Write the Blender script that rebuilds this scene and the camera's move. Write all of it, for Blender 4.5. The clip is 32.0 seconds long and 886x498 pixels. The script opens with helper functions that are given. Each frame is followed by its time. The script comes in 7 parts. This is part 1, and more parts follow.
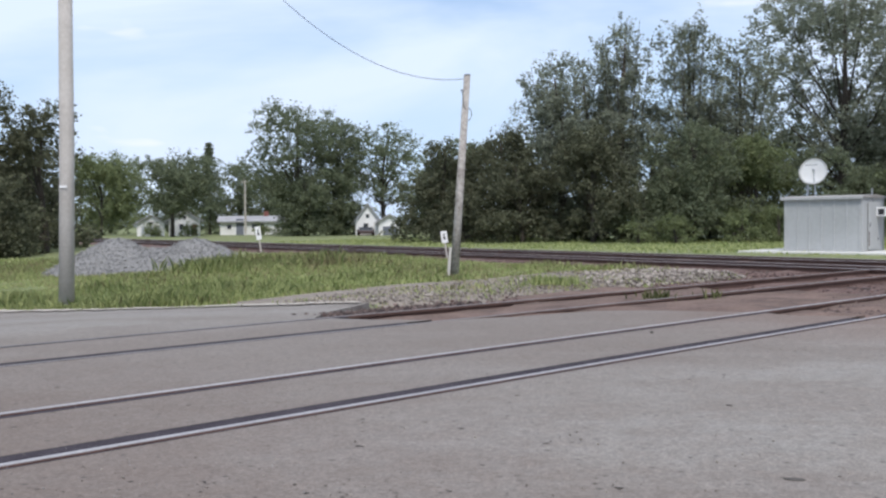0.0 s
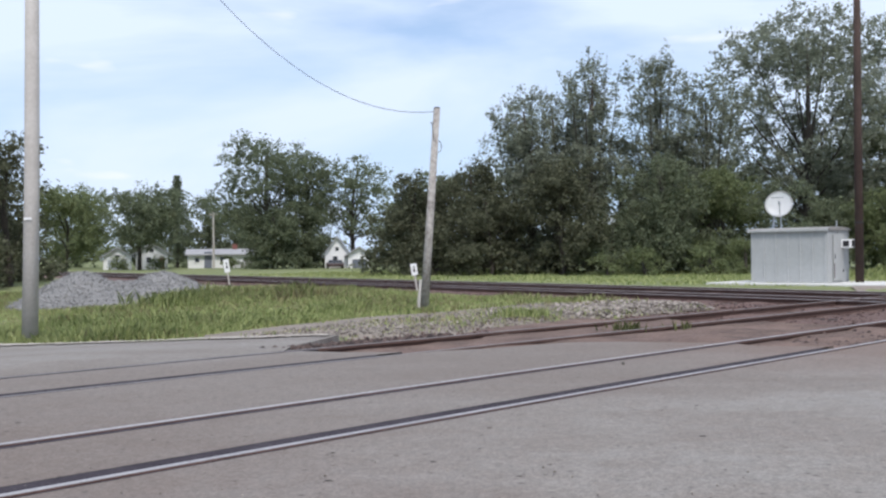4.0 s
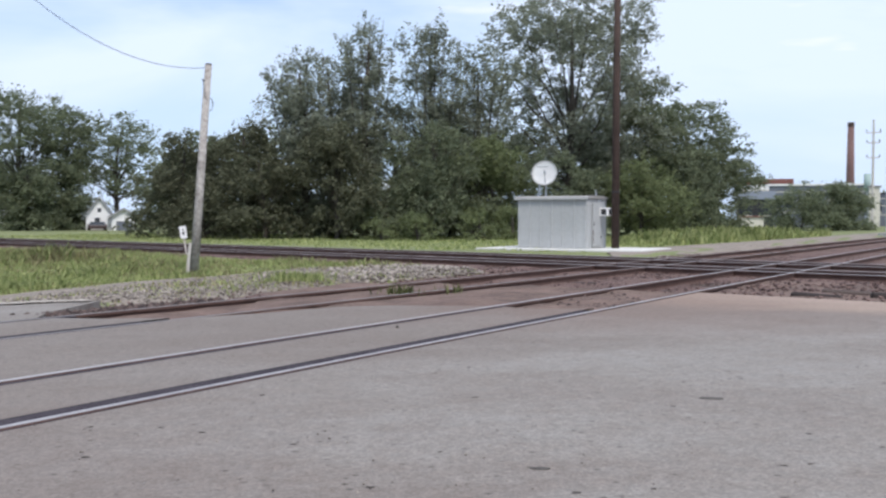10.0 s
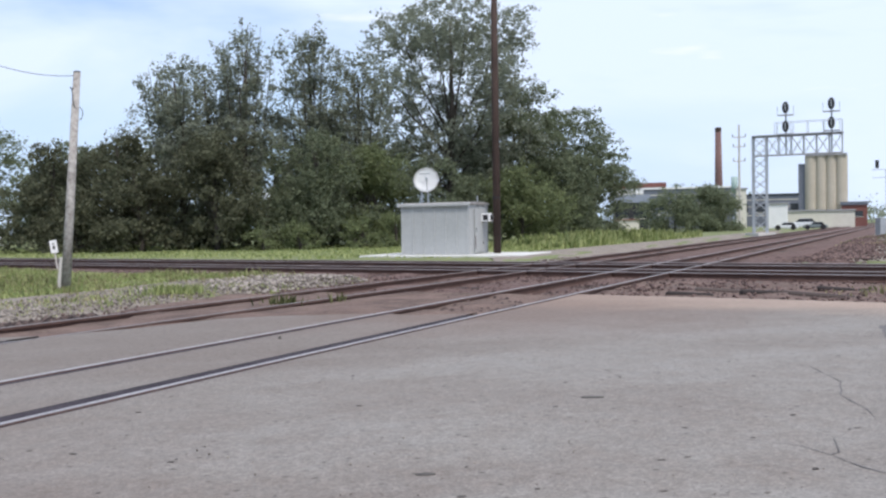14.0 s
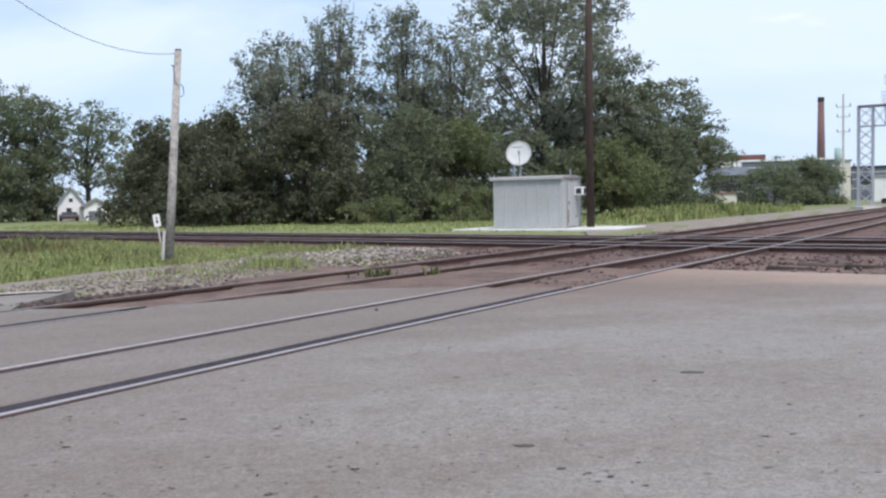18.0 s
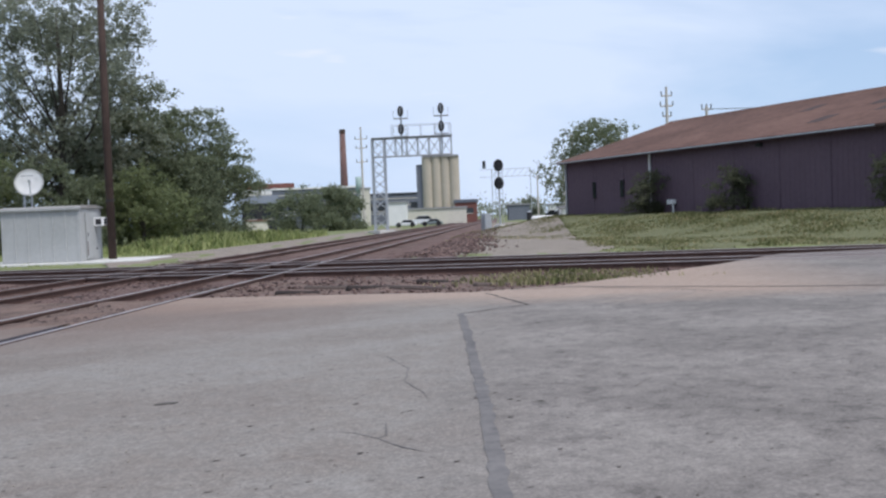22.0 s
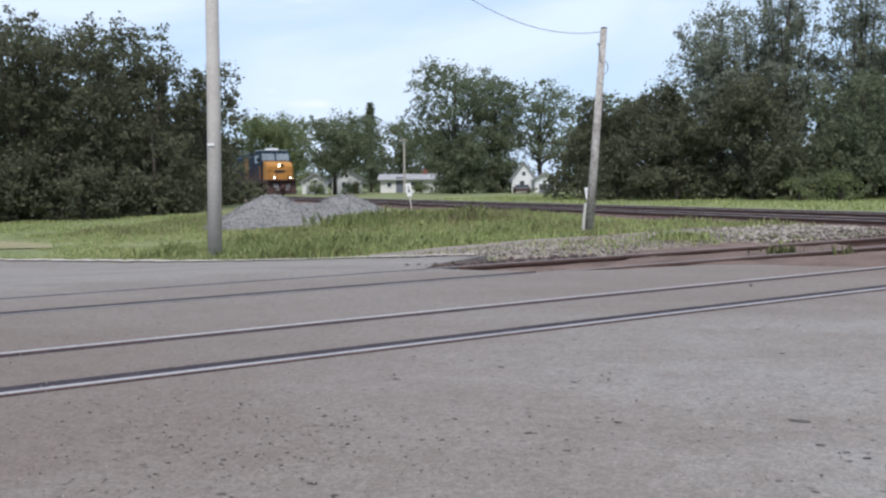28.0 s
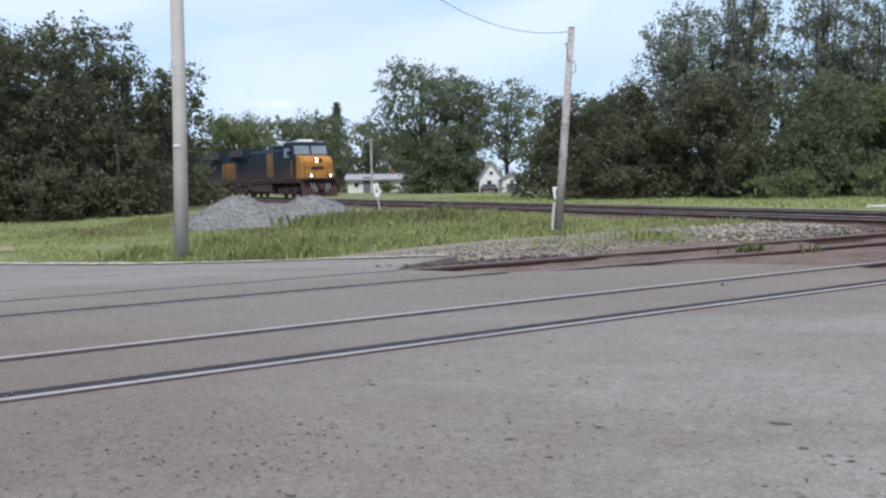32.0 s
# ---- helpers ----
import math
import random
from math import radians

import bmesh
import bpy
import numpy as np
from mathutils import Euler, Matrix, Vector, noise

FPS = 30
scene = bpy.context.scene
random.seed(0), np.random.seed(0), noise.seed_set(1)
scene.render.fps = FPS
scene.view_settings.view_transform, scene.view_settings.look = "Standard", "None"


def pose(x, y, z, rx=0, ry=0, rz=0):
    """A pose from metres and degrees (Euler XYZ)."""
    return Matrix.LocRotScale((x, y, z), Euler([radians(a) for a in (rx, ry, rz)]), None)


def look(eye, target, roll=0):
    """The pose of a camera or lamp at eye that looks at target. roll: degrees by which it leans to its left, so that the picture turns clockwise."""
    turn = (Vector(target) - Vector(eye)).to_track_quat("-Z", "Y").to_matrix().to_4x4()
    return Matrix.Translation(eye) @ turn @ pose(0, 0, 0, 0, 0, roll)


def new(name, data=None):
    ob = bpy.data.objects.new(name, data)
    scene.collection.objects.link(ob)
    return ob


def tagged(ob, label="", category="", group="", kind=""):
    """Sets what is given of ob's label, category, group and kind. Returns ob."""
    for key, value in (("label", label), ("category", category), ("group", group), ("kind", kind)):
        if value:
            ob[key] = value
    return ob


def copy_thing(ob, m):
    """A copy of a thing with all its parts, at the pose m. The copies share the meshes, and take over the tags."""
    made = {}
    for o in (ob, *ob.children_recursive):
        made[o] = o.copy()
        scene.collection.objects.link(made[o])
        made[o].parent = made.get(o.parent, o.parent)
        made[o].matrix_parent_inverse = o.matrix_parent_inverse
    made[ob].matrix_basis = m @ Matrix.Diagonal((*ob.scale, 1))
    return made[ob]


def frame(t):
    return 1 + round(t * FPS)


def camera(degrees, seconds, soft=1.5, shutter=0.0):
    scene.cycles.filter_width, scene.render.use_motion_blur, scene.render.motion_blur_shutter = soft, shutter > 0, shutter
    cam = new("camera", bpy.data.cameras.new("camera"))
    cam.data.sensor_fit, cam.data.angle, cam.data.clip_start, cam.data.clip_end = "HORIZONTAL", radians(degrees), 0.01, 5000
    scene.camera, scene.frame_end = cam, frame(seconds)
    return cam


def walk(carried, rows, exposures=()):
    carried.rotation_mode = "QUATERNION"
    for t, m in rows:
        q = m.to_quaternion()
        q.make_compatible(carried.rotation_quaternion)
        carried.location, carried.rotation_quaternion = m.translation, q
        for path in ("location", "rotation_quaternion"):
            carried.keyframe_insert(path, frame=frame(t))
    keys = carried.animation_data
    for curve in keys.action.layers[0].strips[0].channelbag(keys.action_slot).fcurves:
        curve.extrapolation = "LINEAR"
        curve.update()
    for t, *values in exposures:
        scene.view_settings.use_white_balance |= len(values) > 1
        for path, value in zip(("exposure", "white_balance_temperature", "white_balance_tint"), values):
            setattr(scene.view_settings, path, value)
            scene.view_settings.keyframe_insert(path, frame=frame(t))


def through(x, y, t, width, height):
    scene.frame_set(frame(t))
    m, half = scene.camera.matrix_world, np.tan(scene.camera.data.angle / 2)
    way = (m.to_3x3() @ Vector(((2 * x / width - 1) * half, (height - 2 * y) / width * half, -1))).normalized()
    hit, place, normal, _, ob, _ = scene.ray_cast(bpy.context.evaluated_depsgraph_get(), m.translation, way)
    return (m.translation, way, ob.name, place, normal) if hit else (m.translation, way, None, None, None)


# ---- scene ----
cam = camera(48.53, 32.0, soft=2.4, shutter=0.15)
PATH = [
    (0.0, pose(0.000, -0.000, 1.247, 88.47, 0.51, 2.12)),
    (0.5, pose(-0.016, -0.019, 1.236, 90.69, 0.20, 3.74)),
    (1.0, pose(-0.018, -0.021, 1.236, 91.30, 0.33, 3.33)),
    (1.5, pose(-0.017, 0.020, 1.217, 89.28, -1.18, -0.44)),
    (2.0, pose(0.019, -0.016, 1.226, 87.69, -0.46, -1.40)),
    (2.5, pose(0.009, 0.032, 1.232, 90.81, 0.63, -0.85)),
    (4.5, pose(-0.013, 0.076, 1.223, 89.76, 0.49, 0.47)),
    (5.0, pose(-0.001, 0.104, 1.216, 87.10, 1.34, -0.50)),
    (5.5, pose(-0.001, 0.115, 1.216, 86.09, 0.47, -0.58)),
    (6.0, pose(0.004, 0.117, 1.218, 86.36, 0.77, -1.00)),
    (6.5, pose(0.015, 0.138, 1.210, 86.41, 0.73, -1.13)),
    (7.0, pose(0.012, 0.152, 1.207, 86.24, 0.66, -0.76)),
    (7.5, pose(0.007, 0.148, 1.205, 85.98, -0.03, 0.01)),
    (8.0, pose(-0.001, 0.155, 1.206, 85.15, 0.49, -0.54)),
    (8.5, pose(-0.004, 0.139, 1.210, 87.34, 0.88, -1.78)),
    (9.0, pose(0.008, 0.220, 1.199, 87.39, -0.30, -3.80)),
    (9.5, pose(0.001, 0.192, 1.215, 87.26, -0.65, -7.22)),
    (10.0, pose(-0.010, 0.219, 1.213, 88.25, -0.13, -12.75)),
    (10.5, pose(0.022, 0.217, 1.220, 89.32, 1.17, -18.05)),
    (11.0, pose(0.023, 0.208, 1.209, 89.86, -0.70, -20.39)),
    (11.5, pose(0.013, 0.214, 1.201, 89.15, -0.01, -21.04)),
    (12.0, pose(0.021, 0.211, 1.205, 89.17, 0.41, -21.40)),
    (12.5, pose(0.028, 0.234, 1.202, 88.99, 0.78, -20.56)),
    (13.0, pose(0.019, 0.232, 1.202, 88.60, 0.78, -19.63)),
    (13.5, pose(0.013, 0.241, 1.200, 88.57, 0.63, -19.06)),
    (14.0, pose(0.018, 0.245, 1.203, 88.65, 0.98, -19.53)),
    (14.5, pose(0.011, 0.262, 1.204, 88.86, 0.92, -18.48)),
    (15.0, pose(-0.026, 0.275, 1.197, 89.78, 0.79, -13.50)),
    (15.5, pose(-0.041, 0.271, 1.200, 89.35, 0.98, -10.62)),
    (17.5, pose(-0.032, 0.251, 1.196, 87.34, 1.35, -12.61)),
    (18.0, pose(-0.023, 0.248, 1.196, 87.23, 1.10, -14.21)),
    (18.5, pose(-0.027, 0.247, 1.198, 87.16, 0.39, -14.68)),
    (19.0, pose(-0.027, 0.280, 1.190, 87.03, 1.10, -12.22)),
    (19.5, pose(-0.029, 0.283, 1.187, 87.56, 1.03, -11.59)),
    (20.0, pose(-0.023, 0.288, 1.188, 87.64, 1.81, -11.29)),
    (20.5, pose(-0.005, 0.300, 1.181, 87.09, 2.14, -10.69)),
    (21.0, pose(0.084, 0.219, 1.187, 86.07, 1.81, -25.22)),
    (21.3, pose(0.161, 0.198, 1.189, 86.31, 1.09, -33.96)),
    (21.8, pose(0.278, 0.055, 1.191, 87.13, 3.64, -40.22)),
    (22.0, pose(0.364, -0.000, 1.198, 88.09, 2.27, -40.75)),
    (22.3, pose(0.425, -0.088, 1.207, 88.47, 1.50, -42.30)),
    (22.6, pose(0.550, -0.132, 1.208, 88.35, 1.90, -45.56)),
    (23.0, pose(0.724, -0.269, 1.184, 86.92, -0.53, -55.28)),
    (23.3, pose(0.849, -0.292, 1.181, 87.33, -1.54, -59.25)),
    (23.5, pose(0.922, -0.292, 1.178, 87.38, -0.13, -58.31)),
    (24.0, pose(0.995, -0.329, 1.187, 87.82, 0.34, -37.39)),
    (24.5, pose(0.997, -0.328, 1.179, 86.77, 0.90, -22.94)),
    (24.8, pose(0.957, -0.281, 1.178, 86.62, 1.20, -15.62)),
    (25.0, pose(0.916, -0.262, 1.180, 87.51, 1.45, -8.74)),
    (25.3, pose(0.862, -0.233, 1.183, 88.01, 1.69, 0.15)),
    (25.5, pose(0.846, -0.190, 1.186, 88.32, 2.05, 4.50)),
    (26.0, pose(0.779, -0.155, 1.169, 88.96, 2.01, 10.05)),
    (26.5, pose(0.801, -0.185, 1.172, 87.25, 1.71, 12.02)),
    (28.5, pose(0.758, -0.170, 1.166, 85.77, 0.45, 11.37)),
    (29.0, pose(0.756, -0.165, 1.165, 85.18, 1.07, 10.64)),
    (29.5, pose(0.758, -0.160, 1.162, 84.93, 1.66, 9.74)),
    (30.0, pose(0.753, -0.163, 1.156, 84.62, 1.07, 9.76)),
    (30.5, pose(0.755, -0.171, 1.158, 84.51, 0.66, 9.30)),
    (31.0, pose(0.761, -0.172, 1.167, 83.85, -0.04, 6.40)),
    (31.5, pose(0.755, -0.163, 1.168, 84.72, -0.71, 7.59)),
    (32.0, pose(0.703, -0.098, 1.182, 86.09, 0.91, 9.67)),
]
walk(cam, PATH, [(0.0, 0.1, 6400, 13.0), (13.0, 0.16, 6400, 14.0), (20.0, 0.14, 6380, 13.0), (21.0, 0.22, 6400, 13.0), (22.0, -0.08, 6320, 14.0), (23.0, -0.14, 6280, 14.0), (24.0, -0.14, 6280, 13.0), (25.0, -0.16, 6230, 13.0), (26.0, 0.0, 6320, 13.0), (29.0, 0.12, 6340, 12.0), (32.0, 0.12, 6280, 12.0)])


def pt(u, v, z=0.0):
    """World place of u along the crossing tracks and v across them."""
    return Vector(((u - v) * 0.70710678, (u + v) * 0.70710678, z))


# ---- light ----
SUN_AZ, SUN_EL = radians(172), radians(56)
world = bpy.data.worlds.new("sky")
scene.world = world
world.use_nodes = True
wn, wl = world.node_tree.nodes, world.node_tree.links
sky = wn.new("ShaderNodeTexSky")
sky.sky_type, sky.sun_disc = "NISHITA", False
sky.sun_elevation, sky.sun_rotation = SUN_EL, SUN_AZ
sky.air_density, sky.dust_density, sky.ozone_density = 1.0, 1.2, 2.0
wco = wn.new("ShaderNodeTexCoord")
wmap = wn.new("ShaderNodeMapping")
wmap.inputs["Scale"].default_value = (1.0, 1.0, 3.4)
wmap.inputs["Location"].default_value = (1.55, 0.7, 0.3)
wl.new(wco.outputs["Generated"], wmap.inputs["Vector"])
wsep = wn.new("ShaderNodeSeparateXYZ")
wl.new(wco.outputs["Generated"], wsep.inputs[0])
cloud = wn.new("ShaderNodeTexNoise")
cloud.inputs["Scale"].default_value, cloud.inputs["Detail"].default_value = 1.7, 6.0
cloud.inputs["Roughness"].default_value, cloud.inputs["Distortion"].default_value = 0.52, 0.35
wl.new(wmap.outputs["Vector"], cloud.inputs["Vector"])
cramp = wn.new("ShaderNodeValToRGB")
cramp.color_ramp.elements[0].position, cramp.color_ramp.elements[1].position = 0.42, 0.62
cramp.color_ramp.elements[0].color = (0.12, 0.12, 0.12, 1)
whigh = wn.new("ShaderNodeMapRange")
whigh.inputs["From Min"].default_value, whigh.inputs["From Max"].default_value = 0.07, 0.19
whigh.inputs["To Min"].default_value, whigh.inputs["To Max"].default_value = -0.03, 0.09
wl.new(wsep.outputs["Z"], whigh.inputs["Value"])
wadd = wn.new("ShaderNodeMath")
wadd.operation = "ADD"
wl.new(cloud.outputs["Fac"], wadd.inputs[0])
wl.new(whigh.outputs["Result"], wadd.inputs[1])
wl.new(wadd.outputs[0], cramp.inputs["Fac"])
cmix = wn.new("ShaderNodeMix")
cmix.data_type = "RGBA"
cmix.inputs["B"].default_value = (5.1, 6.0, 7.25, 1)
wl.new(cramp.outputs["Color"], cmix.inputs["Factor"])
wlow = wn.new("ShaderNodeMapRange")
wlow.inputs["From Min"].default_value, wlow.inputs["From Max"].default_value = 0.34, 0.04
wlow.inputs["To Max"].default_value = 0.8
wl.new(wsep.outputs["Z"], wlow.inputs["Value"])
clear = wn.new("ShaderNodeMix")
clear.data_type = "RGBA"
clear.inputs["B"].default_value = (3.3, 4.75, 6.8, 1)
wl.new(wlow.outputs["Result"], clear.inputs["Factor"])
wl.new(sky.outputs["Color"], clear.inputs["A"])
wl.new(clear.outputs["Result"], cmix.inputs["A"])
wpuff_map = wn.new("ShaderNodeMapping")
wpuff_map.inputs["Scale"].default_value = (1.0, 1.0, 4.2)
wpuff_map.inputs["Location"].default_value = (0.4, 2.1, 0.9)
wl.new(wco.outputs["Generated"], wpuff_map.inputs["Vector"])
puff = wn.new("ShaderNodeTexNoise")
puff.inputs["Scale"].default_value, puff.inputs["Detail"].default_value = 7.0, 3.0
wl.new(wpuff_map.outputs["Vector"], puff.inputs["Vector"])
puff_ramp = wn.new("ShaderNodeMapRange")
puff_ramp.inputs["From Min"].default_value, puff_ramp.inputs["From Max"].default_value = 0.64, 0.74
puff_ramp.inputs["To Max"].default_value = 0.8
wl.new(puff.outputs["Fac"], puff_ramp.inputs["Value"])
puff_mix = wn.new("ShaderNodeMix")
puff_mix.data_type = "RGBA"
puff_mix.inputs["B"].default_value = (6.2, 6.6, 7.1, 1)
wl.new(puff_ramp.outputs["Result"], puff_mix.inputs["Factor"])
wl.new(cmix.outputs["Result"], puff_mix.inputs["A"])
wbg = wn["Background"]
wbg.inputs["Strength"].default_value = 0.144
wl.new(puff_mix.outputs["Result"], wbg.inputs["Color"])

sun = new("sun", bpy.data.lights.new("sun", "SUN"))
sun.data.energy, sun.data.angle, sun.data.color = 2.65, radians(12), (1.0, 0.95, 0.88)
sun.matrix_world = look((0, 0, 50), (-math.sin(SUN_AZ) * math.cos(SUN_EL), -math.cos(SUN_AZ) * math.cos(SUN_EL), 50 - math.sin(SUN_EL)))


# ---- materials ----
def mat(name, a, b, rough=0.8, metal=0.0, fine=40.0, coarse=1.5, bump=0.3, amount=0.5, island=False, per_object=False, spec=0.4, depth=0.01):
    """Two colours mixed by a coarse and a fine noise in world size, with relief."""
    m = bpy.data.materials.new(name)
    m.use_nodes = True
    n, l = m.node_tree.nodes, m.node_tree.links
    p = n["Principled BSDF"]
    p.inputs["Roughness"].default_value, p.inputs["Metallic"].default_value = rough, metal
    p.inputs["Specular IOR Level"].default_value = spec
    co = n.new("ShaderNodeTexCoord")
    n1, n2 = n.new("ShaderNodeTexNoise"), n.new("ShaderNodeTexNoise")
    for node, scale, detail in ((n1, coarse, 5), (n2, fine, 6)):
        node.inputs["Scale"].default_value, node.inputs["Detail"].default_value = scale, detail
        node.inputs["Roughness"].default_value = 0.65
        l.new(co.outputs["Object"], node.inputs["Vector"])
    add = n.new("ShaderNodeMath")
    add.operation = "MULTIPLY_ADD"
    add.inputs[1].default_value = amount
    l.new(n2.outputs["Fac"], add.inputs[0])
    half = n.new("ShaderNodeMath")
    half.operation = "MULTIPLY"
    half.inputs[1].default_value = 1.0 - amount
    l.new(n1.outputs["Fac"], half.inputs[0])
    l.new(half.outputs[0], add.inputs[2])
    fac = add.outputs[0]
    if island or per_object:
        src = n.new("ShaderNodeNewGeometry" if island else "ShaderNodeObjectInfo")
        mixv = n.new("ShaderNodeMix")
        mixv.inputs["Factor"].default_value = 0.55
        l.new(fac, mixv.inputs["A"])
        l.new(src.outputs["Random Per Island" if island else "Random"], mixv.inputs["B"])
        fac = mixv.outputs["Result"]
    ramp = n.new("ShaderNodeValToRGB")
    e = ramp.color_ramp.elements
    e[0].position, e[1].position = 0.32, 0.68
    e[0].color, e[1].color = (*a, 1), (*b, 1)
    l.new(fac, ramp.inputs["Fac"])
    l.new(ramp.outputs["Color"], p.inputs["Base Color"])
    if bump:
        bp = n.new("ShaderNodeBump")
        bp.inputs["Strength"].default_value, bp.inputs["Distance"].default_value = bump, depth
        l.new(n2.outputs["Fac"], bp.inputs["Height"])
        l.new(bp.outputs["Normal"], p.inputs["Normal"])
    return m


def glow(name, color, power):
    m = bpy.data.materials.new(name)
    m.use_nodes = True
    p = m.node_tree.nodes["Principled BSDF"]
    p.inputs["Base Color"].default_value = (*color, 1)
    p.inputs["Emission Color"].default_value = (*color, 1)
    p.inputs["Emission Strength"].default_value = power
    return m


def asphalt_mat():
    """Worn pale asphalt: fine stone, pits, broad tan and grey stains, a greyer patch east of the sealed seam."""
    m = bpy.data.materials.new("asphalt")
    m.use_nodes = True
    n, l = m.node_tree.nodes, m.node_tree.links
    p = n["Principled BSDF"]
    p.inputs["Roughness"].default_value = 0.88
    p.inputs["Specular IOR Level"].default_value = 0.3
    co = n.new("ShaderNodeTexCoord")

    def noise_at(scale, detail=6.0, rough=0.6, stretch=None):
        t = n.new("ShaderNodeTexNoise")
        t.inputs["Scale"].default_value, t.inputs["Detail"].default_value, t.inputs["Roughness"].default_value = scale, detail, rough
        if stretch:
            mp = n.new("ShaderNodeMapping")
            mp.inputs["Scale"].default_value = stretch
            mp.inputs["Rotation"].default_value = (0, 0, radians(20))
            l.new(co.outputs["Object"], mp.inputs["Vector"])
            l.new(mp.outputs["Vector"], t.inputs["Vector"])
        else:
            l.new(co.outputs["Object"], t.inputs["Vector"])
        return t.outputs["Fac"]

    def ramp(fac, stops):
        r = n.new("ShaderNodeValToRGB")
        e = r.color_ramp.elements
        while len(e) < len(stops):
            e.new(0.5)
        for k, (pos, col) in enumerate(stops):
            e[k].position, e[k].color = pos, (*col, 1)
        l.new(fac, r.inputs["Fac"])
        return r.outputs["Color"]

    def mix(fac, a, b, mode="MIX"):
        x = n.new("ShaderNodeMix")
        x.data_type, x.blend_type = "RGBA", mode
        if isinstance(fac, float):
            x.inputs["Factor"].default_value = fac
        else:
            l.new(fac, x.inputs["Factor"])
        for key, val in (("A", a), ("B", b)):
            if isinstance(val, tuple):
                x.inputs[key].default_value = (*val, 1)
            else:
                l.new(val, x.inputs[key])
        return x.outputs["Result"]

    broad = noise_at(0.22, 4.0, 0.55, (1.0, 2.2, 1.0))
    mid = noise_at(1.1, 8.0, 0.72)
    grain = noise_at(70.0, 4.0, 0.8)
    base = ramp(broad, [(0.40, (0.165, 0.131, 0.102)), (0.47, (0.226, 0.198, 0.163)), (0.54, (0.278, 0.260, 0.226)), (0.64, (0.315, 0.300, 0.268))])
    base = mix(0.3, base, ramp(mid, [(0.3, (0.160, 0.137, 0.109)), (0.62, (0.295, 0.267, 0.224))]))
    base = mix(0.42, base, ramp(grain, [(0.36, (0.05, 0.044, 0.04)), (0.6, (0.37, 0.33, 0.295))]), "MIX")
    base = mix(0.22, base, ramp(noise_at(14.0, 8.0, 0.85), [(0.36, (0.10, 0.080, 0.07)), (0.62, (0.33, 0.287, 0.252))]), "MIX")
    # pinkish blotches and grey wear
    base = mix(0.24, base, ramp(noise_at(3.4, 10.0, 0.82), [(0.40, (0.172, 0.136, 0.112)), (0.5, (0.225, 0.203, 0.180)), (0.60, (0.270, 0.260, 0.24))]))
    # an old brown stain in the near lane
    away = n.new("ShaderNodeVectorMath")
    away.operation = "DISTANCE"
    away.inputs[1].default_value = (-3.2, 4.4, 0.0)
    l.new(co.outputs["Object"], away.inputs[0])
    rag = n.new("ShaderNodeMath")
    rag.operation = "MULTIPLY_ADD"
    rag.inputs[1].default_value = 4.0
    l.new(mid, rag.inputs[0])
    l.new(away.outputs["Value"], rag.inputs[2])
    stain = n.new("ShaderNodeMapRange")
    stain.inputs["From Min"].default_value, stain.inputs["From Max"].default_value = 6.8, 3.6
    stain.inputs["To Max"].default_value = 0.5
    l.new(rag.outputs[0], stain.inputs["Value"])
    base = mix(stain.outputs["Result"], base, (0.132, 0.088, 0.068))
    base = mix(1.0, base, (0.94, 0.955, 0.985), "MULTIPLY")
    # greyer, darker asphalt east of the seam
    sep = n.new("ShaderNodeSeparateXYZ")
    l.new(co.outputs["Object"], sep.inputs[0])
    off = n.new("ShaderNodeMath")
    off.operation = "SUBTRACT"
    l.new(sep.outputs["X"], off.inputs[0])
    l.new(sep.outputs["Y"], off.inputs[1])
    wob = n.new("ShaderNodeMath")
    wob.operation = "MULTIPLY_ADD"
    wob.inputs[1].default_value = 1.6
    l.new(mid, wob.inputs[0])
    l.new(off.outputs[0], wob.inputs[2])
    step = n.new("ShaderNodeMapRange")
    step.inputs["From Min"].default_value, step.inputs["From Max"].default_value = 0.1, 1.3
    l.new(wob.outputs[0], step.inputs["Value"])
    grey = mix(0.5, ramp(noise_at(0.5, 6.0, 0.62), [(0.38, (0.105, 0.092, 0.084)), (0.48, (0.170, 0.150, 0.137)), (0.58, (0.285, 0.258, 0.235))]), ramp(grain, [(0.36, (0.06, 0.054, 0.050)), (0.62, (0.28, 0.255, 0.233))]))
    grey = mix(0.35, grey, ramp(noise_at(4.5, 8.0, 0.75), [(0.39, (0.030, 0.027, 0.026)), (0.45, (0.175, 0.158, 0.145)), (0.66, (0.33, 0.30, 0.27))]))
    base = mix(step.outputs["Result"], base, grey)
    # rust-brown dust near the rails
    vv = n.new("ShaderNodeMath")
    vv.operation = "MULTIPLY_ADD"
    vv.inputs[1].default_value = -0.7
    l.new(off.outputs[0], vv.inputs[0])
    vv.inputs[2].default_value = -7.9
    av = n.new("ShaderNodeMath")
    av.operation = "ABSOLUTE"
    l.new(vv.outputs[0], av.inputs[0])
    av2 = n.new("ShaderNodeMath")
    av2.operation = "MULTIPLY_ADD"
    av2.inputs[1].default_value = 4.0
    l.new(broad, av2.inputs[0])
    l.new(av.outputs[0], av2.inputs[2])
    dust = n.new("ShaderNodeMapRange")
    dust.inputs["From Min"].default_value, dust.inputs["From Max"].default_value = 6.4, 3.8
    dust.inputs["To Max"].default_value = 0.5
    l.new(av2.outputs[0], dust.inputs["Value"])
    base = mix(dust.outputs["Result"], base, (0.148, 0.118, 0.100))
    # dark brown dirt packed between the rails of the main line
    pp = n.new("ShaderNodeMath")
    pp.operation = "MULTIPLY_ADD"
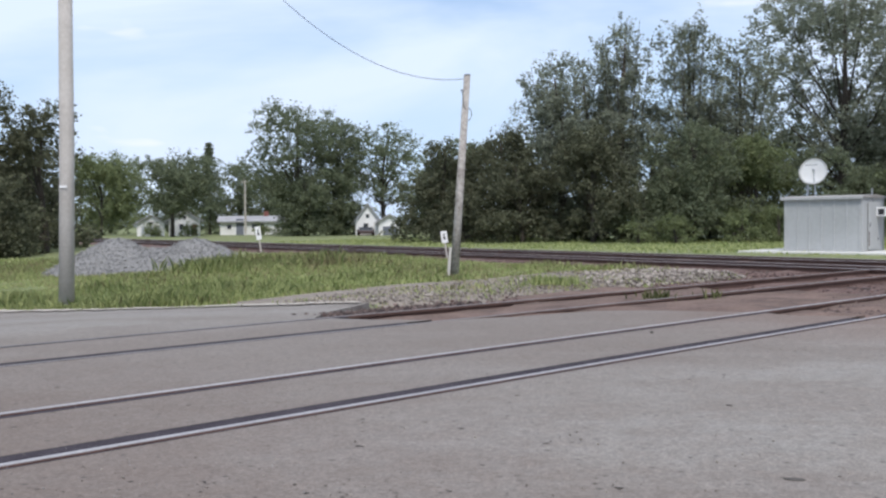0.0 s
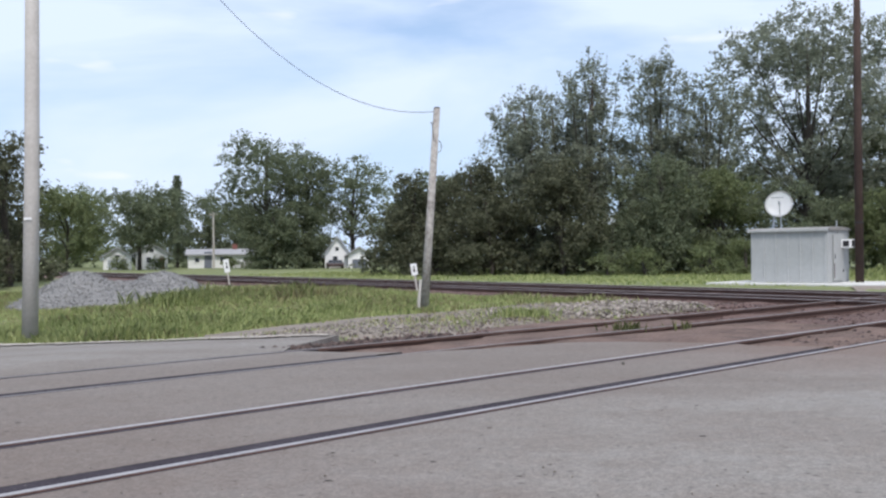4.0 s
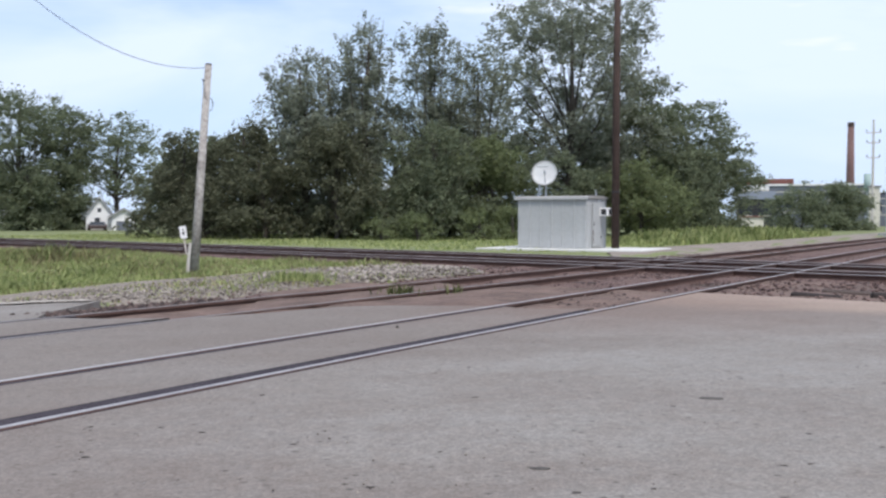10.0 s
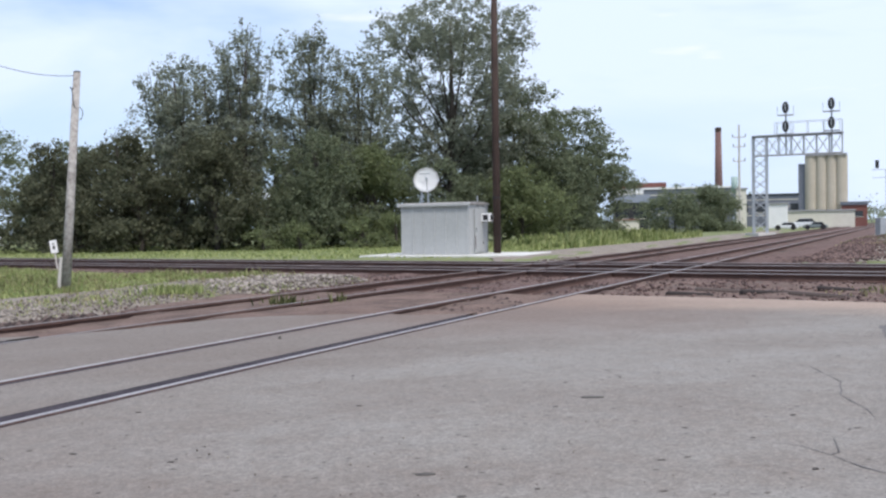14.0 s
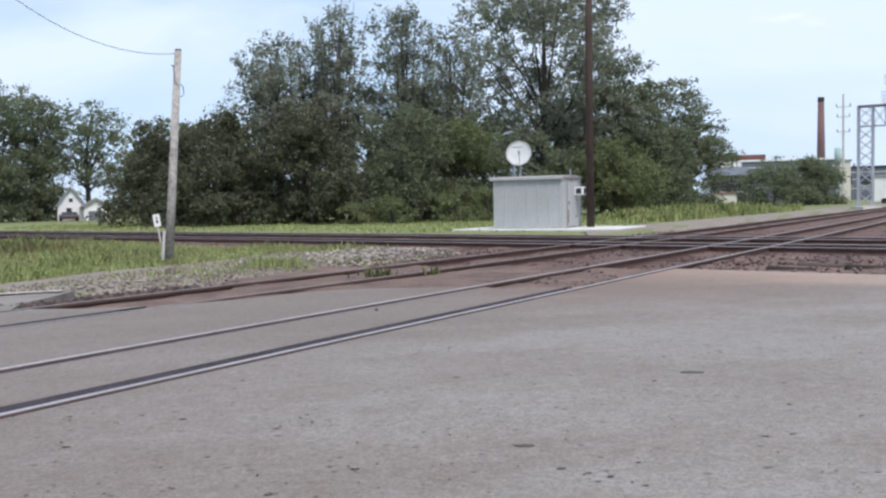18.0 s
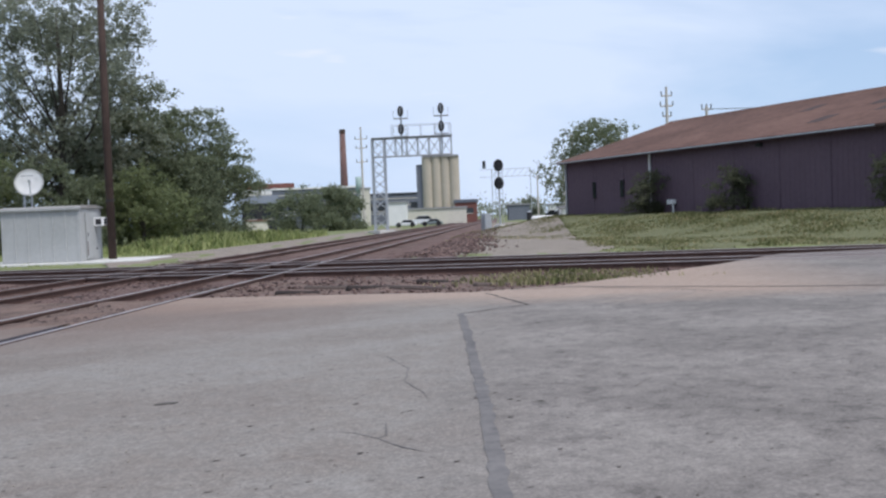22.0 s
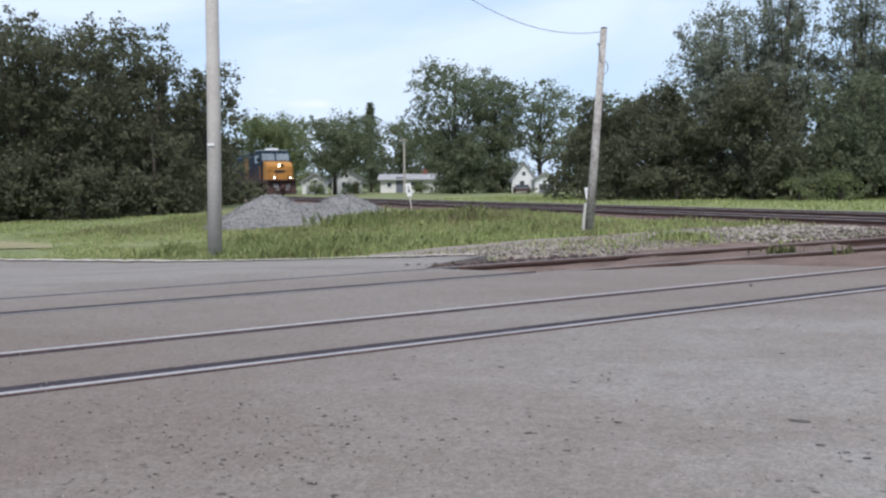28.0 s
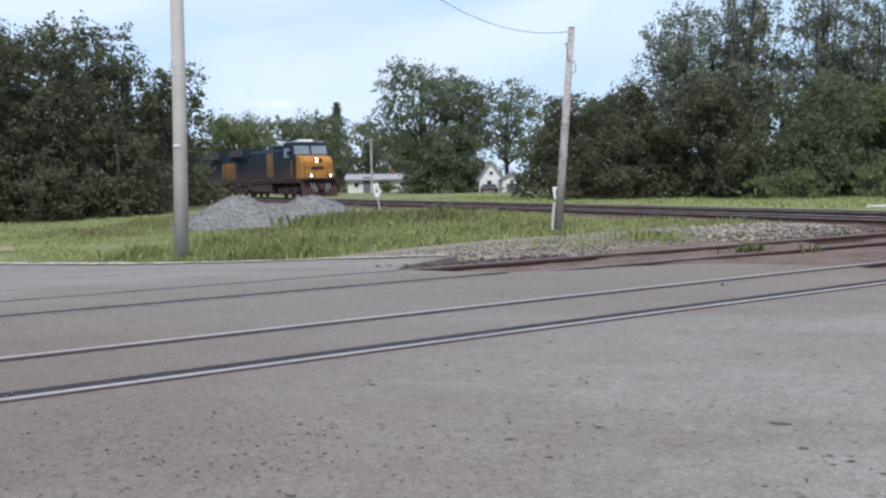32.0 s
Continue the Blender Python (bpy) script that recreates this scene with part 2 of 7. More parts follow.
    pp.inputs[1].default_value = 0.70710678 * (1 + SLOPE)
    l.new(sep.outputs["X"], pp.inputs[0])
    py = n.new("ShaderNodeMath")
    py.operation = "MULTIPLY_ADD"
    py.inputs[1].default_value, py.inputs[2].default_value = 0.70710678 * (1 - SLOPE), -25.5
    l.new(sep.outputs["Y"], py.inputs[0])
    l.new(py.outputs[0], pp.inputs[2])
    ap = n.new("ShaderNodeMath")
    ap.operation = "ABSOLUTE"
    l.new(pp.outputs[0], ap.inputs[0])
    ap2 = n.new("ShaderNodeMath")
    ap2.operation = "MULTIPLY_ADD"
    ap2.inputs[1].default_value = 2.4
    l.new(mid, ap2.inputs[0])
    l.new(ap.outputs[0], ap2.inputs[2])
    packed = n.new("ShaderNodeMapRange")
    packed.inputs["From Min"].default_value, packed.inputs["From Max"].default_value = 4.9, 4.0
    packed.inputs["To Max"].default_value = 0.6
    l.new(ap2.outputs[0], packed.inputs["Value"])
    base = mix(packed.outputs["Result"], base, (0.15, 0.115, 0.105))
    # pale tan dust along the broken edge by the diamond
    uu = n.new("ShaderNodeMath")
    uu.operation = "ADD"
    l.new(sep.outputs["X"], uu.inputs[0])
    l.new(sep.outputs["Y"], uu.inputs[1])
    ud = n.new("ShaderNodeMath")
    ud.operation = "MULTIPLY_ADD"
    ud.inputs[1].default_value = 6.0
    l.new(broad, ud.inputs[0])
    l.new(uu.outputs[0], ud.inputs[2])
    tan = n.new("ShaderNodeMapRange")
    tan.inputs["From Min"].default_value, tan.inputs["From Max"].default_value = 21.3, 23.6
    tan.inputs["To Max"].default_value = 0.75
    l.new(ud.outputs[0], tan.inputs["Value"])
    off2 = n.new("ShaderNodeMapRange")
    off2.inputs["From Min"].default_value, off2.inputs["From Max"].default_value = 9.0, 5.0
    l.new(off.outputs[0], off2.inputs["Value"])
    tn = n.new("ShaderNodeMath")
    tn.operation = "MULTIPLY"
    l.new(tan.outputs["Result"], tn.inputs[0])
    l.new(off2.outputs["Result"], tn.inputs[1])
    base = mix(tn.outputs[0], base, (0.37, 0.275, 0.215))
    # red-brown dust tracked out where the rails leave the asphalt
    spot = n.new("ShaderNodeVectorMath")
    spot.operation = "DISTANCE"
    spot.inputs[1].default_value = (5.6, 13.0, 0.0)
    l.new(co.outputs["Object"], spot.inputs[0])
    spot2 = n.new("ShaderNodeMath")
    spot2.operation = "MULTIPLY_ADD"
    spot2.inputs[1].default_value = 4.0
    l.new(mid, spot2.inputs[0])
    l.new(spot.outputs["Value"], spot2.inputs[2])
    track_dust = n.new("ShaderNodeMapRange")
    track_dust.inputs["From Min"].default_value, track_dust.inputs["From Max"].default_value = 6.3, 3.4
    track_dust.inputs["To Max"].default_value = 0.6
    l.new(spot2.outputs[0], track_dust.inputs["Value"])
    base = mix(track_dust.outputs["Result"], base, (0.165, 0.112, 0.090))
    # the stones of the mix, worn bare
    for scale, lo, hi in ((62.0, 0.86, 1.15), (24.0, 0.95, 1.06)):
        cell = n.new("ShaderNodeTexVoronoi")
        cell.inputs["Scale"].default_value = scale
        l.new(co.outputs["Object"], cell.inputs["Vector"])
        one = n.new("ShaderNodeSeparateXYZ")
        l.new(cell.outputs["Color"], one.inputs[0])
        base = mix(1.0, base, ramp(one.outputs["X"], [(0.1, (lo, lo, lo)), (0.5, (1.0, 1.0, 1.0)), (0.97, (hi, hi, hi))]), "MULTIPLY")
    # pits
    pit = n.new("ShaderNodeTexVoronoi")
    pit.inputs["Scale"].default_value = 5.4
    pit.inputs["Randomness"].default_value = 1.0
    pmap = n.new("ShaderNodeMapping")
    pmap.inputs["Scale"].default_value = (1.0, 1.35, 1.0)
    pmap.inputs["Rotation"].default_value = (0, 0, radians(25))
    l.new(co.outputs["Object"], pmap.inputs["Vector"])
    l.new(pmap.outputs["Vector"], pit.inputs["Vector"])
    pm = n.new("ShaderNodeMapRange")
    pm.inputs["From Min"].default_value, pm.inputs["From Max"].default_value = 0.135, 0.06
    pm.inputs["To Max"].default_value = 0.75
    l.new(pit.outputs["Distance"], pm.inputs["Value"])
    pk = n.new("ShaderNodeMath")
    pk.operation = "MULTIPLY"
    l.new(pm.outputs["Result"], pk.inputs[0])
    sel = n.new("ShaderNodeMapRange")
    sel.inputs["From Min"].default_value, sel.inputs["From Max"].default_value = 0.40, 0.47
    l.new(mid, sel.inputs["Value"])
    l.new(sel.outputs["Result"], pk.inputs[1])
    base = mix(pk.outputs[0], base, (0.06, 0.052, 0.048))
    l.new(base, p.inputs["Base Color"])
    bp = n.new("ShaderNodeBump")
    bp.inputs["Strength"].default_value, bp.inputs["Distance"].default_value = 0.25, 0.003
    l.new(grain, bp.inputs["Height"])
    l.new(bp.outputs["Normal"], p.inputs["Normal"])
    return m


def leaf_mat(name, a, b, through=0.35):
    """Leaf colours by island, with light coming through the blade."""
    m = mat(name, a, b, 0.8, fine=1.5, coarse=0.12, bump=0, amount=0.4, island=True, spec=0.06)
    n, l = m.node_tree.nodes, m.node_tree.links
    p = n["Principled BSDF"]
    tr = n.new("ShaderNodeBsdfTranslucent")
    l.new(p.inputs["Base Color"].links[0].from_socket, tr.inputs["Color"])
    mx = n.new("ShaderNodeMixShader")
    mx.inputs["Fac"].default_value = through
    l.new(p.outputs[0], mx.inputs[1])
    l.new(tr.outputs[0], mx.inputs[2])
    l.new(mx.outputs[0], n["Material Output"].inputs["Surface"])
    return m


SLOPE = 0.143
ASPHALT = asphalt_mat()
TAR = mat("tar", (0.095, 0.092, 0.094), (0.225, 0.212, 0.205), 0.9, fine=9, coarse=2, bump=0.3, spec=0.1)
CRACK = mat("crack_dirt", (0.045, 0.040, 0.037), (0.12, 0.108, 0.098), 0.95, fine=50, coarse=6)
RUBBER = mat("flangeway", (0.030, 0.026, 0.032), (0.080, 0.070, 0.080), 0.95, fine=30, coarse=3, spec=0.05)
STEEL_TOP = mat("rail_head", (0.26, 0.255, 0.262), (0.46, 0.45, 0.455), 0.55, 0.3, fine=25, coarse=1.2, bump=0.05)
RAIL_WORN = mat("rail_worn", (0.13, 0.12, 0.12), (0.28, 0.265, 0.26), 0.6, 0.2, fine=25, coarse=1.5, bump=0.05)
RUST = mat("rail_rust", (0.055, 0.032, 0.028), (0.13, 0.075, 0.06), 0.85, 0.1, fine=40, coarse=3)
RAIL_DULL = mat("rail_dull", (0.20, 0.18, 0.18), (0.40, 0.37, 0.37), 0.5, 0.3, fine=25, coarse=1.5, bump=0.05)
TIE = mat("tie_wood", (0.035, 0.028, 0.026), (0.11, 0.085, 0.075), 0.95, fine=25, coarse=2, per_object=True)
BALLAST = mat("ballast", (0.070, 0.043, 0.038), (0.215, 0.138, 0.118), 0.95, fine=22, coarse=0.9, bump=1.0, amount=0.6, depth=0.05)
DIRT_BROWN = mat("dirt_brown", (0.045, 0.029, 0.024), (0.235, 0.160, 0.130), 0.95, fine=16, coarse=1.1, bump=0.8, amount=0.45, depth=0.03)
BANK_GROUND = mat("bank_ground", (0.090, 0.102, 0.046), (0.175, 0.172, 0.085), 0.95, fine=4.0, coarse=0.3, bump=0.8, amount=0.5, depth=0.06)
STONE_BROWN = mat("stone_brown", (0.060, 0.037, 0.034), (0.20, 0.135, 0.118), 0.9, fine=18, coarse=2, island=True)
GRAVEL = mat("gravel", (0.165, 0.138, 0.112), (0.335, 0.290, 0.245), 0.95, fine=20, coarse=0.8, bump=1.0, amount=0.6, depth=0.04)
STONE_PALE = mat("stone_pale", (0.12, 0.100, 0.086), (0.345, 0.305, 0.265), 0.9, fine=18, coarse=2, island=True)
STONE_GREY = mat("stone_grey", (0.14, 0.138, 0.136), (0.32, 0.315, 0.305), 0.9, fine=18, coarse=2, island=True)
PILE = mat("pile_gravel", (0.16, 0.157, 0.153), (0.30, 0.295, 0.288), 0.95, fine=14, coarse=1, bump=1.0, amount=0.6, depth=0.05)
DIRT = mat("dirt", (0.20, 0.18, 0.09), (0.31, 0.275, 0.16), 0.95, fine=14, coarse=0.5, bump=0.6, depth=0.02)
GRASS_GROUND = mat("grass_ground", (0.115, 0.145, 0.055), (0.225, 0.238, 0.105), 0.95, fine=3.0, coarse=0.12, bump=0.8, amount=0.5, depth=0.08)
BLADE = leaf_mat("grass_blade", (0.245, 0.300, 0.112), (0.46, 0.49, 0.230))
BLADE_OLIVE = leaf_mat("grass_olive", (0.120, 0.135, 0.058), (0.225, 0.235, 0.110))
BLADE_DRY = leaf_mat("grass_dry", (0.26, 0.235, 0.12), (0.42, 0.38, 0.22))
LEAF = leaf_mat("leaf", (0.148, 0.172, 0.108), (0.226, 0.258, 0.162), 0.55)
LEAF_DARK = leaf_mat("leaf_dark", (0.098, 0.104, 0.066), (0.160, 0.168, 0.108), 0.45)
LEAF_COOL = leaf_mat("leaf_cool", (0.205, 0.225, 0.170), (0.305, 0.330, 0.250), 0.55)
LEAF_LIGHT = leaf_mat("leaf_light", (0.165, 0.195, 0.098), (0.250, 0.285, 0.145), 0.55)
BARK = mat("bark", (0.03, 0.026, 0.022), (0.10, 0.085, 0.07), 0.95, fine=12, coarse=1.5, bump=0.8, depth=0.04)
POLE_GREY = mat("pole_wood_grey", (0.40, 0.37, 0.335), (0.57, 0.54, 0.50), 0.9, fine=14, coarse=1.2, bump=0.5, depth=0.01)
POLE_MOTTLED = mat("pole_wood_mottled", (0.15, 0.13, 0.115), (0.60, 0.57, 0.53), 0.9, fine=9, coarse=1.6, bump=0.5, amount=0.6, depth=0.01)
POLE_DARK = mat("pole_wood_dark", (0.030, 0.020, 0.016), (0.085, 0.055, 0.045), 0.9, fine=14, coarse=1.2, bump=0.5)
HUT_GREY = mat("hut_paint", (0.345, 0.355, 0.350), (0.44, 0.45, 0.445), 0.6, fine=6, coarse=0.6, bump=0.05)
HUT_ROOF = mat("hut_roof", (0.20, 0.185, 0.17), (0.36, 0.35, 0.34), 0.7, fine=5, coarse=1.2, bump=0.1)
HUT_TRIM = mat("hut_trim", (0.38, 0.39, 0.385), (0.49, 0.50, 0.495), 0.55, fine=6, coarse=0.6, bump=0.05)
WHITE = mat("white_paint", (0.70, 0.70, 0.69), (0.84, 0.84, 0.83), 0.5, fine=6, coarse=0.8, bump=0.05)
DISH_WHITE = mat("dish_white", (0.84, 0.84, 0.83), (0.92, 0.92, 0.91), 0.5, fine=6, coarse=0.8, bump=0.02)
CONCRETE = mat("concrete_pale", (0.50, 0.49, 0.46), (0.68, 0.67, 0.64), 0.9, fine=10, coarse=0.7, bump=0.3)
GALV = mat("galvanised", (0.34, 0.37, 0.40), (0.52, 0.55, 0.58), 0.5, 0.4, fine=8, coarse=1, bump=0.1)
DARK_METAL = mat("dark_metal", (0.02, 0.02, 0.022), (0.055, 0.055, 0.06), 0.6, 0.3, fine=12, coarse=1)
BLACK = mat("black_paint", (0.008, 0.008, 0.009), (0.025, 0.025, 0.027), 0.6, fine=12, coarse=1, bump=0.1)
SIDING_PURPLE = mat("siding_purple", (0.092, 0.060, 0.082), (0.138, 0.094, 0.120), 0.7, fine=5, coarse=0.25, bump=0.1)
# end wall: the mauve siding again, its sunlit look put into the colour
SIDING_PINK_LIT = mat("siding_pink_lit", (0.175, 0.108, 0.110), (0.25, 0.165, 0.165), 0.7, fine=5, coarse=0.35, bump=0.1)
GABLE_TAN = mat("gable_tan", (0.27, 0.25, 0.23), (0.37, 0.35, 0.325), 0.7, fine=5, coarse=0.35, bump=0.1)
ROOF_RUST = mat("roof_rust", (0.070, 0.038, 0.030), (0.195, 0.112, 0.088), 0.85, fine=3.5, coarse=0.22, bump=0.15, amount=0.4, spec=0.15)
ROOF_DARK = mat("roof_stain", (0.030, 0.019, 0.018), (0.070, 0.045, 0.040), 0.85, fine=4, coarse=0.4)
SILO = mat("silo_concrete", (0.40, 0.355, 0.285), (0.52, 0.47, 0.385), 0.9, fine=4, coarse=0.15, bump=0.2)
BRICK_RED = mat("brick_red", (0.15, 0.06, 0.05), (0.26, 0.115, 0.095), 0.9, fine=6, coarse=0.3)
FACTORY = mat("factory_wall", (0.105, 0.120, 0.150), (0.190, 0.205, 0.245), 0.8, fine=3, coarse=0.1)
CREAM = mat("cream_wall", (0.56, 0.53, 0.45), (0.70, 0.67, 0.58), 0.8, fine=3, coarse=0.2)
ROOF_GREY = mat("roof_grey", (0.24, 0.24, 0.25), (0.38, 0.38, 0.39), 0.9, fine=6, coarse=0.4)
GLASS_DARK = mat("window_dark", (0.015, 0.018, 0.022), (0.04, 0.045, 0.05), 0.12, fine=2, coarse=0.4, bump=0, spec=0.8)
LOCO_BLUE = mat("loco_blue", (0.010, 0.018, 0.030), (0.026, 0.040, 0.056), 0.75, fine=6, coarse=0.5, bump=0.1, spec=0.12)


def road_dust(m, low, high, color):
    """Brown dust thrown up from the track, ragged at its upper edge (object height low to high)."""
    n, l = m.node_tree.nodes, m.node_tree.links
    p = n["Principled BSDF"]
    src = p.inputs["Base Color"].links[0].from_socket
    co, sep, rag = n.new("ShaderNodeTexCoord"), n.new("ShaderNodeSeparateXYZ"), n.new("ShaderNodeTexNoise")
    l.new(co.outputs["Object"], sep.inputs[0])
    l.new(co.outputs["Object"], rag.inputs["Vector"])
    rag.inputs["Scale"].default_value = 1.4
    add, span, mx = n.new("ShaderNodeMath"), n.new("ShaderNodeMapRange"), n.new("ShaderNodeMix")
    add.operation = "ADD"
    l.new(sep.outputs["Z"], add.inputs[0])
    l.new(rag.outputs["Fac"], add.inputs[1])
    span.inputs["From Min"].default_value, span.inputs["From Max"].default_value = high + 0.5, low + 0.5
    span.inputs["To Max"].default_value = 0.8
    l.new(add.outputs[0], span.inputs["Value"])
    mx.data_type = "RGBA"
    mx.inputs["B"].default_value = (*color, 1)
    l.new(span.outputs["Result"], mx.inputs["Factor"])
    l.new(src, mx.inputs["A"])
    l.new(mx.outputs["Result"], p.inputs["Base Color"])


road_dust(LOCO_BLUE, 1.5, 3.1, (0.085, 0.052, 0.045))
LOCO_PANEL = mat("loco_panel", (0.13, 0.065, 0.022), (0.26, 0.130, 0.038), 0.7, fine=6, coarse=0.6, bump=0.1)
road_dust(LOCO_PANEL, 1.6, 2.8, (0.10, 0.058, 0.042))
LOCO_YELLOW = mat("loco_yellow", (0.34, 0.148, 0.026), (0.50, 0.235, 0.050), 0.55, fine=6, coarse=0.6, bump=0.1)
LOCO_GREY = mat("loco_grey", (0.30, 0.34, 0.38), (0.42, 0.46, 0.50), 0.5, fine=6, coarse=0.6, bump=0.1)
LOCO_BLACK = mat("loco_under", (0.035, 0.020, 0.018), (0.095, 0.056, 0.047), 0.85, fine=8, coarse=0.8)
LOCO_GLASS = mat("loco_glass", (0.10, 0.13, 0.15), (0.22, 0.26, 0.29), 0.08, fine=2, coarse=0.5, bump=0, spec=0.9)
LAMP_ON = glow("lamp_on", (1.0, 0.93, 0.78), 5.0)
SIGN_BLACK = mat("sign_mark", (0.03, 0.03, 0.03), (0.07, 0.07, 0.07), 0.7, bump=0)


# ---- mesh helpers ----
def part(name, bm, material, parent=None, label="", smooth=False):
    """One mesh object from a bmesh, under a thing or a part."""
    me = bpy.data.meshes.new(name)
    bm.to_mesh(me)
    bm.free()
    me.materials.append(material)
    if smooth:
        me.polygons.foreach_set("use_smooth", [True] * len(me.polygons))
    ob = new(name, me)
    ob.parent = parent
    return tagged(ob, label)


def box(x0, y0, z0, x1, y1, z1, bevel=0.0, bm=None):
    own = bmesh.new()
    v = [own.verts.new((x, y, z)) for z in (z0, z1) for x, y in ((x0, y0), (x1, y0), (x1, y1), (x0, y1))]
    for f in ((3, 2, 1, 0), (4, 5, 6, 7), (0, 1, 5, 4), (1, 2, 6, 5), (2, 3, 7, 6), (3, 0, 4, 7)):
        own.faces.new([v[i] for i in f])
    if bevel:
        bmesh.ops.bevel(own, geom=own.edges[:], offset=bevel, segments=1, affect="EDGES")
    return merge(bm, own)


def merge(bm, own):
    if bm is None:
        return own
    me = bpy.data.meshes.new("tmp")
    own.to_mesh(me)
    own.free()
    bm.from_mesh(me)
    bpy.data.meshes.remove(me)
    return bm


def tube(points, radii, n=8, bm=None, cap=True):
    """A round rod through points."""
    bm = bm or bmesh.new()
    pts = [Vector(p) for p in points]
    if not hasattr(radii, "__len__"):
        radii = [radii] * len(pts)
    rings = []
    for i, (p, r) in enumerate(zip(pts, radii)):
        d = (pts[min(i + 1, len(pts) - 1)] - pts[max(i - 1, 0)]).normalized()
        side = d.cross(Vector((0, 0, 1)) if abs(d.z) < 0.9 else Vector((1, 0, 0))).normalized()
        up = side.cross(d)
        rings.append([bm.verts.new(p + r * (math.cos(a) * side + math.sin(a) * up)) for a in (2 * math.pi * k / n for k in range(n))])
    for a, b in zip(rings, rings[1:]):
        for k in range(n):
            bm.faces.new((a[k], a[(k + 1) % n], b[(k + 1) % n], b[k]))
    if cap:
        bm.faces.new(rings[0][::-1])
        bm.faces.new(rings[-1])
    return bm


def prism(outline, h0, h1, place=lambda a, b, h: (a, b, h), bm=None):
    """An outline in a plane, pushed from h0 to h1; place maps its numbers into space."""
    bm = bm or bmesh.new()
    lo = [bm.verts.new(place(a, b, h0)) for a, b in outline]
    hi = [bm.verts.new(place(a, b, h1)) for a, b in outline]
    bm.faces.new(lo[::-1])
    bm.faces.new(hi)
    for i in range(len(lo)):
        j = (i + 1) % len(lo)
        bm.faces.new((lo[i], lo[j], hi[j], hi[i]))
    bmesh.ops.recalc_face_normals(bm, faces=bm.faces[:])
    return bm


def raw_mesh(name, verts, faces, material, parent=None, label="", smooth=False):
    """A big mesh from arrays: verts (n,3), faces (m,k)."""
    me = bpy.data.meshes.new(name)
    verts, faces = np.asarray(verts, np.float32), np.asarray(faces, np.int32)
    me.vertices.add(len(verts))
    me.vertices.foreach_set("co", verts.ravel())
    k = faces.shape[1]
    me.loops.add(faces.size)
    me.loops.foreach_set("vertex_index", faces.ravel())
    me.polygons.add(len(faces))
    me.polygons.foreach_set("loop_start", np.arange(0, faces.size, k, dtype=np.int32))
    me.polygons.foreach_set("loop_total", np.full(len(faces), k, np.int32))
    me.update(calc_edges=True)
    me.materials.append(material)
    if smooth:
        me.polygons.foreach_set("use_smooth", [True] * len(faces))
    ob = new(name, me)
    ob.parent = parent
    return tagged(ob, label)


def scatter_quads(rng, centers, size, lean=0.35, out=None):
    """Small leaves: quads at centers, turned at random, some leaning to the light."""
    n = len(centers)
    normal = rng.normal(size=(n, 3))
    normal[:, 2] += lean * 2
    if out is not None:
        normal = normal * 0.6 + out * 1.0
    normal /= np.linalg.norm(normal, axis=1)[:, None]
    t = np.cross(normal, rng.normal(size=(n, 3)))
    t /= np.linalg.norm(t, axis=1)[:, None] + 1e-9
    b = np.cross(normal, t)
    s = size * rng.uniform(0.6, 1.3, (n, 1))
    w = s * rng.uniform(0.45, 0.75, (n, 1))
    c = np.asarray(centers)
    verts = np.stack([c - t * s, c + b * w + normal * s * 0.12, c + t * s, c - b * w + normal * s * 0.12], 1).reshape(-1, 3)
    faces = np.arange(4 * n).reshape(n, 4)
    return verts, faces


ROCK_V = np.array([(1, 0, 0), (-1, 0, 0), (0, 1, 0), (0, -1, 0), (0, 0, 1), (0, 0, -1)], float)
ROCK_F = np.array([(0, 2, 4), (2, 1, 4), (1, 3, 4), (3, 0, 4), (2, 0, 5), (1, 2, 5), (3, 1, 5), (0, 3, 5)])


def rocks(rng, centers, size):
    n = len(centers)
    a = rng.uniform(0, 2 * math.pi, n)
    v = ROCK_V[None] * rng.uniform(0.55, 1.35, (n, 6, 1)) * size * rng.uniform(0.45, 1.5, (n, 1, 1))
    v = v * np.array([1.0, 0.8, 0.6])
    x = v[..., 0] * np.cos(a)[:, None] - v[..., 1] * np.sin(a)[:, None]
    y = v[..., 0] * np.sin(a)[:, None] + v[..., 1] * np.cos(a)[:, None]
    verts = np.stack([x, y, v[..., 2]], -1) + np.asarray(centers)[:, None]
    faces = (ROCK_F[None] + 6 * np.arange(n)[:, None, None]).reshape(-1, 3)
    return verts.reshape(-1, 3), faces


def blades(rng, centers, height, spread=0.10, per=6, width=0.012):
    """Tufts of grass: narrow bent blades."""
    n = len(centers)
    base = np.repeat(np.asarray(centers), per, 0)
    m = n * per
    a = rng.uniform(0, 2 * math.pi, m)
    base = base + np.stack([rng.normal(0, spread, m), rng.normal(0, spread, m), np.zeros(m)], 1)
    h = np.repeat(np.broadcast_to(height, n), per) * rng.uniform(0.5, 1.15, m)
    out = h * rng.uniform(0.1, 0.55, m)
    d = np.stack([np.cos(a), np.sin(a), 0 * a], 1)
    s = np.stack([-np.sin(a), np.cos(a), 0 * a], 1) * (width * rng.uniform(0.7, 1.6, m))[:, None]
    up = np.array([0, 0, 1.0])
    mid = base + d * (out * 0.3)[:, None] + up * (h * 0.6)[:, None]
    tip = base + d * out[:, None] + up * h[:, None]
    verts = np.stack([base - s, base + s, mid + s * 0.8, tip, mid - s * 0.8], 1).reshape(-1, 3)
    return verts, np.arange(5 * m).reshape(m, 5)


# ---- plan: tracks ----
RAIL_B, RAIL_A = (5.35, 6.80), (9.16, 10.63)
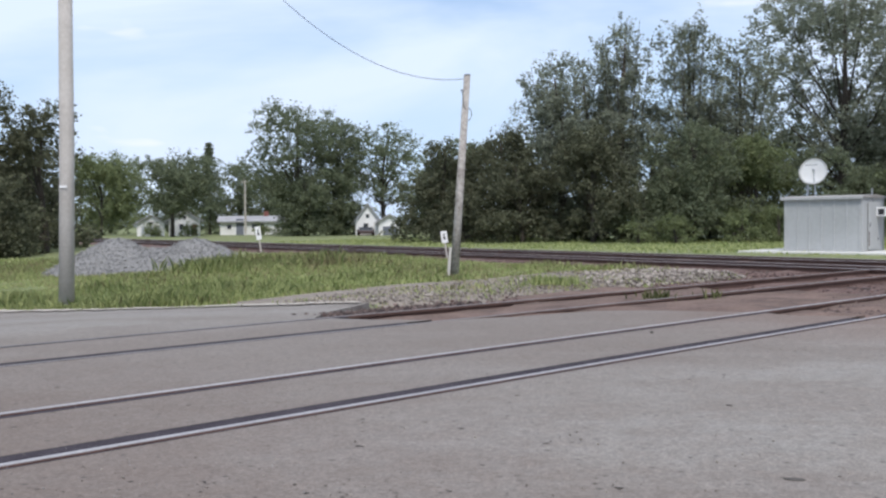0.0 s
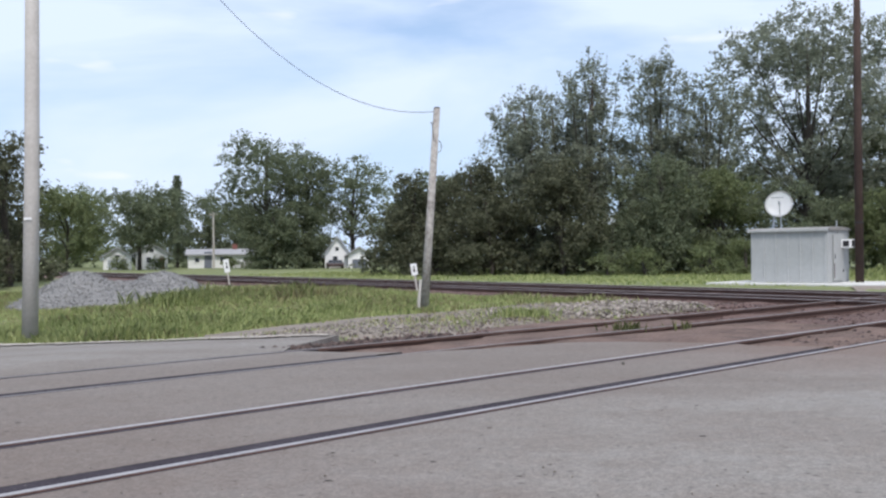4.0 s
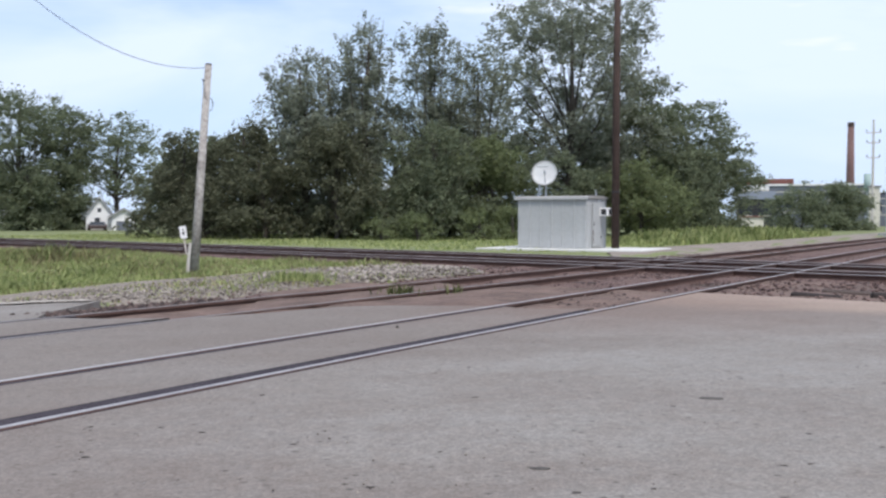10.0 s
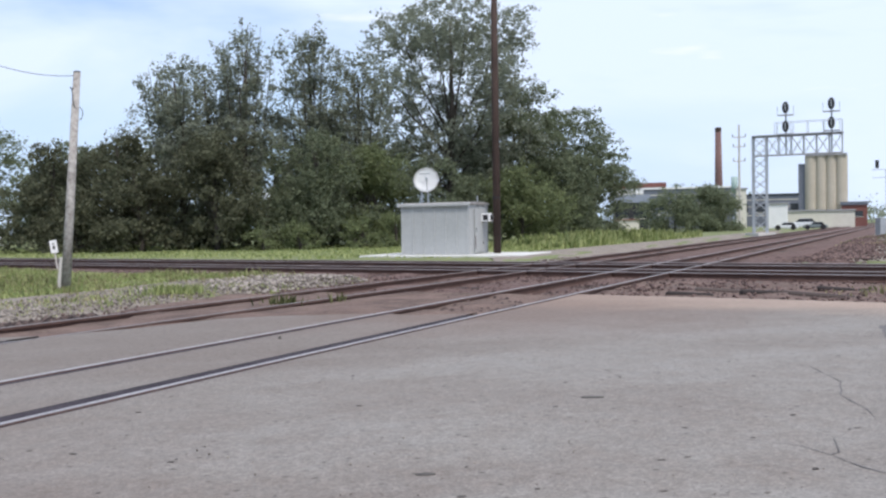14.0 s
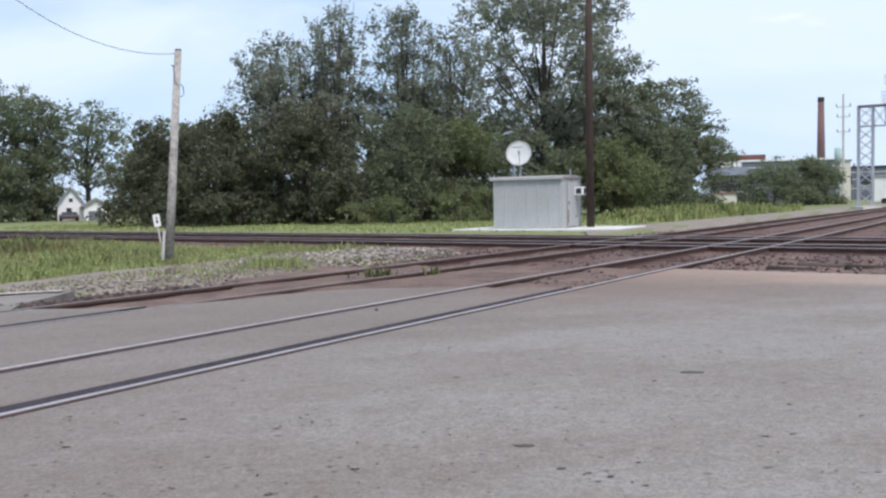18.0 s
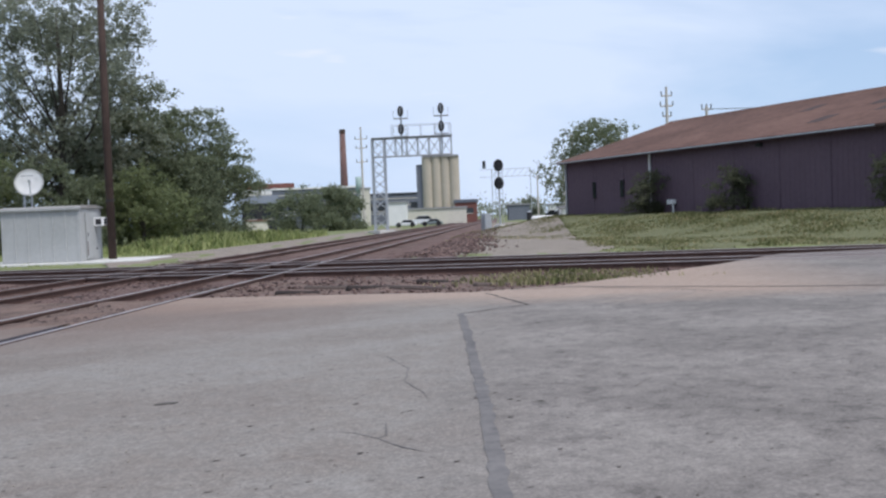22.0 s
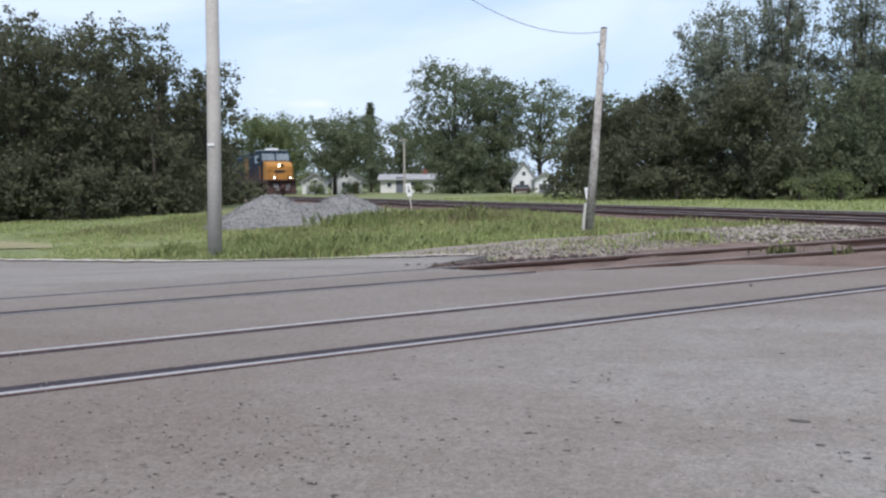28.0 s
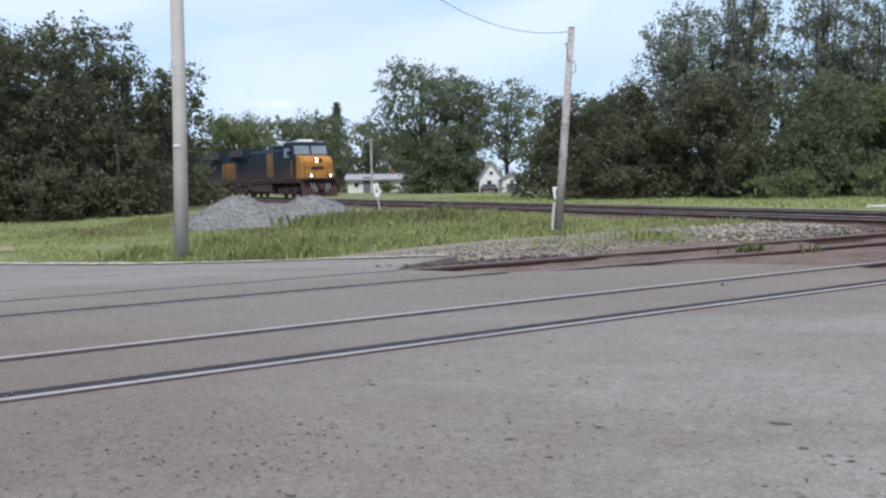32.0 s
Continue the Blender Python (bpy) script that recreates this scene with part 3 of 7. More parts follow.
MAIN = ((22.72, 24.17), (26.85, 28.30))


def main_pt(p, v, z=0.0):
    """World place on a line of the main tracks: p is its u at v = 0."""
    return pt(p + SLOPE * v, v, z)


def bend(u, v):
    """The crossing tracks swing a little towards the near lane west of u = 7."""
    return 0.012 * min(0.0, max(-17.0, u - 7.0)) * float(smooth(2.0, 4.8, v)) * float(smooth(15.0, 12.0, v))


# ---- ground ----
WALL_L, WALL_R = Vector((46.4, 41.5)), Vector((36.6, 6.55))
WALL_D = (WALL_R - WALL_L).normalized()
WALL_N = Vector((-WALL_D.y, WALL_D.x))
WALL_LEN = (WALL_R - WALL_L).length


def smooth(a, b, x):
    t = np.clip((x - a) / (b - a), 0, 1)
    return t * t * (3 - 2 * t)


def terrain(x, y):
    """The land falls away from the crossing towards the leaning pole and the lone pole."""
    x, y = np.asarray(x, float), np.asarray(y, float)
    u, v = (x + y) * 0.70710678, (y - x) * 0.70710678
    return -0.5 * smooth(10.8, 21.0, v) * smooth(26.0, 8.0, u)


def ground_z(x, y):
    """Height of the ground: flat, lowered under the road and tracks, with a grass bank at the warehouse."""
    x, y = np.asarray(x, float), np.asarray(y, float)
    u, v = (x + y) * 0.70710678, (y - x) * 0.70710678
    z = -0.05 + terrain(x, y)
    p = u - SLOPE * v
    z = z - 0.3 * smooth(6.0, 4.6, np.abs(p - 25.5))
    z = z - 0.3 * smooth(5.2, 3.6, np.abs(v - 7.95)) * smooth(8.0, 10.0, u)
    z = z - 0.3 * smooth(14.0, 15.5, p) * smooth(21.0, 20.0, p) * smooth(5.6, 5.0, v) * smooth(-8.0, -6.5, v)
    road = smooth(19.0, 17.5, y + np.maximum(0, x + 6.5) * 0.75) * smooth(40, 30, np.hypot(x - 2, y))
    z = z - 0.35 * road
    s = (x - WALL_L.x) * WALL_D.x + (y - WALL_L.y) * WALL_D.y
    q = (x - WALL_L.x) * WALL_N.x + (y - WALL_L.y) * WALL_N.y
    bank = smooth(-8.5, -0.8, q) * smooth(-4.0, 1.0, s) * smooth(WALL_LEN + 2.0, WALL_LEN - 2.5, s)
    z = z + (0.98 - 0.004 * s) * bank * smooth(31.6, 33.5, p)
    return z


def build_ground():
    k = np.linspace(-1, 1, 261)
    line = np.sinh(k * 5.2) / math.sinh(5.2) * 1500
    gx, gy = np.meshgrid(line + 8, line + 18, indexing="ij")
    gz = ground_z(gx, gy) + 0.012 * np.sin(gx * 0.9) * np.cos(gy * 0.7) * (np.hypot(gx, gy) > 14)
    n = len(k)
    i = np.arange(n * n).reshape(n, n)
    faces = np.stack([i[:-1, :-1], i[1:, :-1], i[1:, 1:], i[:-1, 1:]], -1).reshape(-1, 4)
    g = raw_mesh("ground", np.stack([gx, gy, gz], -1).reshape(-1, 3), faces, GRASS_GROUND, smooth=True)
    return tagged(g, "mown and rough grass ground reaching the horizon", "ground", kind="structure")


build_ground()

# asphalt outline, world x and y, counter-clockwise from the south-west
ROAD = [(-90, -60), (90, -60), (90, 4.0), (46, 5.0), (34, 5.4), (27, 9.0), (21.5, 12.4), (17.7, 11.55), (14.5, 11.1), (12.25, 10.85), (10.65, 11.3), (9.4, 13.1), (7.7, 15.3)]
ROAD += [tuple(pt(u, v)[:2]) for u, v in ((15.9, 5.36), (12.5, 5.6), (12.05, 6.2), (12.1, 6.9), (11.4, 8.1), (10.8, 8.6), (9.6, 8.8), (8.6, 9.2), (8.0, 9.9), (7.6, 10.7), (8.1, 11.2), (9.2, 11.9))]
ROAD += [(-1.8, 15.9), (-3.1, 16.2), (-4.65, 17.9), (-6.85, 19.6), (-8.7, 19.9), (-10.4, 19.95), (-12.9, 20.0), (-30, 20.4), (-90, 20)]


def build_road():
    own = prism(ROAD, -0.30, 0.0)
    bmesh.ops.triangulate(own, faces=[f for f in own.faces if len(f.verts) > 4])
    cuts = []
    for lo, hi in ((RAIL_B[0] - 0.07, RAIL_B[0] + 0.24), (RAIL_B[1] - 0.13, RAIL_B[1] + 0.05), (RAIL_A[0] - 0.07, RAIL_A[0] + 0.19), (RAIL_A[1] - 0.13, RAIL_A[1] + 0.05)):
        cuts.append((pt(0, lo), pt(0, hi), pt(0, 1).normalized()))
    nrm = Vector(pt(1, -SLOPE)).normalized()
    for a, b in MAIN:
        for lo, hi in ((a - 0.05, a + 0.14), (b - 0.14, b + 0.05)):
            cuts.append((pt(lo, 0), pt(hi, 0), nrm))
    for lo, hi, nn in cuts:
        for co in (lo, hi):
            bmesh.ops.bisect_plane(own, geom=own.verts[:] + own.edges[:] + own.faces[:], plane_co=co, plane_no=nn)
        a, b = lo.dot(nn), hi.dot(nn)
        inside = [f for f in own.faces if a < f.calc_center_median().dot(nn) < b]
        bmesh.ops.delete(own, geom=inside, context="FACES")
    for k in range(11, 26):
        bmesh.ops.bisect_plane(own, geom=own.verts[:] + own.edges[:] + own.faces[:], plane_co=pt(0, k + 0.0), plane_no=pt(0, 1))
    for k in range(-20, 14, 2):
        bmesh.ops.bisect_plane(own, geom=own.verts[:] + own.edges[:] + own.faces[:], plane_co=pt(k + 0.0, 0), plane_no=pt(1, 0))
    for vert in own.verts:
        vert.co.z += float(terrain(vert.co.x, vert.co.y))
        u, v = (vert.co.x + vert.co.y) * 0.70710678, (vert.co.y - vert.co.x) * 0.70710678
        vert.co += Vector(pt(0, bend(u, v)))
    r = part("road", own, ASPHALT)
    return tagged(r, "worn pale grey-brown asphalt road crossing the tracks", "road", kind="structure")


build_road()


def flangeways():
    """Dark packed fill beside the rails in the road."""
    for k, (lo, hi) in enumerate(((RAIL_B[0] - 0.09, RAIL_B[0] + 0.26), (RAIL_B[1] - 0.15, RAIL_B[1] + 0.07), (RAIL_A[0] - 0.09, RAIL_A[0] + 0.21), (RAIL_A[1] - 0.15, RAIL_A[1] + 0.07))):
        stops = (-60, -10, 7.0, 12.2) if k < 2 else (-60, -10, 7.0, 8.0)
        bm = prism([(u, lo) for u in stops] + [(u, hi) for u in stops[::-1]], -0.2, -0.0025, lambda a, b, h: pt(a, b + bend(a, b), h))
        tagged(part("flangeway_fill", bm, RUBBER), "dark packed flangeway beside a rail", "road", kind="structure")


flangeways()


def strip(points, width, z, material, name, label, rng, jag=0.25, roam=0.22):
    """A flat ragged seal or crack along points on the road."""
    pts = [Vector((x, y, 0)) for x, y in points]
    fine = []
    for a, b in zip(pts, pts[1:]):
        k = max(2, int((b - a).length / 0.12))
        fine += [a.lerp(b, i / k) for i in range(k)]
    fine.append(pts[-1])
    bm = bmesh.new()
    prev = None
    for i, p in enumerate(fine):
        d = (fine[min(i + 1, len(fine) - 1)] - fine[max(i - 1, 0)]).normalized()
        s = Vector((-d.y, d.x, 0))
        sway = s * rng.normal(0, width * roam)
        l, r = width * (0.5 + jag * rng.normal()), width * (0.5 + jag * rng.normal())
        pair = (bm.verts.new(p + sway + s * max(l, width * 0.1) + Vector((0, 0, z))), bm.verts.new(p + sway - s * max(r, width * 0.1) + Vector((0, 0, z))))
        if prev:
            bm.faces.new((prev[1], pair[1], pair[0], prev[0]))
        prev = pair
    return tagged(part(name, bm, material), label, "road seam", kind="structure")


rng0 = np.random.default_rng(3)
strip([(8.3, 8.95), (7.1, 7.5), (5.86, 6.06), (4.35, 4.29), (3.3, 3.1), (1.6, 1.0), (0.4, -0.6)], 0.085, 0.004, TAR, "crack_seal", "dark sealed seam in the asphalt", rng0, 0.07, 0.08)
strip([(8.3, 8.95), (8.9, 8.98), (9.54, 9.03), (10.05, 9.95), (10.6, 10.95)], 0.035, 0.004, CRACK, "road_crack", "thin dark crack in the asphalt", rng0)
strip([(11.2, 11.0), (12.0, 10.5), (13.3, 7.3), (14.5, 5.2), (15.85, 3.0), (19.0, -2.0)], 0.075, 0.004, CRACK, "road_joint", "narrow joint in the asphalt beside the tracks", rng0, 0.15)
strip([(4.85, 1.46), (4.93, 1.31)], 0.018, 0.004, CRACK, "road_crack", "short dark gouge in the asphalt", rng0, 0.2)
strip([(12.0, 9.9), (12.3, 8.9), (12.2, 8.0)], 0.03, 0.004, CRACK, "road_crack", "thin dark crack in the asphalt", rng0)
strip([(8.45, 2.6), (8.2, 1.95), (7.1, 1.25), (6.4, 0.76), (5.97, 0.26), (5.2, -0.5)], 0.015, 0.004, CRACK, "road_crack", "forked dark crack in the asphalt", rng0, 0.35)
strip([(8.2, 1.95), (9.0, 1.75), (9.8, 1.45)], 0.010, 0.005, CRACK, "road_crack", "thin dark crack in the asphalt", rng0)
strip([(7.5, 1.5), (7.5, 0.9)], 0.007, 0.005, CRACK, "road_crack", "thin dark crack in the asphalt", rng0)


CRUMBLE = mat("crumbled_asphalt", (0.035, 0.024, 0.022), (0.11, 0.078, 0.068), 0.95, fine=18, coarse=2, island=True)
PIT = mat("pit_dirt", (0.055, 0.047, 0.042), (0.15, 0.13, 0.115), 0.95, fine=30, coarse=4, island=True)
EDGE_PALE = mat("edge_dust", (0.32, 0.285, 0.245), (0.50, 0.455, 0.405), 0.95, fine=12, coarse=2)
rim = strip([(-30, 20.28), (-12.9, 19.86), (-10.4, 19.8), (-8.7, 19.75), (-6.95, 19.42), (-4.8, 17.72), (-3.25, 16.1), (-1.9, 15.78)], 0.42, 0.026, EDGE_PALE, "road_edge", "pale worn edge of the asphalt", rng0, 0.2, 0.1)
for vert in rim.data.vertices:
    vert.co.z += float(terrain(vert.co.x, vert.co.y))
strip([(3.35, 4.75), (3.53, 4.54), (3.53, 4.29), (3.49, 4.02), (3.52, 3.85)], 0.007, 0.004, TAR, "road_crack", "hairline dark crack in the asphalt", rng0, 0.4)
strip([(3.53, 4.29), (3.61, 4.32), (3.82, 4.6)], 0.006, 0.005, TAR, "road_crack", "hairline dark crack in the asphalt", rng0, 0.4)
strip([(5.5, 6.78), (5.2, 6.1), (4.79, 5.64), (4.6, 5.2), (4.43, 4.94)], 0.007, 0.004, TAR, "road_crack", "hairline dark crack in the asphalt", rng0, 0.4)

# ---- tracks ----
RAIL_PROFILE = [(-0.07, -0.16), (0.07, -0.16), (0.07, -0.145), (0.012, -0.125), (0.012, -0.045), (0.036, -0.034), (0.036, -0.004), (0.03, 0.0), (-0.03, 0.0), (-0.036, -0.004), (-0.036, -0.034), (-0.012, -0.045), (-0.012, -0.125), (-0.07, -0.145)]


def rail_part(line, parent, top, lift, strip_width=0.077):
    """One rail: a rusty web and foot, and the worn head as a part on it."""
    run = [Vector(p) for p in line]
    d = (run[-1] - run[0]).normalized()
    s = Vector((-d.y, d.x, 0))
    bm = bmesh.new()
    ends = []
    for p in run:
        ends.append([bm.verts.new(p + s * x + Vector((0, 0, z + lift))) for x, z in RAIL_PROFILE])
    n = len(RAIL_PROFILE)
    for e0, e1 in zip(ends, ends[1:]):
        for k in range(n):
            bm.faces.new((e0[k], e0[(k + 1) % n], e1[(k + 1) % n], e1[k]))
    bm.faces.new(ends[0][::-1])
    bm.faces.new(ends[-1])
    bmesh.ops.recalc_face_normals(bm, faces=bm.faces[:])
    r = part("rail", bm, RUST, parent)
    head, w = bmesh.new(), strip_width / 2
    hv = [[head.verts.new(p + s * x + Vector((0, 0, z + lift))) for x, z in ((-w, -0.007), (w, -0.007), (w, -0.001), (w * 0.8, 0.006), (-w * 0.8, 0.006), (-w, -0.001))] for p in run]
    for h0, h1 in zip(hv, hv[1:]):
        for k in range(6):
            head.faces.new((h0[k], h0[(k + 1) % 6], h1[(k + 1) % 6], h1[k]))
    bmesh.ops.recalc_face_normals(head, faces=head.faces[:])
    part("rail_head", head, top, r, "worn steel rail head")
    return r


def tie_mesh():
    bm = box(-0.11, -1.3, -0.09, 0.11, 1.3, 0.09, 0.015)
    me = bpy.data.meshes.new("tie")
    bm.to_mesh(me)
    bm.free()
    me.materials.append(TIE)
    return me


TIE_MESH = tie_mesh()
rng1 = np.random.default_rng(5)


def track(label, ends, rails, top, lift, tie_range, tie_place, angle, strip_width=0.077):
    root = tagged(new("railway_track"), label, "railway track", "railway tracks")
    for r in rails:
        rail_part(ends(r), root, top, lift, strip_width)
    for s in tie_range:
        t = new("tie", TIE_MESH)
        t.parent = root
        x, y, z = tie_place(s)
        t.matrix_basis = pose(x + rng1.normal(0, 0.02), y + rng1.normal(0, 0.02), z - 0.24 + rng1.normal(0, 0.008), rng1.normal(0, 0.4), 0, angle + rng1.normal(0, 1.2))
    return root


for rails, lab in ((RAIL_B, "railway track set in the asphalt, nearer the camera"), (RAIL_A, "railway track set in the asphalt, beside its twin")):
    mid = sum(rails) / 2
    track(lab, lambda r: [pt(u, r + bend(u, r)) for u in (-60, -10, 7.0, 330)], rails, STEEL_TOP if rails is RAIL_B else RAIL_WORN, 0.008 if rails is RAIL_B else -0.004, np.arange(11.2 if mid < 8 else 8.6, 92, 0.55), lambda s, mid=mid: pt(s, mid), 45, 0.044)
MAIN_ANGLE = math.degrees(math.atan2(0.70710678 * (1 + SLOPE), 0.70710678 * (SLOPE - 1)))
for rails, lab in ((MAIN[0], "main line track with dark rusty rails, nearer the road"), (MAIN[1], "main line track with dark rusty rails, farther from the road")):
    mid = sum(rails) / 2
    track(lab, lambda r: (main_pt(r, -75), main_pt(r, 320)), rails, RAIL_DULL, 0.004, np.arange(-3.0, 110, 0.55), lambda s, mid=mid: main_pt(mid, s), MAIN_ANGLE)


def ballast_bed(name, place, s0, s1, a0, a1, label, top=-0.14):
    """A bed of broken stone with sloping shoulders."""
    rng = np.random.default_rng(8)
    ns, prof = int((s1 - s0) / 0.8), [(a0 - 0.7, -0.34), (a0, top - 0.03)] + [(a0 + (a1 - a0) * k / 9, top) for k in range(1, 9)] + [(a1, top - 0.03), (a1 + 0.7, -0.34)]
    verts = []
    for i in range(ns + 1):
        s = s0 + (s1 - s0) * i / ns
        verts += [tuple(place(a, s, z + rng.normal(0, 0.022))) for a, z in prof]
    k = len(prof)
    idx = np.arange((ns + 1) * k).reshape(ns + 1, k)
    faces = np.stack([idx[:-1, :-1], idx[:-1, 1:], idx[1:, 1:], idx[1:, :-1]], -1).reshape(-1, 4)
    return tagged(raw_mesh(name, np.array(verts), faces, BALLAST, smooth=True), label, "ballast", kind="structure")


ballast_bed("ballast_bed_main", lambda a, s, z: main_pt(a, s, z), -60, 250, 20.6, 30.0, "dark rust-brown ballast under the main line")
ballast_bed("ballast_bed_branch", lambda a, s, z: pt(s, a, z), 6.0, 260, 3.6, 12.3, "rust-brown ballast and dirt under the crossing tracks", -0.135)


def stones(name, n, pick, z, size, material, label, seed):
    rng = np.random.default_rng(seed)
    c = np.array([pick(rng) for _ in range(n)])
    zz = z + rng.normal(0, 0.012, n) if not callable(z) else z(c[:, 0], c[:, 1])
    v, f = rocks(rng, np.column_stack([c, zz]), size)
    return tagged(raw_mesh(name, v, f, material, label=""), label, "stones", kind="stuff")


stones("ballast_stones", 9000, lambda r: pt(r.uniform(9.5, 38), r.uniform(3.4, 12.6))[:2], -0.135, 0.032, STONE_BROWN, "loose rust-brown ballast stones between the rails", 11)
stones("ballast_stones", 14000, lambda r: main_pt(r.uniform(20.3, 30.4), r.uniform(-6, 55))[:2], -0.135, 0.036, STONE_BROWN, "loose dark ballast stones along the main line", 12)


# ---- ground cover ----
def patch(outline, name, lift, material, label, category, level=None):
    """A thin sheet of loose ground inside an outline (world x and y) that follows the land."""
    bm = bmesh.new()
    bm.faces.new([bm.verts.new((x, y, 0)) for x, y in outline])
    bmesh.ops.triangulate(bm, faces=bm.faces[:])
    lo, hi = min(min(p) for p in outline), max(max(p) for p in outline)
    step = 1.0 if hi - lo < 45 else 1.6
    for axis in (Vector((1, 0, 0)), Vector((0, 1, 0))):
        for k in np.arange(lo, hi, step):
            bmesh.ops.bisect_plane(bm, geom=bm.verts[:] + bm.edges[:] + bm.faces[:], plane_co=axis * k, plane_no=axis)
    for vert in bm.verts:
        vert.co.z = float(ground_z(vert.co.x, vert.co.y)) + lift if level is None else level + 0.03 * math.sin(vert.co.x * 3.1) * math.cos(vert.co.y * 2.3)
    bmesh.ops.recalc_face_normals(bm, faces=bm.faces[:])
    return tagged(part(name, bm, material), label, category, kind="structure")


VERGE = [(-4.5, 18.2), (-3.0, 16.35), (-1.2, 15.95), (1.4, 16.5), (3.9, 20.0), (7.0, 23.6), (5.4, 25.8), (2.3, 26.6), (0.2, 24.9), (-2.1, 24.3), (-3.9, 22.8), (-5.2, 20.8)]
patch(VERGE, "gravel_verge", 0.035, GRAVEL, "pale gravel verge beside the tracks", "gravel")
patch([tuple(pt(u, v)[:2]) for u, v in ((15.6, -2.2), (20.4, -5.6), (20.9, 3.6), (20.9, 5.4), (16.2, 5.2), (15.8, 2.8))], "dirt_apron", 0.0, DIRT_BROWN, "dark dirt apron between road and main line", "dirt", -0.06)
patch([tuple(pt(u, v)[:2]) for u, v in ((8.0, 4.7), (16.4, 4.5), (16.9, 5.3), (16.0, 6.9), (16.6, 8.6), (15.8, 9.3), (16.4, 10.5), (15.2, 11.9), (12.4, 11.6), (12.0, 11.0), (11.6, 9.6), (11.2, 8.8), (8.0, 8.5))], "packed_dirt", 0.0, DIRT_BROWN, "packed reddish-brown dirt between the rails", "dirt", -0.05)
patch([tuple(pt(u, v)[:2]) for u, v in ((6.8, 8.7), (11.8, 8.7), (12.2, 11.2), (10.2, 12.0), (8.2, 11.8), (6.8, 11.3))], "trench_dirt", 0.0, DIRT_BROWN, "reddish-brown dirt in the worn trench between the far rails", "dirt", -0.085)
patch([tuple(pt(u, v)[:2]) for u, v in ((28.2, 2.2), (28.0, -3.4), (33, -3.4), (45, -3.0), (62, -2.7), (75, -3.0), (107, -5.5), (140, -6), (140, 3.5), (75, 2.6))], "gravel_yard", 0.035, GRAVEL, "pale gravel service yard beyond the main line", "gravel")
patch([tuple(pt(u, v)[:2]) for u, v in ((27.6, 4.6), (27.8, 1.6), (33, 1.9), (40, 1.3), (50, 2.0), (70, 2.2), (109, 3.0), (150, 3.2), (150, 4.6))], "dirt_shoulder", 0.06, BALLAST, "rust-brown dirt shoulder of the crossing tracks", "dirt")
patch([tuple(pt(u, v)[:2]) for u, v in ((28.0, -3.5), (26.8, -10), (25.4, -24), (34, -24), (44, -12), (60, -6), (75, -3.6), (62, -2.8), (45, -3.1), (33, -3.5))], "bank_ground", 0.03, BANK_GROUND, "dull trampled grass between main line and bank", "grass")
patch([tuple(pt(u, v)[:2]) for u, v in ((29.5, 11.4), (120, 11.6), (120, 15.5), (70, 15.0), (38, 15.4), (34.0, 14.4))], "gravel_strip_far", 0.035, GRAVEL, "pale gravel strip along the crossing tracks", "gravel")
patch([(-34, 23.5), (-18, 23.6), (-15.4, 24.4), (-16.5, 26.0), (-20, 28), (-34, 29)], "dirt_lane", 0.035, DIRT, "pale dirt lane at the edge of the grass", "dirt")


def in_gravel(r):
    while True:
        x, y = r.uniform(-5.5, 7.5), r.uniform(15.8, 27)
        u, v = (x + y) * 0.7071, (y - x) * 0.7071
        if v > 11.6 and v < 13.2 + 0.33 * (u - 9) + 2.4 * math.exp(-((u - 13) / 4) ** 2) + r.normal(0, 0.5):
            return x, y


stones("gravel_stones", 5600, in_gravel, lambda x, y: ground_z(x, y) + 0.045, 0.032, STONE_PALE, "loose pale gravel stones on the verge", 13)
stones("gravel_stones", 1500, lambda r: pt(r.uniform(16.5, 22.5), r.uniform(12.4, 15.8))[:2], lambda x, y: ground_z(x, y) + 0.06, 0.06, STONE_PALE, "coarse pale stones on the verge", 14)
stones("road_grit", 3600, lambda r: (r.normal(-1.2, 1.8), 2.0 + abs(r.normal(0, 1.5))), 0.001, 0.0055, STONE_PALE, "fine pale grit on the near asphalt", 115)
stones("road_grit", 900, lambda r: (r.normal(-1.2, 1.8), 2.0 + abs(r.normal(0, 1.5))), 0.001, 0.0045, STONE_GREY, "fine grey grit on the near asphalt", 116)
stones("road_grit", 260, lambda r: (r.uniform(-3.5, 3.0), r.uniform(2.4, 6.0)), 0.002, 0.008, STONE_PALE, "scattered grit on the asphalt", 15)


def flakes(n, pick, size, label, seed):
    """Shallow dark pits and chips: flat ragged patches longer than wide."""
    rng = np.random.default_rng(seed)
    verts, faces = [], []
    for i in range(n):
        x, y = pick(rng)
        q, turn = size * rng.uniform(0.4, 1.5), rng.normal(0.0, 0.35)
        for k in range(7):
            a = 2 * math.pi * k / 7
            p, w = q * math.cos(a) * rng.uniform(0.6, 1.2), q * 0.62 * math.sin(a) * rng.uniform(0.5, 1.3)
            verts.append((x + p * math.cos(turn) - w * math.sin(turn), y + p * math.sin(turn) + w * math.cos(turn), 0.0035))
        faces.append(range(7 * i, 7 * i + 7))
    return tagged(raw_mesh("road_pits", verts, [list(f) for f in faces], PIT), label, "road mark", kind="stuff")


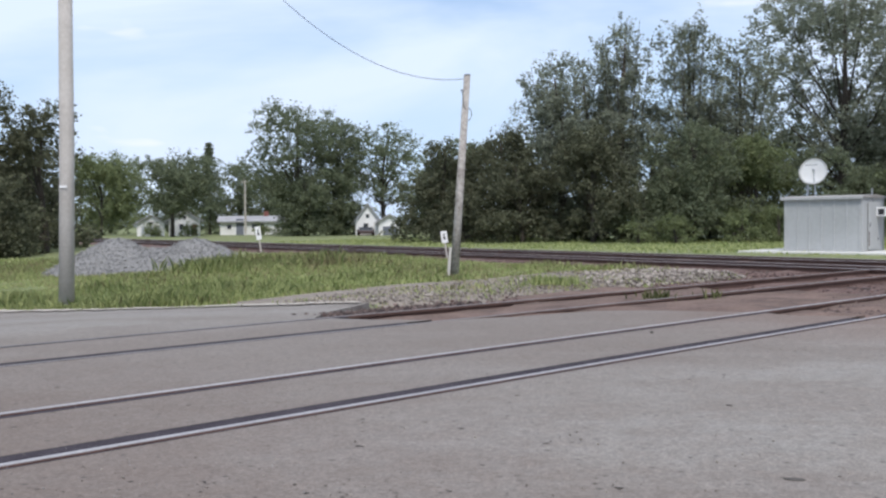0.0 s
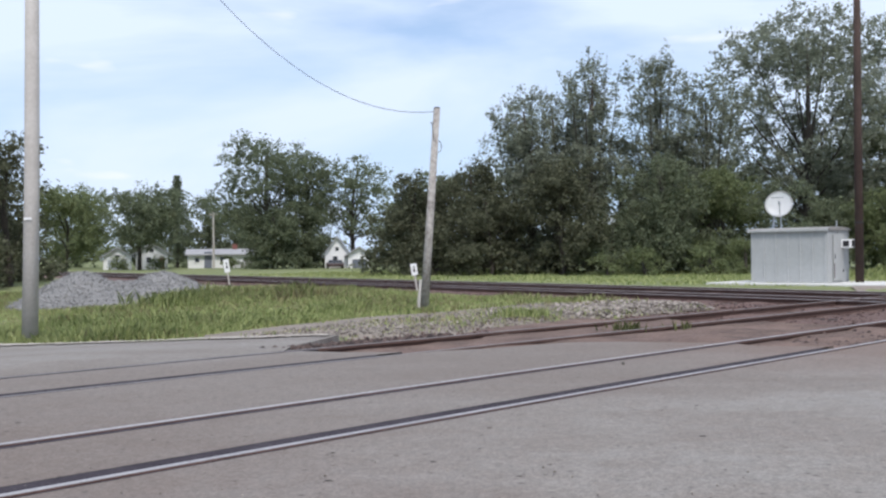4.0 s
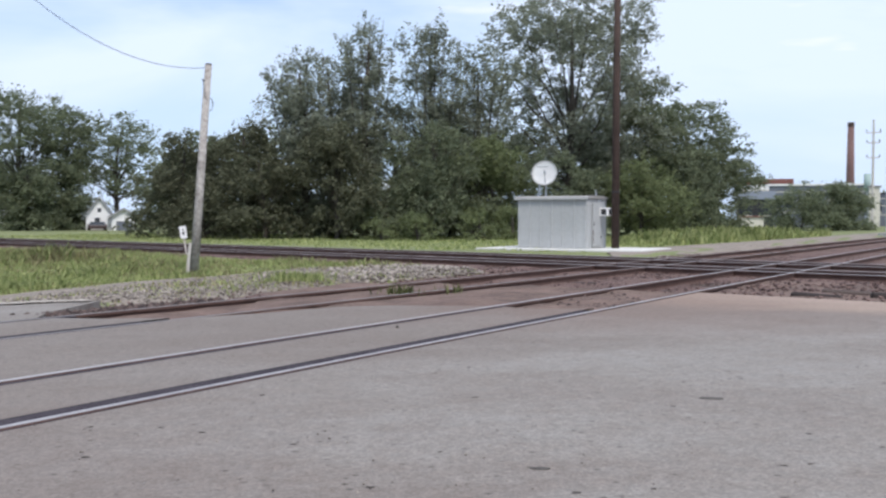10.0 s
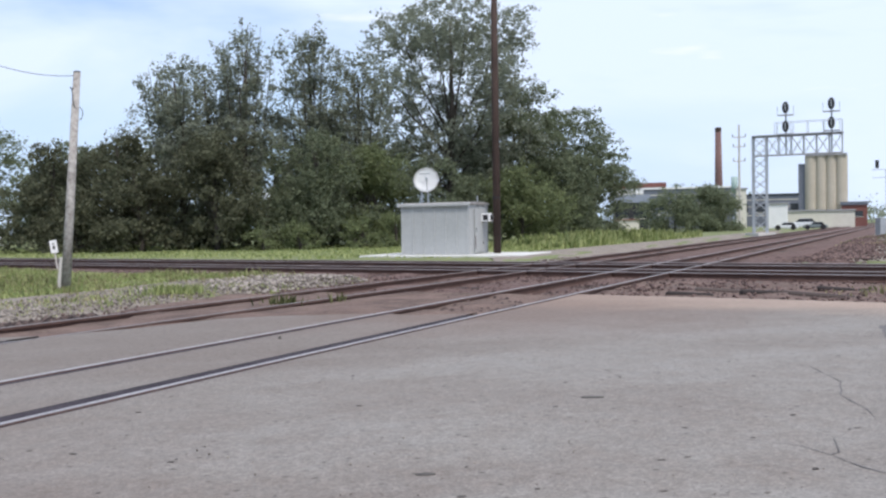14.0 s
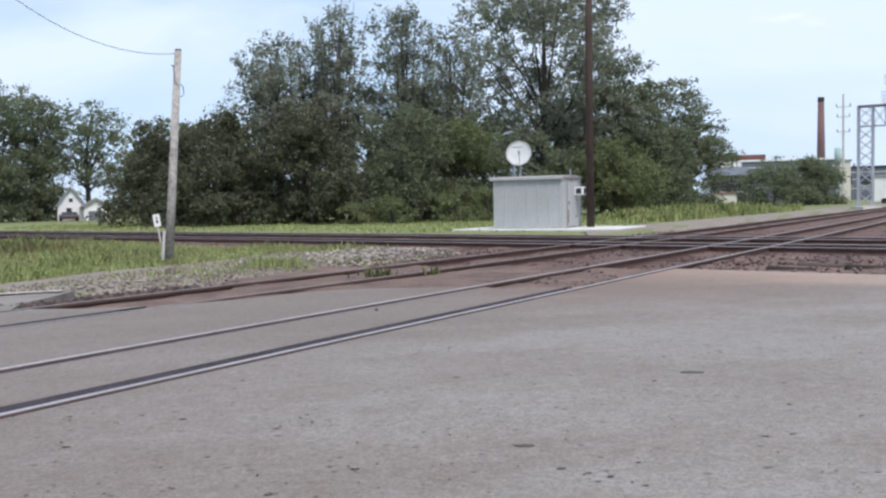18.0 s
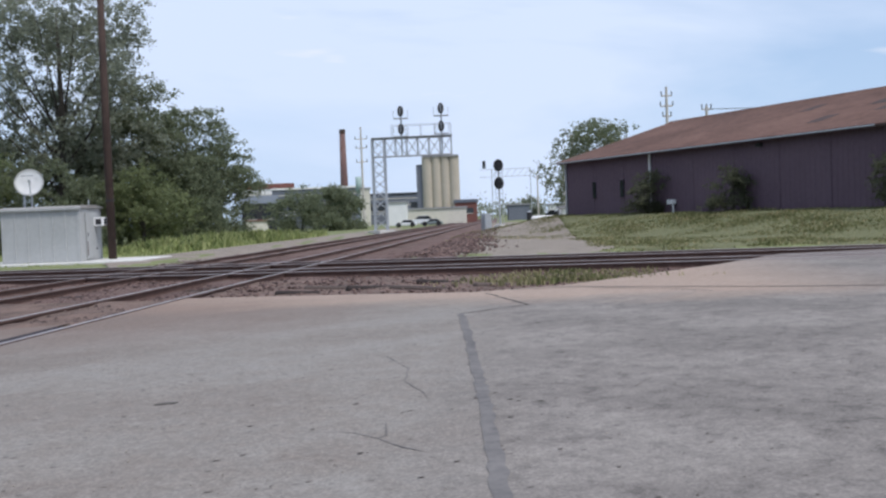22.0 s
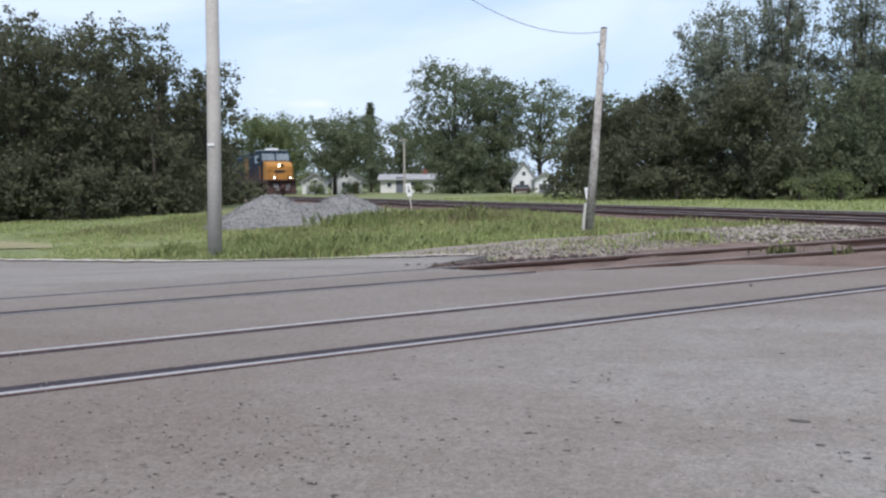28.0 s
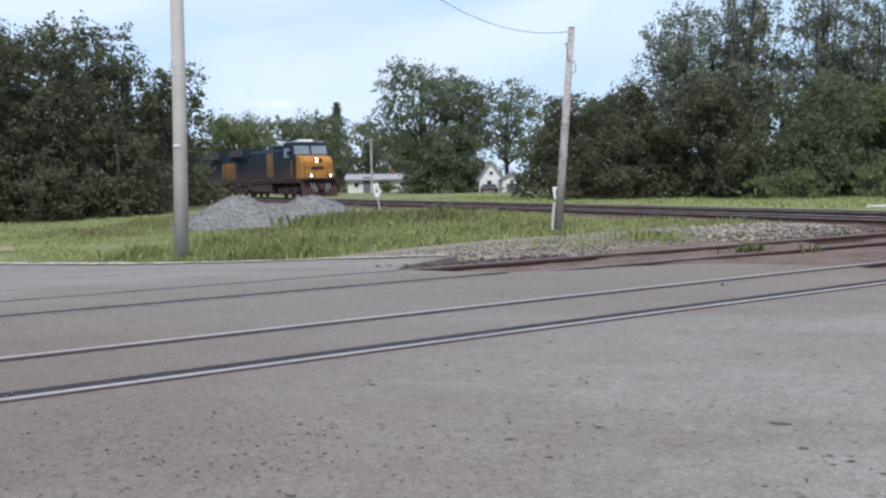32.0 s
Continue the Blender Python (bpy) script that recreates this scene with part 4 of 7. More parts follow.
flakes(330, lambda r: (r.uniform(-5.0, 8.5), 2.4 + 8.0 * r.uniform() ** 1.2), 0.019, "shallow dark pits scattered over the asphalt", 118)
flakes(240, lambda r: (r.normal(-1.1, 0.7), r.normal(3.9, 0.6)), 0.010, "dark chips gathered on the near asphalt", 119)
flakes(160, lambda r: (r.uniform(1.0, 9.0), r.uniform(-1.0, 5.0)), 0.017, "shallow dark pits in the grey asphalt", 120)
stones("shoulder_stones", 2600, lambda r: pt(30 + 34 * r.uniform() ** 1.5, 2.2 + r.normal(0, 0.7))[:2], lambda x, y: ground_z(x, y) + 0.07, 0.06, STONE_BROWN, "loose rust-brown stones spilling onto the gravel yard", 121)
stones("apron_stones", 1400, lambda r: pt(r.uniform(15.9, 20.8), r.uniform(-3.5, 5.2))[:2], -0.05, 0.04, STONE_BROWN, "loose dark stones on the apron", 16)


stones("broken_asphalt", 260, lambda r: pt(r.uniform(7.7, 11.0), 10.98 + abs(r.normal(0, 0.16)))[:2], lambda x, y: ground_z(x, y) * 0 - 0.06, 0.085, CRUMBLE, "dark broken asphalt and clods beside the far rail", 18)
stones("broken_asphalt", 90, lambda r: pt(r.uniform(12.2, 16.0), 6.4 + r.normal(0, 0.5))[:2], lambda x, y: ground_z(x, y) * 0 - 0.075, 0.06, CRUMBLE, "dark clods in the dirt between the rails", 19)


def grass(name, n, pick, height, material, label, seed, per=6, width=0.012, spread=0.12, z=None):
    rng = np.random.default_rng(seed)
    c = np.array([pick(rng) for _ in range(n)])
    zz = ground_z(c[:, 0], c[:, 1]) - 0.02 if z is None else np.full(n, z)
    x, y = c[:, 0], c[:, 1]
    clump = 0.5 + 0.5 * np.sin(x * 0.9 + 1.7 * np.sin(y * 0.55)) * np.cos(y * 0.8 + 1.3 * np.sin(x * 0.4))
    v, f = blades(rng, np.column_stack([c, zz]), height * (0.45 + 1.1 * clump) * rng.uniform(0.6, 1.3, n) * np.where((x < -10.6) & (y < 30), 0.5, 1.0), spread, per, width)
    return tagged(raw_mesh(name, v, f, material), label, "grass", kind="stuff")


EDGE_X, EDGE_Y = (-40, -12.9, -8.7, -6.85, -5.2, -3.9, -2.1, 0.2, 2.3, 5.4), (20.6, 20.1, 20.0, 19.8, 20.8, 22.8, 24.3, 24.9, 26.6, 25.8)


def field_pick(r):
    """Rough grass between the asphalt edge, the gravel verge and the main line."""
    while True:
        x, y = r.uniform(-20, 6.5), r.uniform(19.8, 42)
        u, v = (x + y) * 0.7071, (y - x) * 0.7071
        if u - SLOPE * v < 20.6 and y > np.interp(x, EDGE_X, EDGE_Y) + r.normal(0, 0.25) and not (x < -15.5 and y < 28 and y > 23.6 and r.uniform() < 0.75):
            return x, y


grass("tall_grass", 14500, field_pick, 0.14, BLADE, "tall green roadside grass", 21, 6, 0.015)
grass("dry_grass", 4500, field_pick, 0.17, BLADE_DRY, "dry straw-coloured grass stems", 22, 5, 0.010)
grass("tall_grass", 2600, lambda r: (lambda x: (x, float(np.interp(x, EDGE_X, EDGE_Y)) + 0.5 + abs(r.normal(0, 2.2))))(r.uniform(-11, -2.5)), 0.22, BLADE, "taller clump of green weeds by the road", 23, 7, 0.016)
grass("tall_grass", 420, lambda r: (r.normal(-7.0, 1.1), r.normal(33.0, 0.7)), 0.34, BLADE_DRY, "tall pale seeding weeds beside the gravel heap", 124, 6, 0.014)
grass("tall_grass", 420, lambda r: (r.normal(-7.3, 1.0), r.normal(33.0, 0.7)), 0.38, BLADE, "tall seeding weeds beside the gravel heap", 24, 6, 0.016)
grass("tall_grass", 420, lambda r: (r.normal(-8.4, 0.8), r.normal(32.4, 0.6)), 0.42, BLADE, "tall green weeds at the foot of the gravel heap", 224, 7, 0.016)
grass("edge_grass", 1500, lambda r: (lambda x: (x, float(np.interp(x, EDGE_X, EDGE_Y)) + 0.05 + abs(r.normal(0, 0.5))))(r.uniform(-16, -5.5)), 0.15, BLADE, "grass along the edge of the asphalt", 25, 7, 0.012)
grass("edge_grass", 170, lambda r: pt(r.uniform(17.4, 20.4), r.normal(-1.0, 0.9))[:2], 0.13, BLADE_DRY, "dry weeds on the dirt apron", 126, 6, 0.014, z=-0.07)
grass("edge_grass", 170, lambda r: pt(r.uniform(17.4, 20.4), r.normal(-1.2, 0.8))[:2], 0.13, BLADE_OLIVE, "weeds on the dirt apron", 26, 6, 0.014, z=-0.07)
grass("verge_weeds", 60, lambda r: pt(r.normal(15.4, 0.3), r.normal(13.3, 0.3))[:2], 0.15, BLADE, "weeds growing in the gravel", 27, 6, 0.014, z=-0.03)
grass("verge_weeds", 700, in_gravel, 0.10, BLADE, "sparse grass in the gravel verge", 127, 5, 0.012)
grass("verge_weeds", 500, in_gravel, 0.10, BLADE_DRY, "sparse dry grass in the gravel verge", 128, 5, 0.012)
grass("track_weeds", 18, lambda r: pt(r.normal(13.7, 0.12), r.normal(9.6, 0.12))[:2], 0.2, BLADE_OLIVE, "weeds between the rails", 28, 7, 0.012, z=-0.14)
grass("track_weeds", 7, lambda r: pt(r.normal(14.6, 0.14), r.normal(9.2, 0.14))[:2], 0.18, BLADE_OLIVE, "weeds between the rails", 29, 6, 0.012, z=-0.14)
grass("far_grass", 7000, lambda r: pt(r.uniform(34.5, 60) , r.uniform(15.4, 62))[:2], 0.12, BLADE, "mown grass strip behind the main line", 30, 5, 0.03)
grass("bank_grass", 7000, lambda r: (lambda s, q: tuple(WALL_L + WALL_D * s + WALL_N * q))(r.uniform(-3, WALL_LEN + 0.5), r.uniform(-9.0, -0.1)), 0.09, BLADE_OLIVE, "rough grass on the bank before the warehouse", 31, 6, 0.02)
grass("bank_grass", 2600, lambda r: (lambda s, q: tuple(WALL_L + WALL_D * s + WALL_N * q))(r.uniform(-3, WALL_LEN + 0.5), r.uniform(-10.5, -1.5)), 0.10, BLADE_DRY, "dry grass on the bank before the warehouse", 32, 5, 0.02)
grass("bank_grass", 3600, lambda r: pt(r.uniform(30.2, 48), r.uniform(-17, -2.8))[:2], 0.10, BLADE_OLIVE, "low rough grass between main line and bank", 131, 6, 0.02)
grass("bank_grass", 1600, lambda r: pt(r.uniform(30.2, 48), r.uniform(-17, -2.8))[:2], 0.12, BLADE_DRY, "dry grass between main line and bank", 132, 5, 0.02)
grass("far_grass", 2600, lambda r: pt(r.uniform(46, 82), r.uniform(15.6, 21))[:2], 0.5, BLADE, "tall grass beside the crossing tracks", 33, 6, 0.04)
grass("wood_edge_grass", 3500, lambda r: (r.uniform(-34, -13), r.uniform(29, 46)), 0.10, BLADE, "short mown grass before the trees", 34, 6, 0.02)


def gravel_heap():
    """Two joined cones of grey crushed stone."""
    n = 84
    xs, ys = np.linspace(-18.2, -5.6, n), np.linspace(29.6, 39.0, n)
    gx, gy = np.meshgrid(xs, ys, indexing="ij")

    def cone(cx, cy, h, w):
        d = np.hypot((gx - cx), (gy - cy) * 1.1)
        return h - np.sqrt((d * h / w) ** 2 + 0.06) - 0.35

    z = np.maximum.reduce([cone(-12.7, 34.0, 1.40, 2.4), cone(-10.15, 34.8, 1.36, 2.5), cone(-11.4, 34.4, 1.04, 2.3)])
    rng = np.random.default_rng(41)
    z = np.maximum(z, -0.75) + rng.normal(0, 0.025, z.shape)
    i = np.arange(n * n).reshape(n, n)
    faces = np.stack([i[:-1, :-1], i[1:, :-1], i[1:, 1:], i[:-1, 1:]], -1).reshape(-1, 4)
    root = tagged(new("gravel_heap"), "two joined heaps of grey crushed stone on the grass", "gravel heap")
    raw_mesh("heap_core", np.stack([gx, gy, z], -1).reshape(-1, 3), faces, PILE, root)
    k = rng.integers(4, n - 4, (40000, 2))
    keep = z[k[:, 0], k[:, 1]] > -0.42
    k = k[keep][:16000]
    c = np.column_stack([xs[k[:, 0]] + rng.normal(0, 0.06, len(k)), ys[k[:, 1]] + rng.normal(0, 0.05, len(k)), z[k[:, 0], k[:, 1]]])
    v, f = rocks(rng, c, 0.030)
    tagged(raw_mesh("stone_cover", v, f, STONE_GREY, root), kind="stuff")


gravel_heap()


# ---- poles, wires and signs ----
WIRE_TOP = 12.4


def pole_near():
    root = tagged(new("utility_pole"), "weathered grey wooden utility pole at the road edge", "utility pole")
    x, y = -8.78, 20.75
    part("shaft", tube([(x - 0.10, y, -0.9), (x - 0.02, y, 3), (x + 0.06, y, 12.9)], [0.165, 0.153, 0.122], 16), POLE_GREY, root, smooth=True)
    part("tag", box(x - 0.12, y - 0.185, 2.06, x + 0.04, y - 0.165, 2.11), WHITE, root, "small pale metal tag")
    part("cable_clamp", tube([(x - 0.12, y - 0.1, WIRE_TOP), (x + 0.14, y + 0.1, WIRE_TOP)], 0.03), DARK_METAL, root)


def pole_leaning():
    root = tagged(new("utility_pole"), "short leaning weathered wooden pole in the grass", "utility pole")
    a, b = Vector((-0.70, 25.95, -0.5)), Vector((-0.29, 26.05, 5.12))
    part("shaft", tube([a, a.lerp(b, 0.5), b], [0.122, 0.104, 0.086], 14), POLE_MOTTLED, root, smooth=True)
    part("pole_cap", tube([b, b + Vector((0, 0, 0.03))], [0.09, 0.075], 14), DARK_METAL, root)
    c = a.lerp(b, 0.92)
    part("bracket", tube([c, c + Vector((-0.13, -0.1, 0.06))], 0.018), DARK_METAL, root)
    part("wire_loop", tube([a.lerp(b, 0.82) + Vector((0.09 + 0.09 * math.sin(t), -0.05, 0.16 * math.cos(t))) for t in np.linspace(0, math.pi, 9)], 0.010, 5), DARK_METAL, root, "loose hanging loop of wire")
    part("drop_wire", tube([c + Vector((-0.1, -0.1, 0.02)), c + Vector((-0.06, -0.11, -0.35)), a.lerp(b, 0.84) + Vector((0.02, -0.1, 0))], 0.008, 5), DARK_METAL, root)
    part("stub", tube([(-0.86, 25.8, -0.5), (-0.76, 25.83, 0.6)], [0.05, 0.035], 8), POLE_GREY, root, "short bleached stake leaning beside it")


def wire(points, r, label):
    return tagged(part("overhead_wire", tube(points, r, 5), DARK_METAL), label, "wire")


pole_near()
pole_leaning()
SPAN = []
for s in np.linspace(0, 1, 28):
    SPAN.append((-0.36 + (-8.68 + 0.36) * s, 26.0 + (20.75 - 26.0) * s, 5.03 - 1.565 * s + 8.94 * s * s))
wire(SPAN, 0.008, "slack dark wire between the two wooden poles")


def pole_dark():
    root = tagged(new("utility_pole"), "tall dark creosoted pole beside the grey hut", "utility pole")
    x, y = 15.75, 37.9
    part("shaft", tube([(x, y, -0.4), (x, y, 6), (x + 0.04, y, 13.5)], [0.165, 0.15, 0.115], 14), POLE_DARK, root, smooth=True)
    part("pole_band", tube([(x, y, 2.3), (x, y, 2.36)], 0.168, 14), DARK_METAL, root)


pole_dark()


def board_sign(x, y, z0, z1, w, turn, lean, label):
    root = tagged(new("track_sign"), label, "sign", "trackside signs")
    root.matrix_basis = pose(x, y, -0.05, 0, lean, turn)
    part("post", box(-0.03, -0.025, -0.3, 0.03, 0.025, z0 + 0.15), POLE_GREY, root)
    own = box(-w / 2, -0.045, z0, w / 2, -0.027, z1, 0.006)
    b = part("board", own, WHITE, root, "white painted board")
    part("marking", box(-w * 0.16, -0.049, z0 + (z1 - z0) * 0.3, w * 0.16, -0.0455, z0 + (z1 - z0) * 0.55), SIGN_BLACK, b)
    part("marking", box(-w * 0.1, -0.049, z0 + (z1 - z0) * 0.62, w * 0.12, -0.0455, z0 + (z1 - z0) * 0.78), SIGN_BLACK, b)


board_sign(-10.8, 48.2, 0.55, 1.2, 0.27, 14, -8, "leaning white board sign on a post beside the main line")
board_sign(-1.27, 38.2, 0.52, 0.98, 0.25, 3, -8, "small leaning white board sign beside the main line")


# ---- signal hut ----
def signal_hut():
    """Grey ribbed steel hut on a pale slab; front along the main line."""
    slab = tagged(new("concrete_slab"), "pale concrete slab under the signal hut", "slab")
    b = Vector((14.2, 37.1))
    ang = -41.5
    root = tagged(new("signal_hut"), "grey ribbed steel signal hut with an arched roof", "hut")
    # local x runs along the front to the door end, y into the depth
    ca, sa = math.cos(radians(ang)), math.sin(radians(ang))
    length, depth, h = 3.0, 2.25, 2.02
    ox, oy = b.x - ca * length, b.y - sa * length
    root.matrix_basis = pose(ox, oy, 0.03, 0, 0, ang)
    slab.matrix_basis = pose(ox, oy, 0, 0, 0, ang)
    part("slab_top", box(-1.5, -0.9, -0.3, length + 2.5, depth + 1.0, 0.03, 0.02), CONCRETE, slab)
    part("body", box(0, 0, 0, length, depth, h, 0.01), HUT_GREY, root)
    for k in range(7):
        x = 0.06 + k * (length - 0.12) / 6
        part("rib", box(x - 0.022, -0.022, 0.02, x + 0.022, -0.002, h - 0.02, 0.006), HUT_TRIM, root)
    for k in range(3):
        y = 0.05 + k * (depth - 0.1) / 2
        part("rib", box(length + 0.002, y - 0.022, 0.02, length + 0.022, y + 0.022, h - 0.02, 0.006), HUT_TRIM, root)
    arch = [(-0.09, h)] + [(depth / 2 - math.cos(a) * (depth / 2 + 0.09), h + 0.02 + 0.11 * math.sin(a)) for a in np.linspace(0, math.pi, 11)] + [(depth + 0.09, h)]
    part("roof", prism(arch, -0.07, length + 0.07, lambda a, z, q: (q, a, z)), HUT_ROOF, root, "low arched grey steel roof with rust stains")
    part("eave_trim", box(-0.08, -0.11, h - 0.05, length + 0.08, -0.085, h + 0.03), HUT_GREY, root)
    d = part("door", box(length + 0.024, 0.55, 0.08, length + 0.05, 1.55, 1.85, 0.008), HUT_GREY, root, "grey steel door in the end wall")
    part("handle", tube([(length + 0.07, 0.66, 0.92), (length + 0.07, 0.66, 1.08)], 0.014, 6), DARK_METAL, d)
    part("rust_streak", box(length + 0.0505, 0.58, 0.2, length + 0.053, 0.66, 0.75), RUST, d, "rust-stained door edge")
    part("hinge", box(length + 0.0505, 1.50, 0.4, length + 0.06, 1.58, 0.5), DARK_METAL, d)
    part("hinge", box(length + 0.0505, 1.50, 1.4, length + 0.06, 1.58, 1.5), DARK_METAL, d)
    ac = part("air_conditioner", box(length + 0.03, 1.35, 1.32, length + 0.42, 1.95, 1.66, 0.015), WHITE, root, "white box air conditioner on the end wall")
    part("grille", box(length + 0.4205, 1.42, 1.38, length + 0.43, 1.68, 1.60), DARK_METAL, ac)
    part("grille", box(length + 0.12, 1.338, 1.38, length + 0.34, 1.349, 1.60), DARK_METAL, ac)
    part("vent_pipe", tube([(length - 0.2, depth * 0.7, h + 0.1), (length - 0.2, depth * 0.7, h + 0.38)], 0.025, 8), GALV, root)
    part("corner_cap", box(-0.10, -0.13, h - 0.06, -0.02, -0.05, h + 0.1, 0.01), HUT_TRIM, root)
    # dish on two stub masts
    dish = tagged(new("satellite_dish"), "round white satellite dish on the hut roof", "satellite dish")
    dish.matrix_basis = pose(ox, oy, 0.03, 0, 0, ang)
    cx, cy, cz, r = 0.98, 0.45, h + 1.05, 0.54
    bm = bmesh.new()
    rings = []
    for q in np.linspace(0.0, 1.0, 7):
        rr = max(q * r, 0.004)
        rings.append([bm.verts.new((rr * math.cos(a), 0.13 * q * q, rr * math.sin(a))) for a in np.linspace(0, 2 * math.pi, 33)[:-1]])
    for a, c in zip(rings, rings[1:]):
        for k in range(32):
            bm.faces.new((a[k], a[(k + 1) % 32], c[(k + 1) % 32], c[k]))
    geom = bmesh.ops.solidify(bm, geom=bm.faces[:], thickness=0.015)
    aim = pose(cx, cy, cz, -16, 0, 14) @ pose(0, 0, 0, 0, 0, 180)
    bmesh.ops.transform(bm, matrix=aim @ pose(0, -0.07, 0), verts=bm.verts[:])
    refl = part("reflector", bm, DISH_WHITE, dish, "white round reflector", smooth=True)
    part("lettering_bar", box(cx - 0.25, cy - 0.19, cz + 0.235, cx + 0.25, cy - 0.182, cz + 0.275), HUT_TRIM, refl, "grey bar of lettering")
    part("feed_arm", tube([(cx + 0.06, cy - 0.05, cz - r + 0.02), (cx + 0.20, cy - 0.45, cz + 0.05)], 0.016, 6), GALV, dish)
    part("feed_horn", tube([(cx + 0.19, cy - 0.42, cz + 0.03), (cx + 0.19, cy - 0.5, cz + 0.08)], [0.05, 0.03], 8), GALV, dish)
    part("mast", tube([(cx - 0.27, cy + 0.12, h + 0.1), (cx - 0.27, cy + 0.12, cz - 0.3)], 0.04, 8), GALV, dish)
    part("mast", tube([(cx + 0.02, cy + 0.12, h + 0.1), (cx + 0.02, cy + 0.12, cz)], 0.035, 8), GALV, dish)


signal_hut()


# ---- signals ----
def signal_head(parent, base, z, aim, name="signal_head", s=1.0):
    """An oval dark backboard with three hooded lenses and a round service rail."""
    m = pose(base[0], base[1], z, 0, 0, aim)
    bm = prism([(0.28 * s * math.cos(a), 0.55 * s * math.sin(a)) for a in np.linspace(0, 2 * math.pi, 25)[:-1]], -0.02, 0.02, lambda a, b, h: (a, h, b))
    bmesh.ops.transform(bm, matrix=m, verts=bm.verts[:])
    head = part(name, bm, BLACK, parent, "dark oval signal backboard")
    rim = bmesh.new()
    tube([(0.31 * s * math.cos(a), 0.03, 0.58 * s * math.sin(a)) for a in np.linspace(0, 2 * math.pi, 25)], 0.035 * s, 5, rim, False)
    bmesh.ops.transform(rim, matrix=m, verts=rim.verts[:])
    part("rim", rim, GALV, head, "pale steel rim")
    part("hood_bar", tube([m @ Vector((0, -0.29, -0.34 * s)), m @ Vector((0, -0.29, 0.34 * s))], 0.05 * s, 5), GALV, head)
    for k in (-1, 0, 1):
        hood = tube([(0, -0.02, k * 0.3 * s), (0, -0.28, k * 0.3 * s)], 0.11 * s, 10)
        bmesh.ops.transform(hood, matrix=m, verts=hood.verts[:])
        part("lens_hood", hood, DARK_METAL, head)
    return head


def signal_bridge():
    root = tagged(new("signal_bridge"), "grey steel lattice cantilever signal bridge over the tracks", "signal bridge")
    u0, v0, v1 = 88.5, 11.35, 12.45
    legs = [(u, v) for u in (u0 - 0.45, u0 + 0.45) for v in (v0, v1)]
    for u, v in legs:
        part("leg", tube([pt(u, v, -0.2), pt(u, v, 8.4)], 0.07, 6), GALV, root)
    levels = np.linspace(0.3, 8.3, 10)
    for a, b in zip(levels, levels[1:]):
        for u in (u0 - 0.45, u0 + 0.45):
            part("brace", tube([pt(u, v0, a), pt(u, v1, b)], 0.025, 5), GALV, root)
            part("brace", tube([pt(u, v1, a), pt(u, v0, b)], 0.025, 5), GALV, root)
    part("footing", box(*(pt(u0, (v0 + v1) / 2)[0] - 0.9, pt(u0, (v0 + v1) / 2)[1] - 0.9), -0.25, *(pt(u0, (v0 + v1) / 2)[0] + 0.9, pt(u0, (v0 + v1) / 2)[1] + 0.9), 0.12), CONCRETE, root)
    vs = np.linspace(v0, 5.3, 7)
    for u in (u0 - 0.45, u0 + 0.45):
        for z in (6.75, 8.35):
            part("chord", tube([pt(u, v1, z), pt(u, 5.3, z)], 0.048, 6), GALV, root)
        for k, (a, b) in enumerate(zip(vs, vs[1:])):
            part("brace", tube([pt(u, a, 6.75), pt(u, b, 8.35)], 0.02, 5), GALV, root)
            part("brace", tube([pt(u, b, 6.75), pt(u, a, 8.35)], 0.02, 5), GALV, root)
            part("post", tube([pt(u, b, 6.75), pt(u, b, 8.35)], 0.04, 5), GALV, root)
    part("walkway", prism([(u0 - 0.6, v1), (u0 + 0.6, v1), (u0 + 0.6, 5.2), (u0 - 0.6, 5.2)], 8.42, 8.47, lambda a, b, h: pt(a, b, h)), GALV, root)
    for u in (u0 - 0.6, u0 + 0.6):
        for k in (10.6, 9.3, 8.0, 6.7, 5.3):
            part("guard_post", tube([pt(u, k, 8.45), pt(u, k, 9.5)], 0.02, 5), GALV, root)
        part("guard_rail", tube([pt(u, 10.6, 9.5), pt(u, 5.3, 9.5)], 0.02, 5), GALV, root)
    for v, zs in ((9.75, (10.75, 9.15)), (6.12, (10.85, 9.25))):
        p = pt(u0, v)
        part("mast", tube([(p.x, p.y, 6.8), (p.x, p.y, 11.0)], 0.07, 8), GALV, root)
        for z in zs:
            q = pt(u0 - 0.25, v)
            signal_head(root, q, z, -45, s=0.84)
            part("service_ring", tube([pt(u0 - 0.25, v - 0.65, z + 0.1), pt(u0 - 0.25, v - 0.65, z - 0.62), pt(u0 - 0.25, v + 0.65, z - 0.62), pt(u0 - 0.25, v + 0.65, z + 0.1)], 0.03, 5), GALV, root)
            part("service_platform", prism([(u0 - 0.5, v - 0.65), (u0 + 0.3, v - 0.65), (u0 + 0.3, v + 0.65), (u0 - 0.5, v + 0.65)], z - 0.66, z - 0.62, lambda a, b, h: pt(a, b, h)), GALV, root)


signal_bridge()


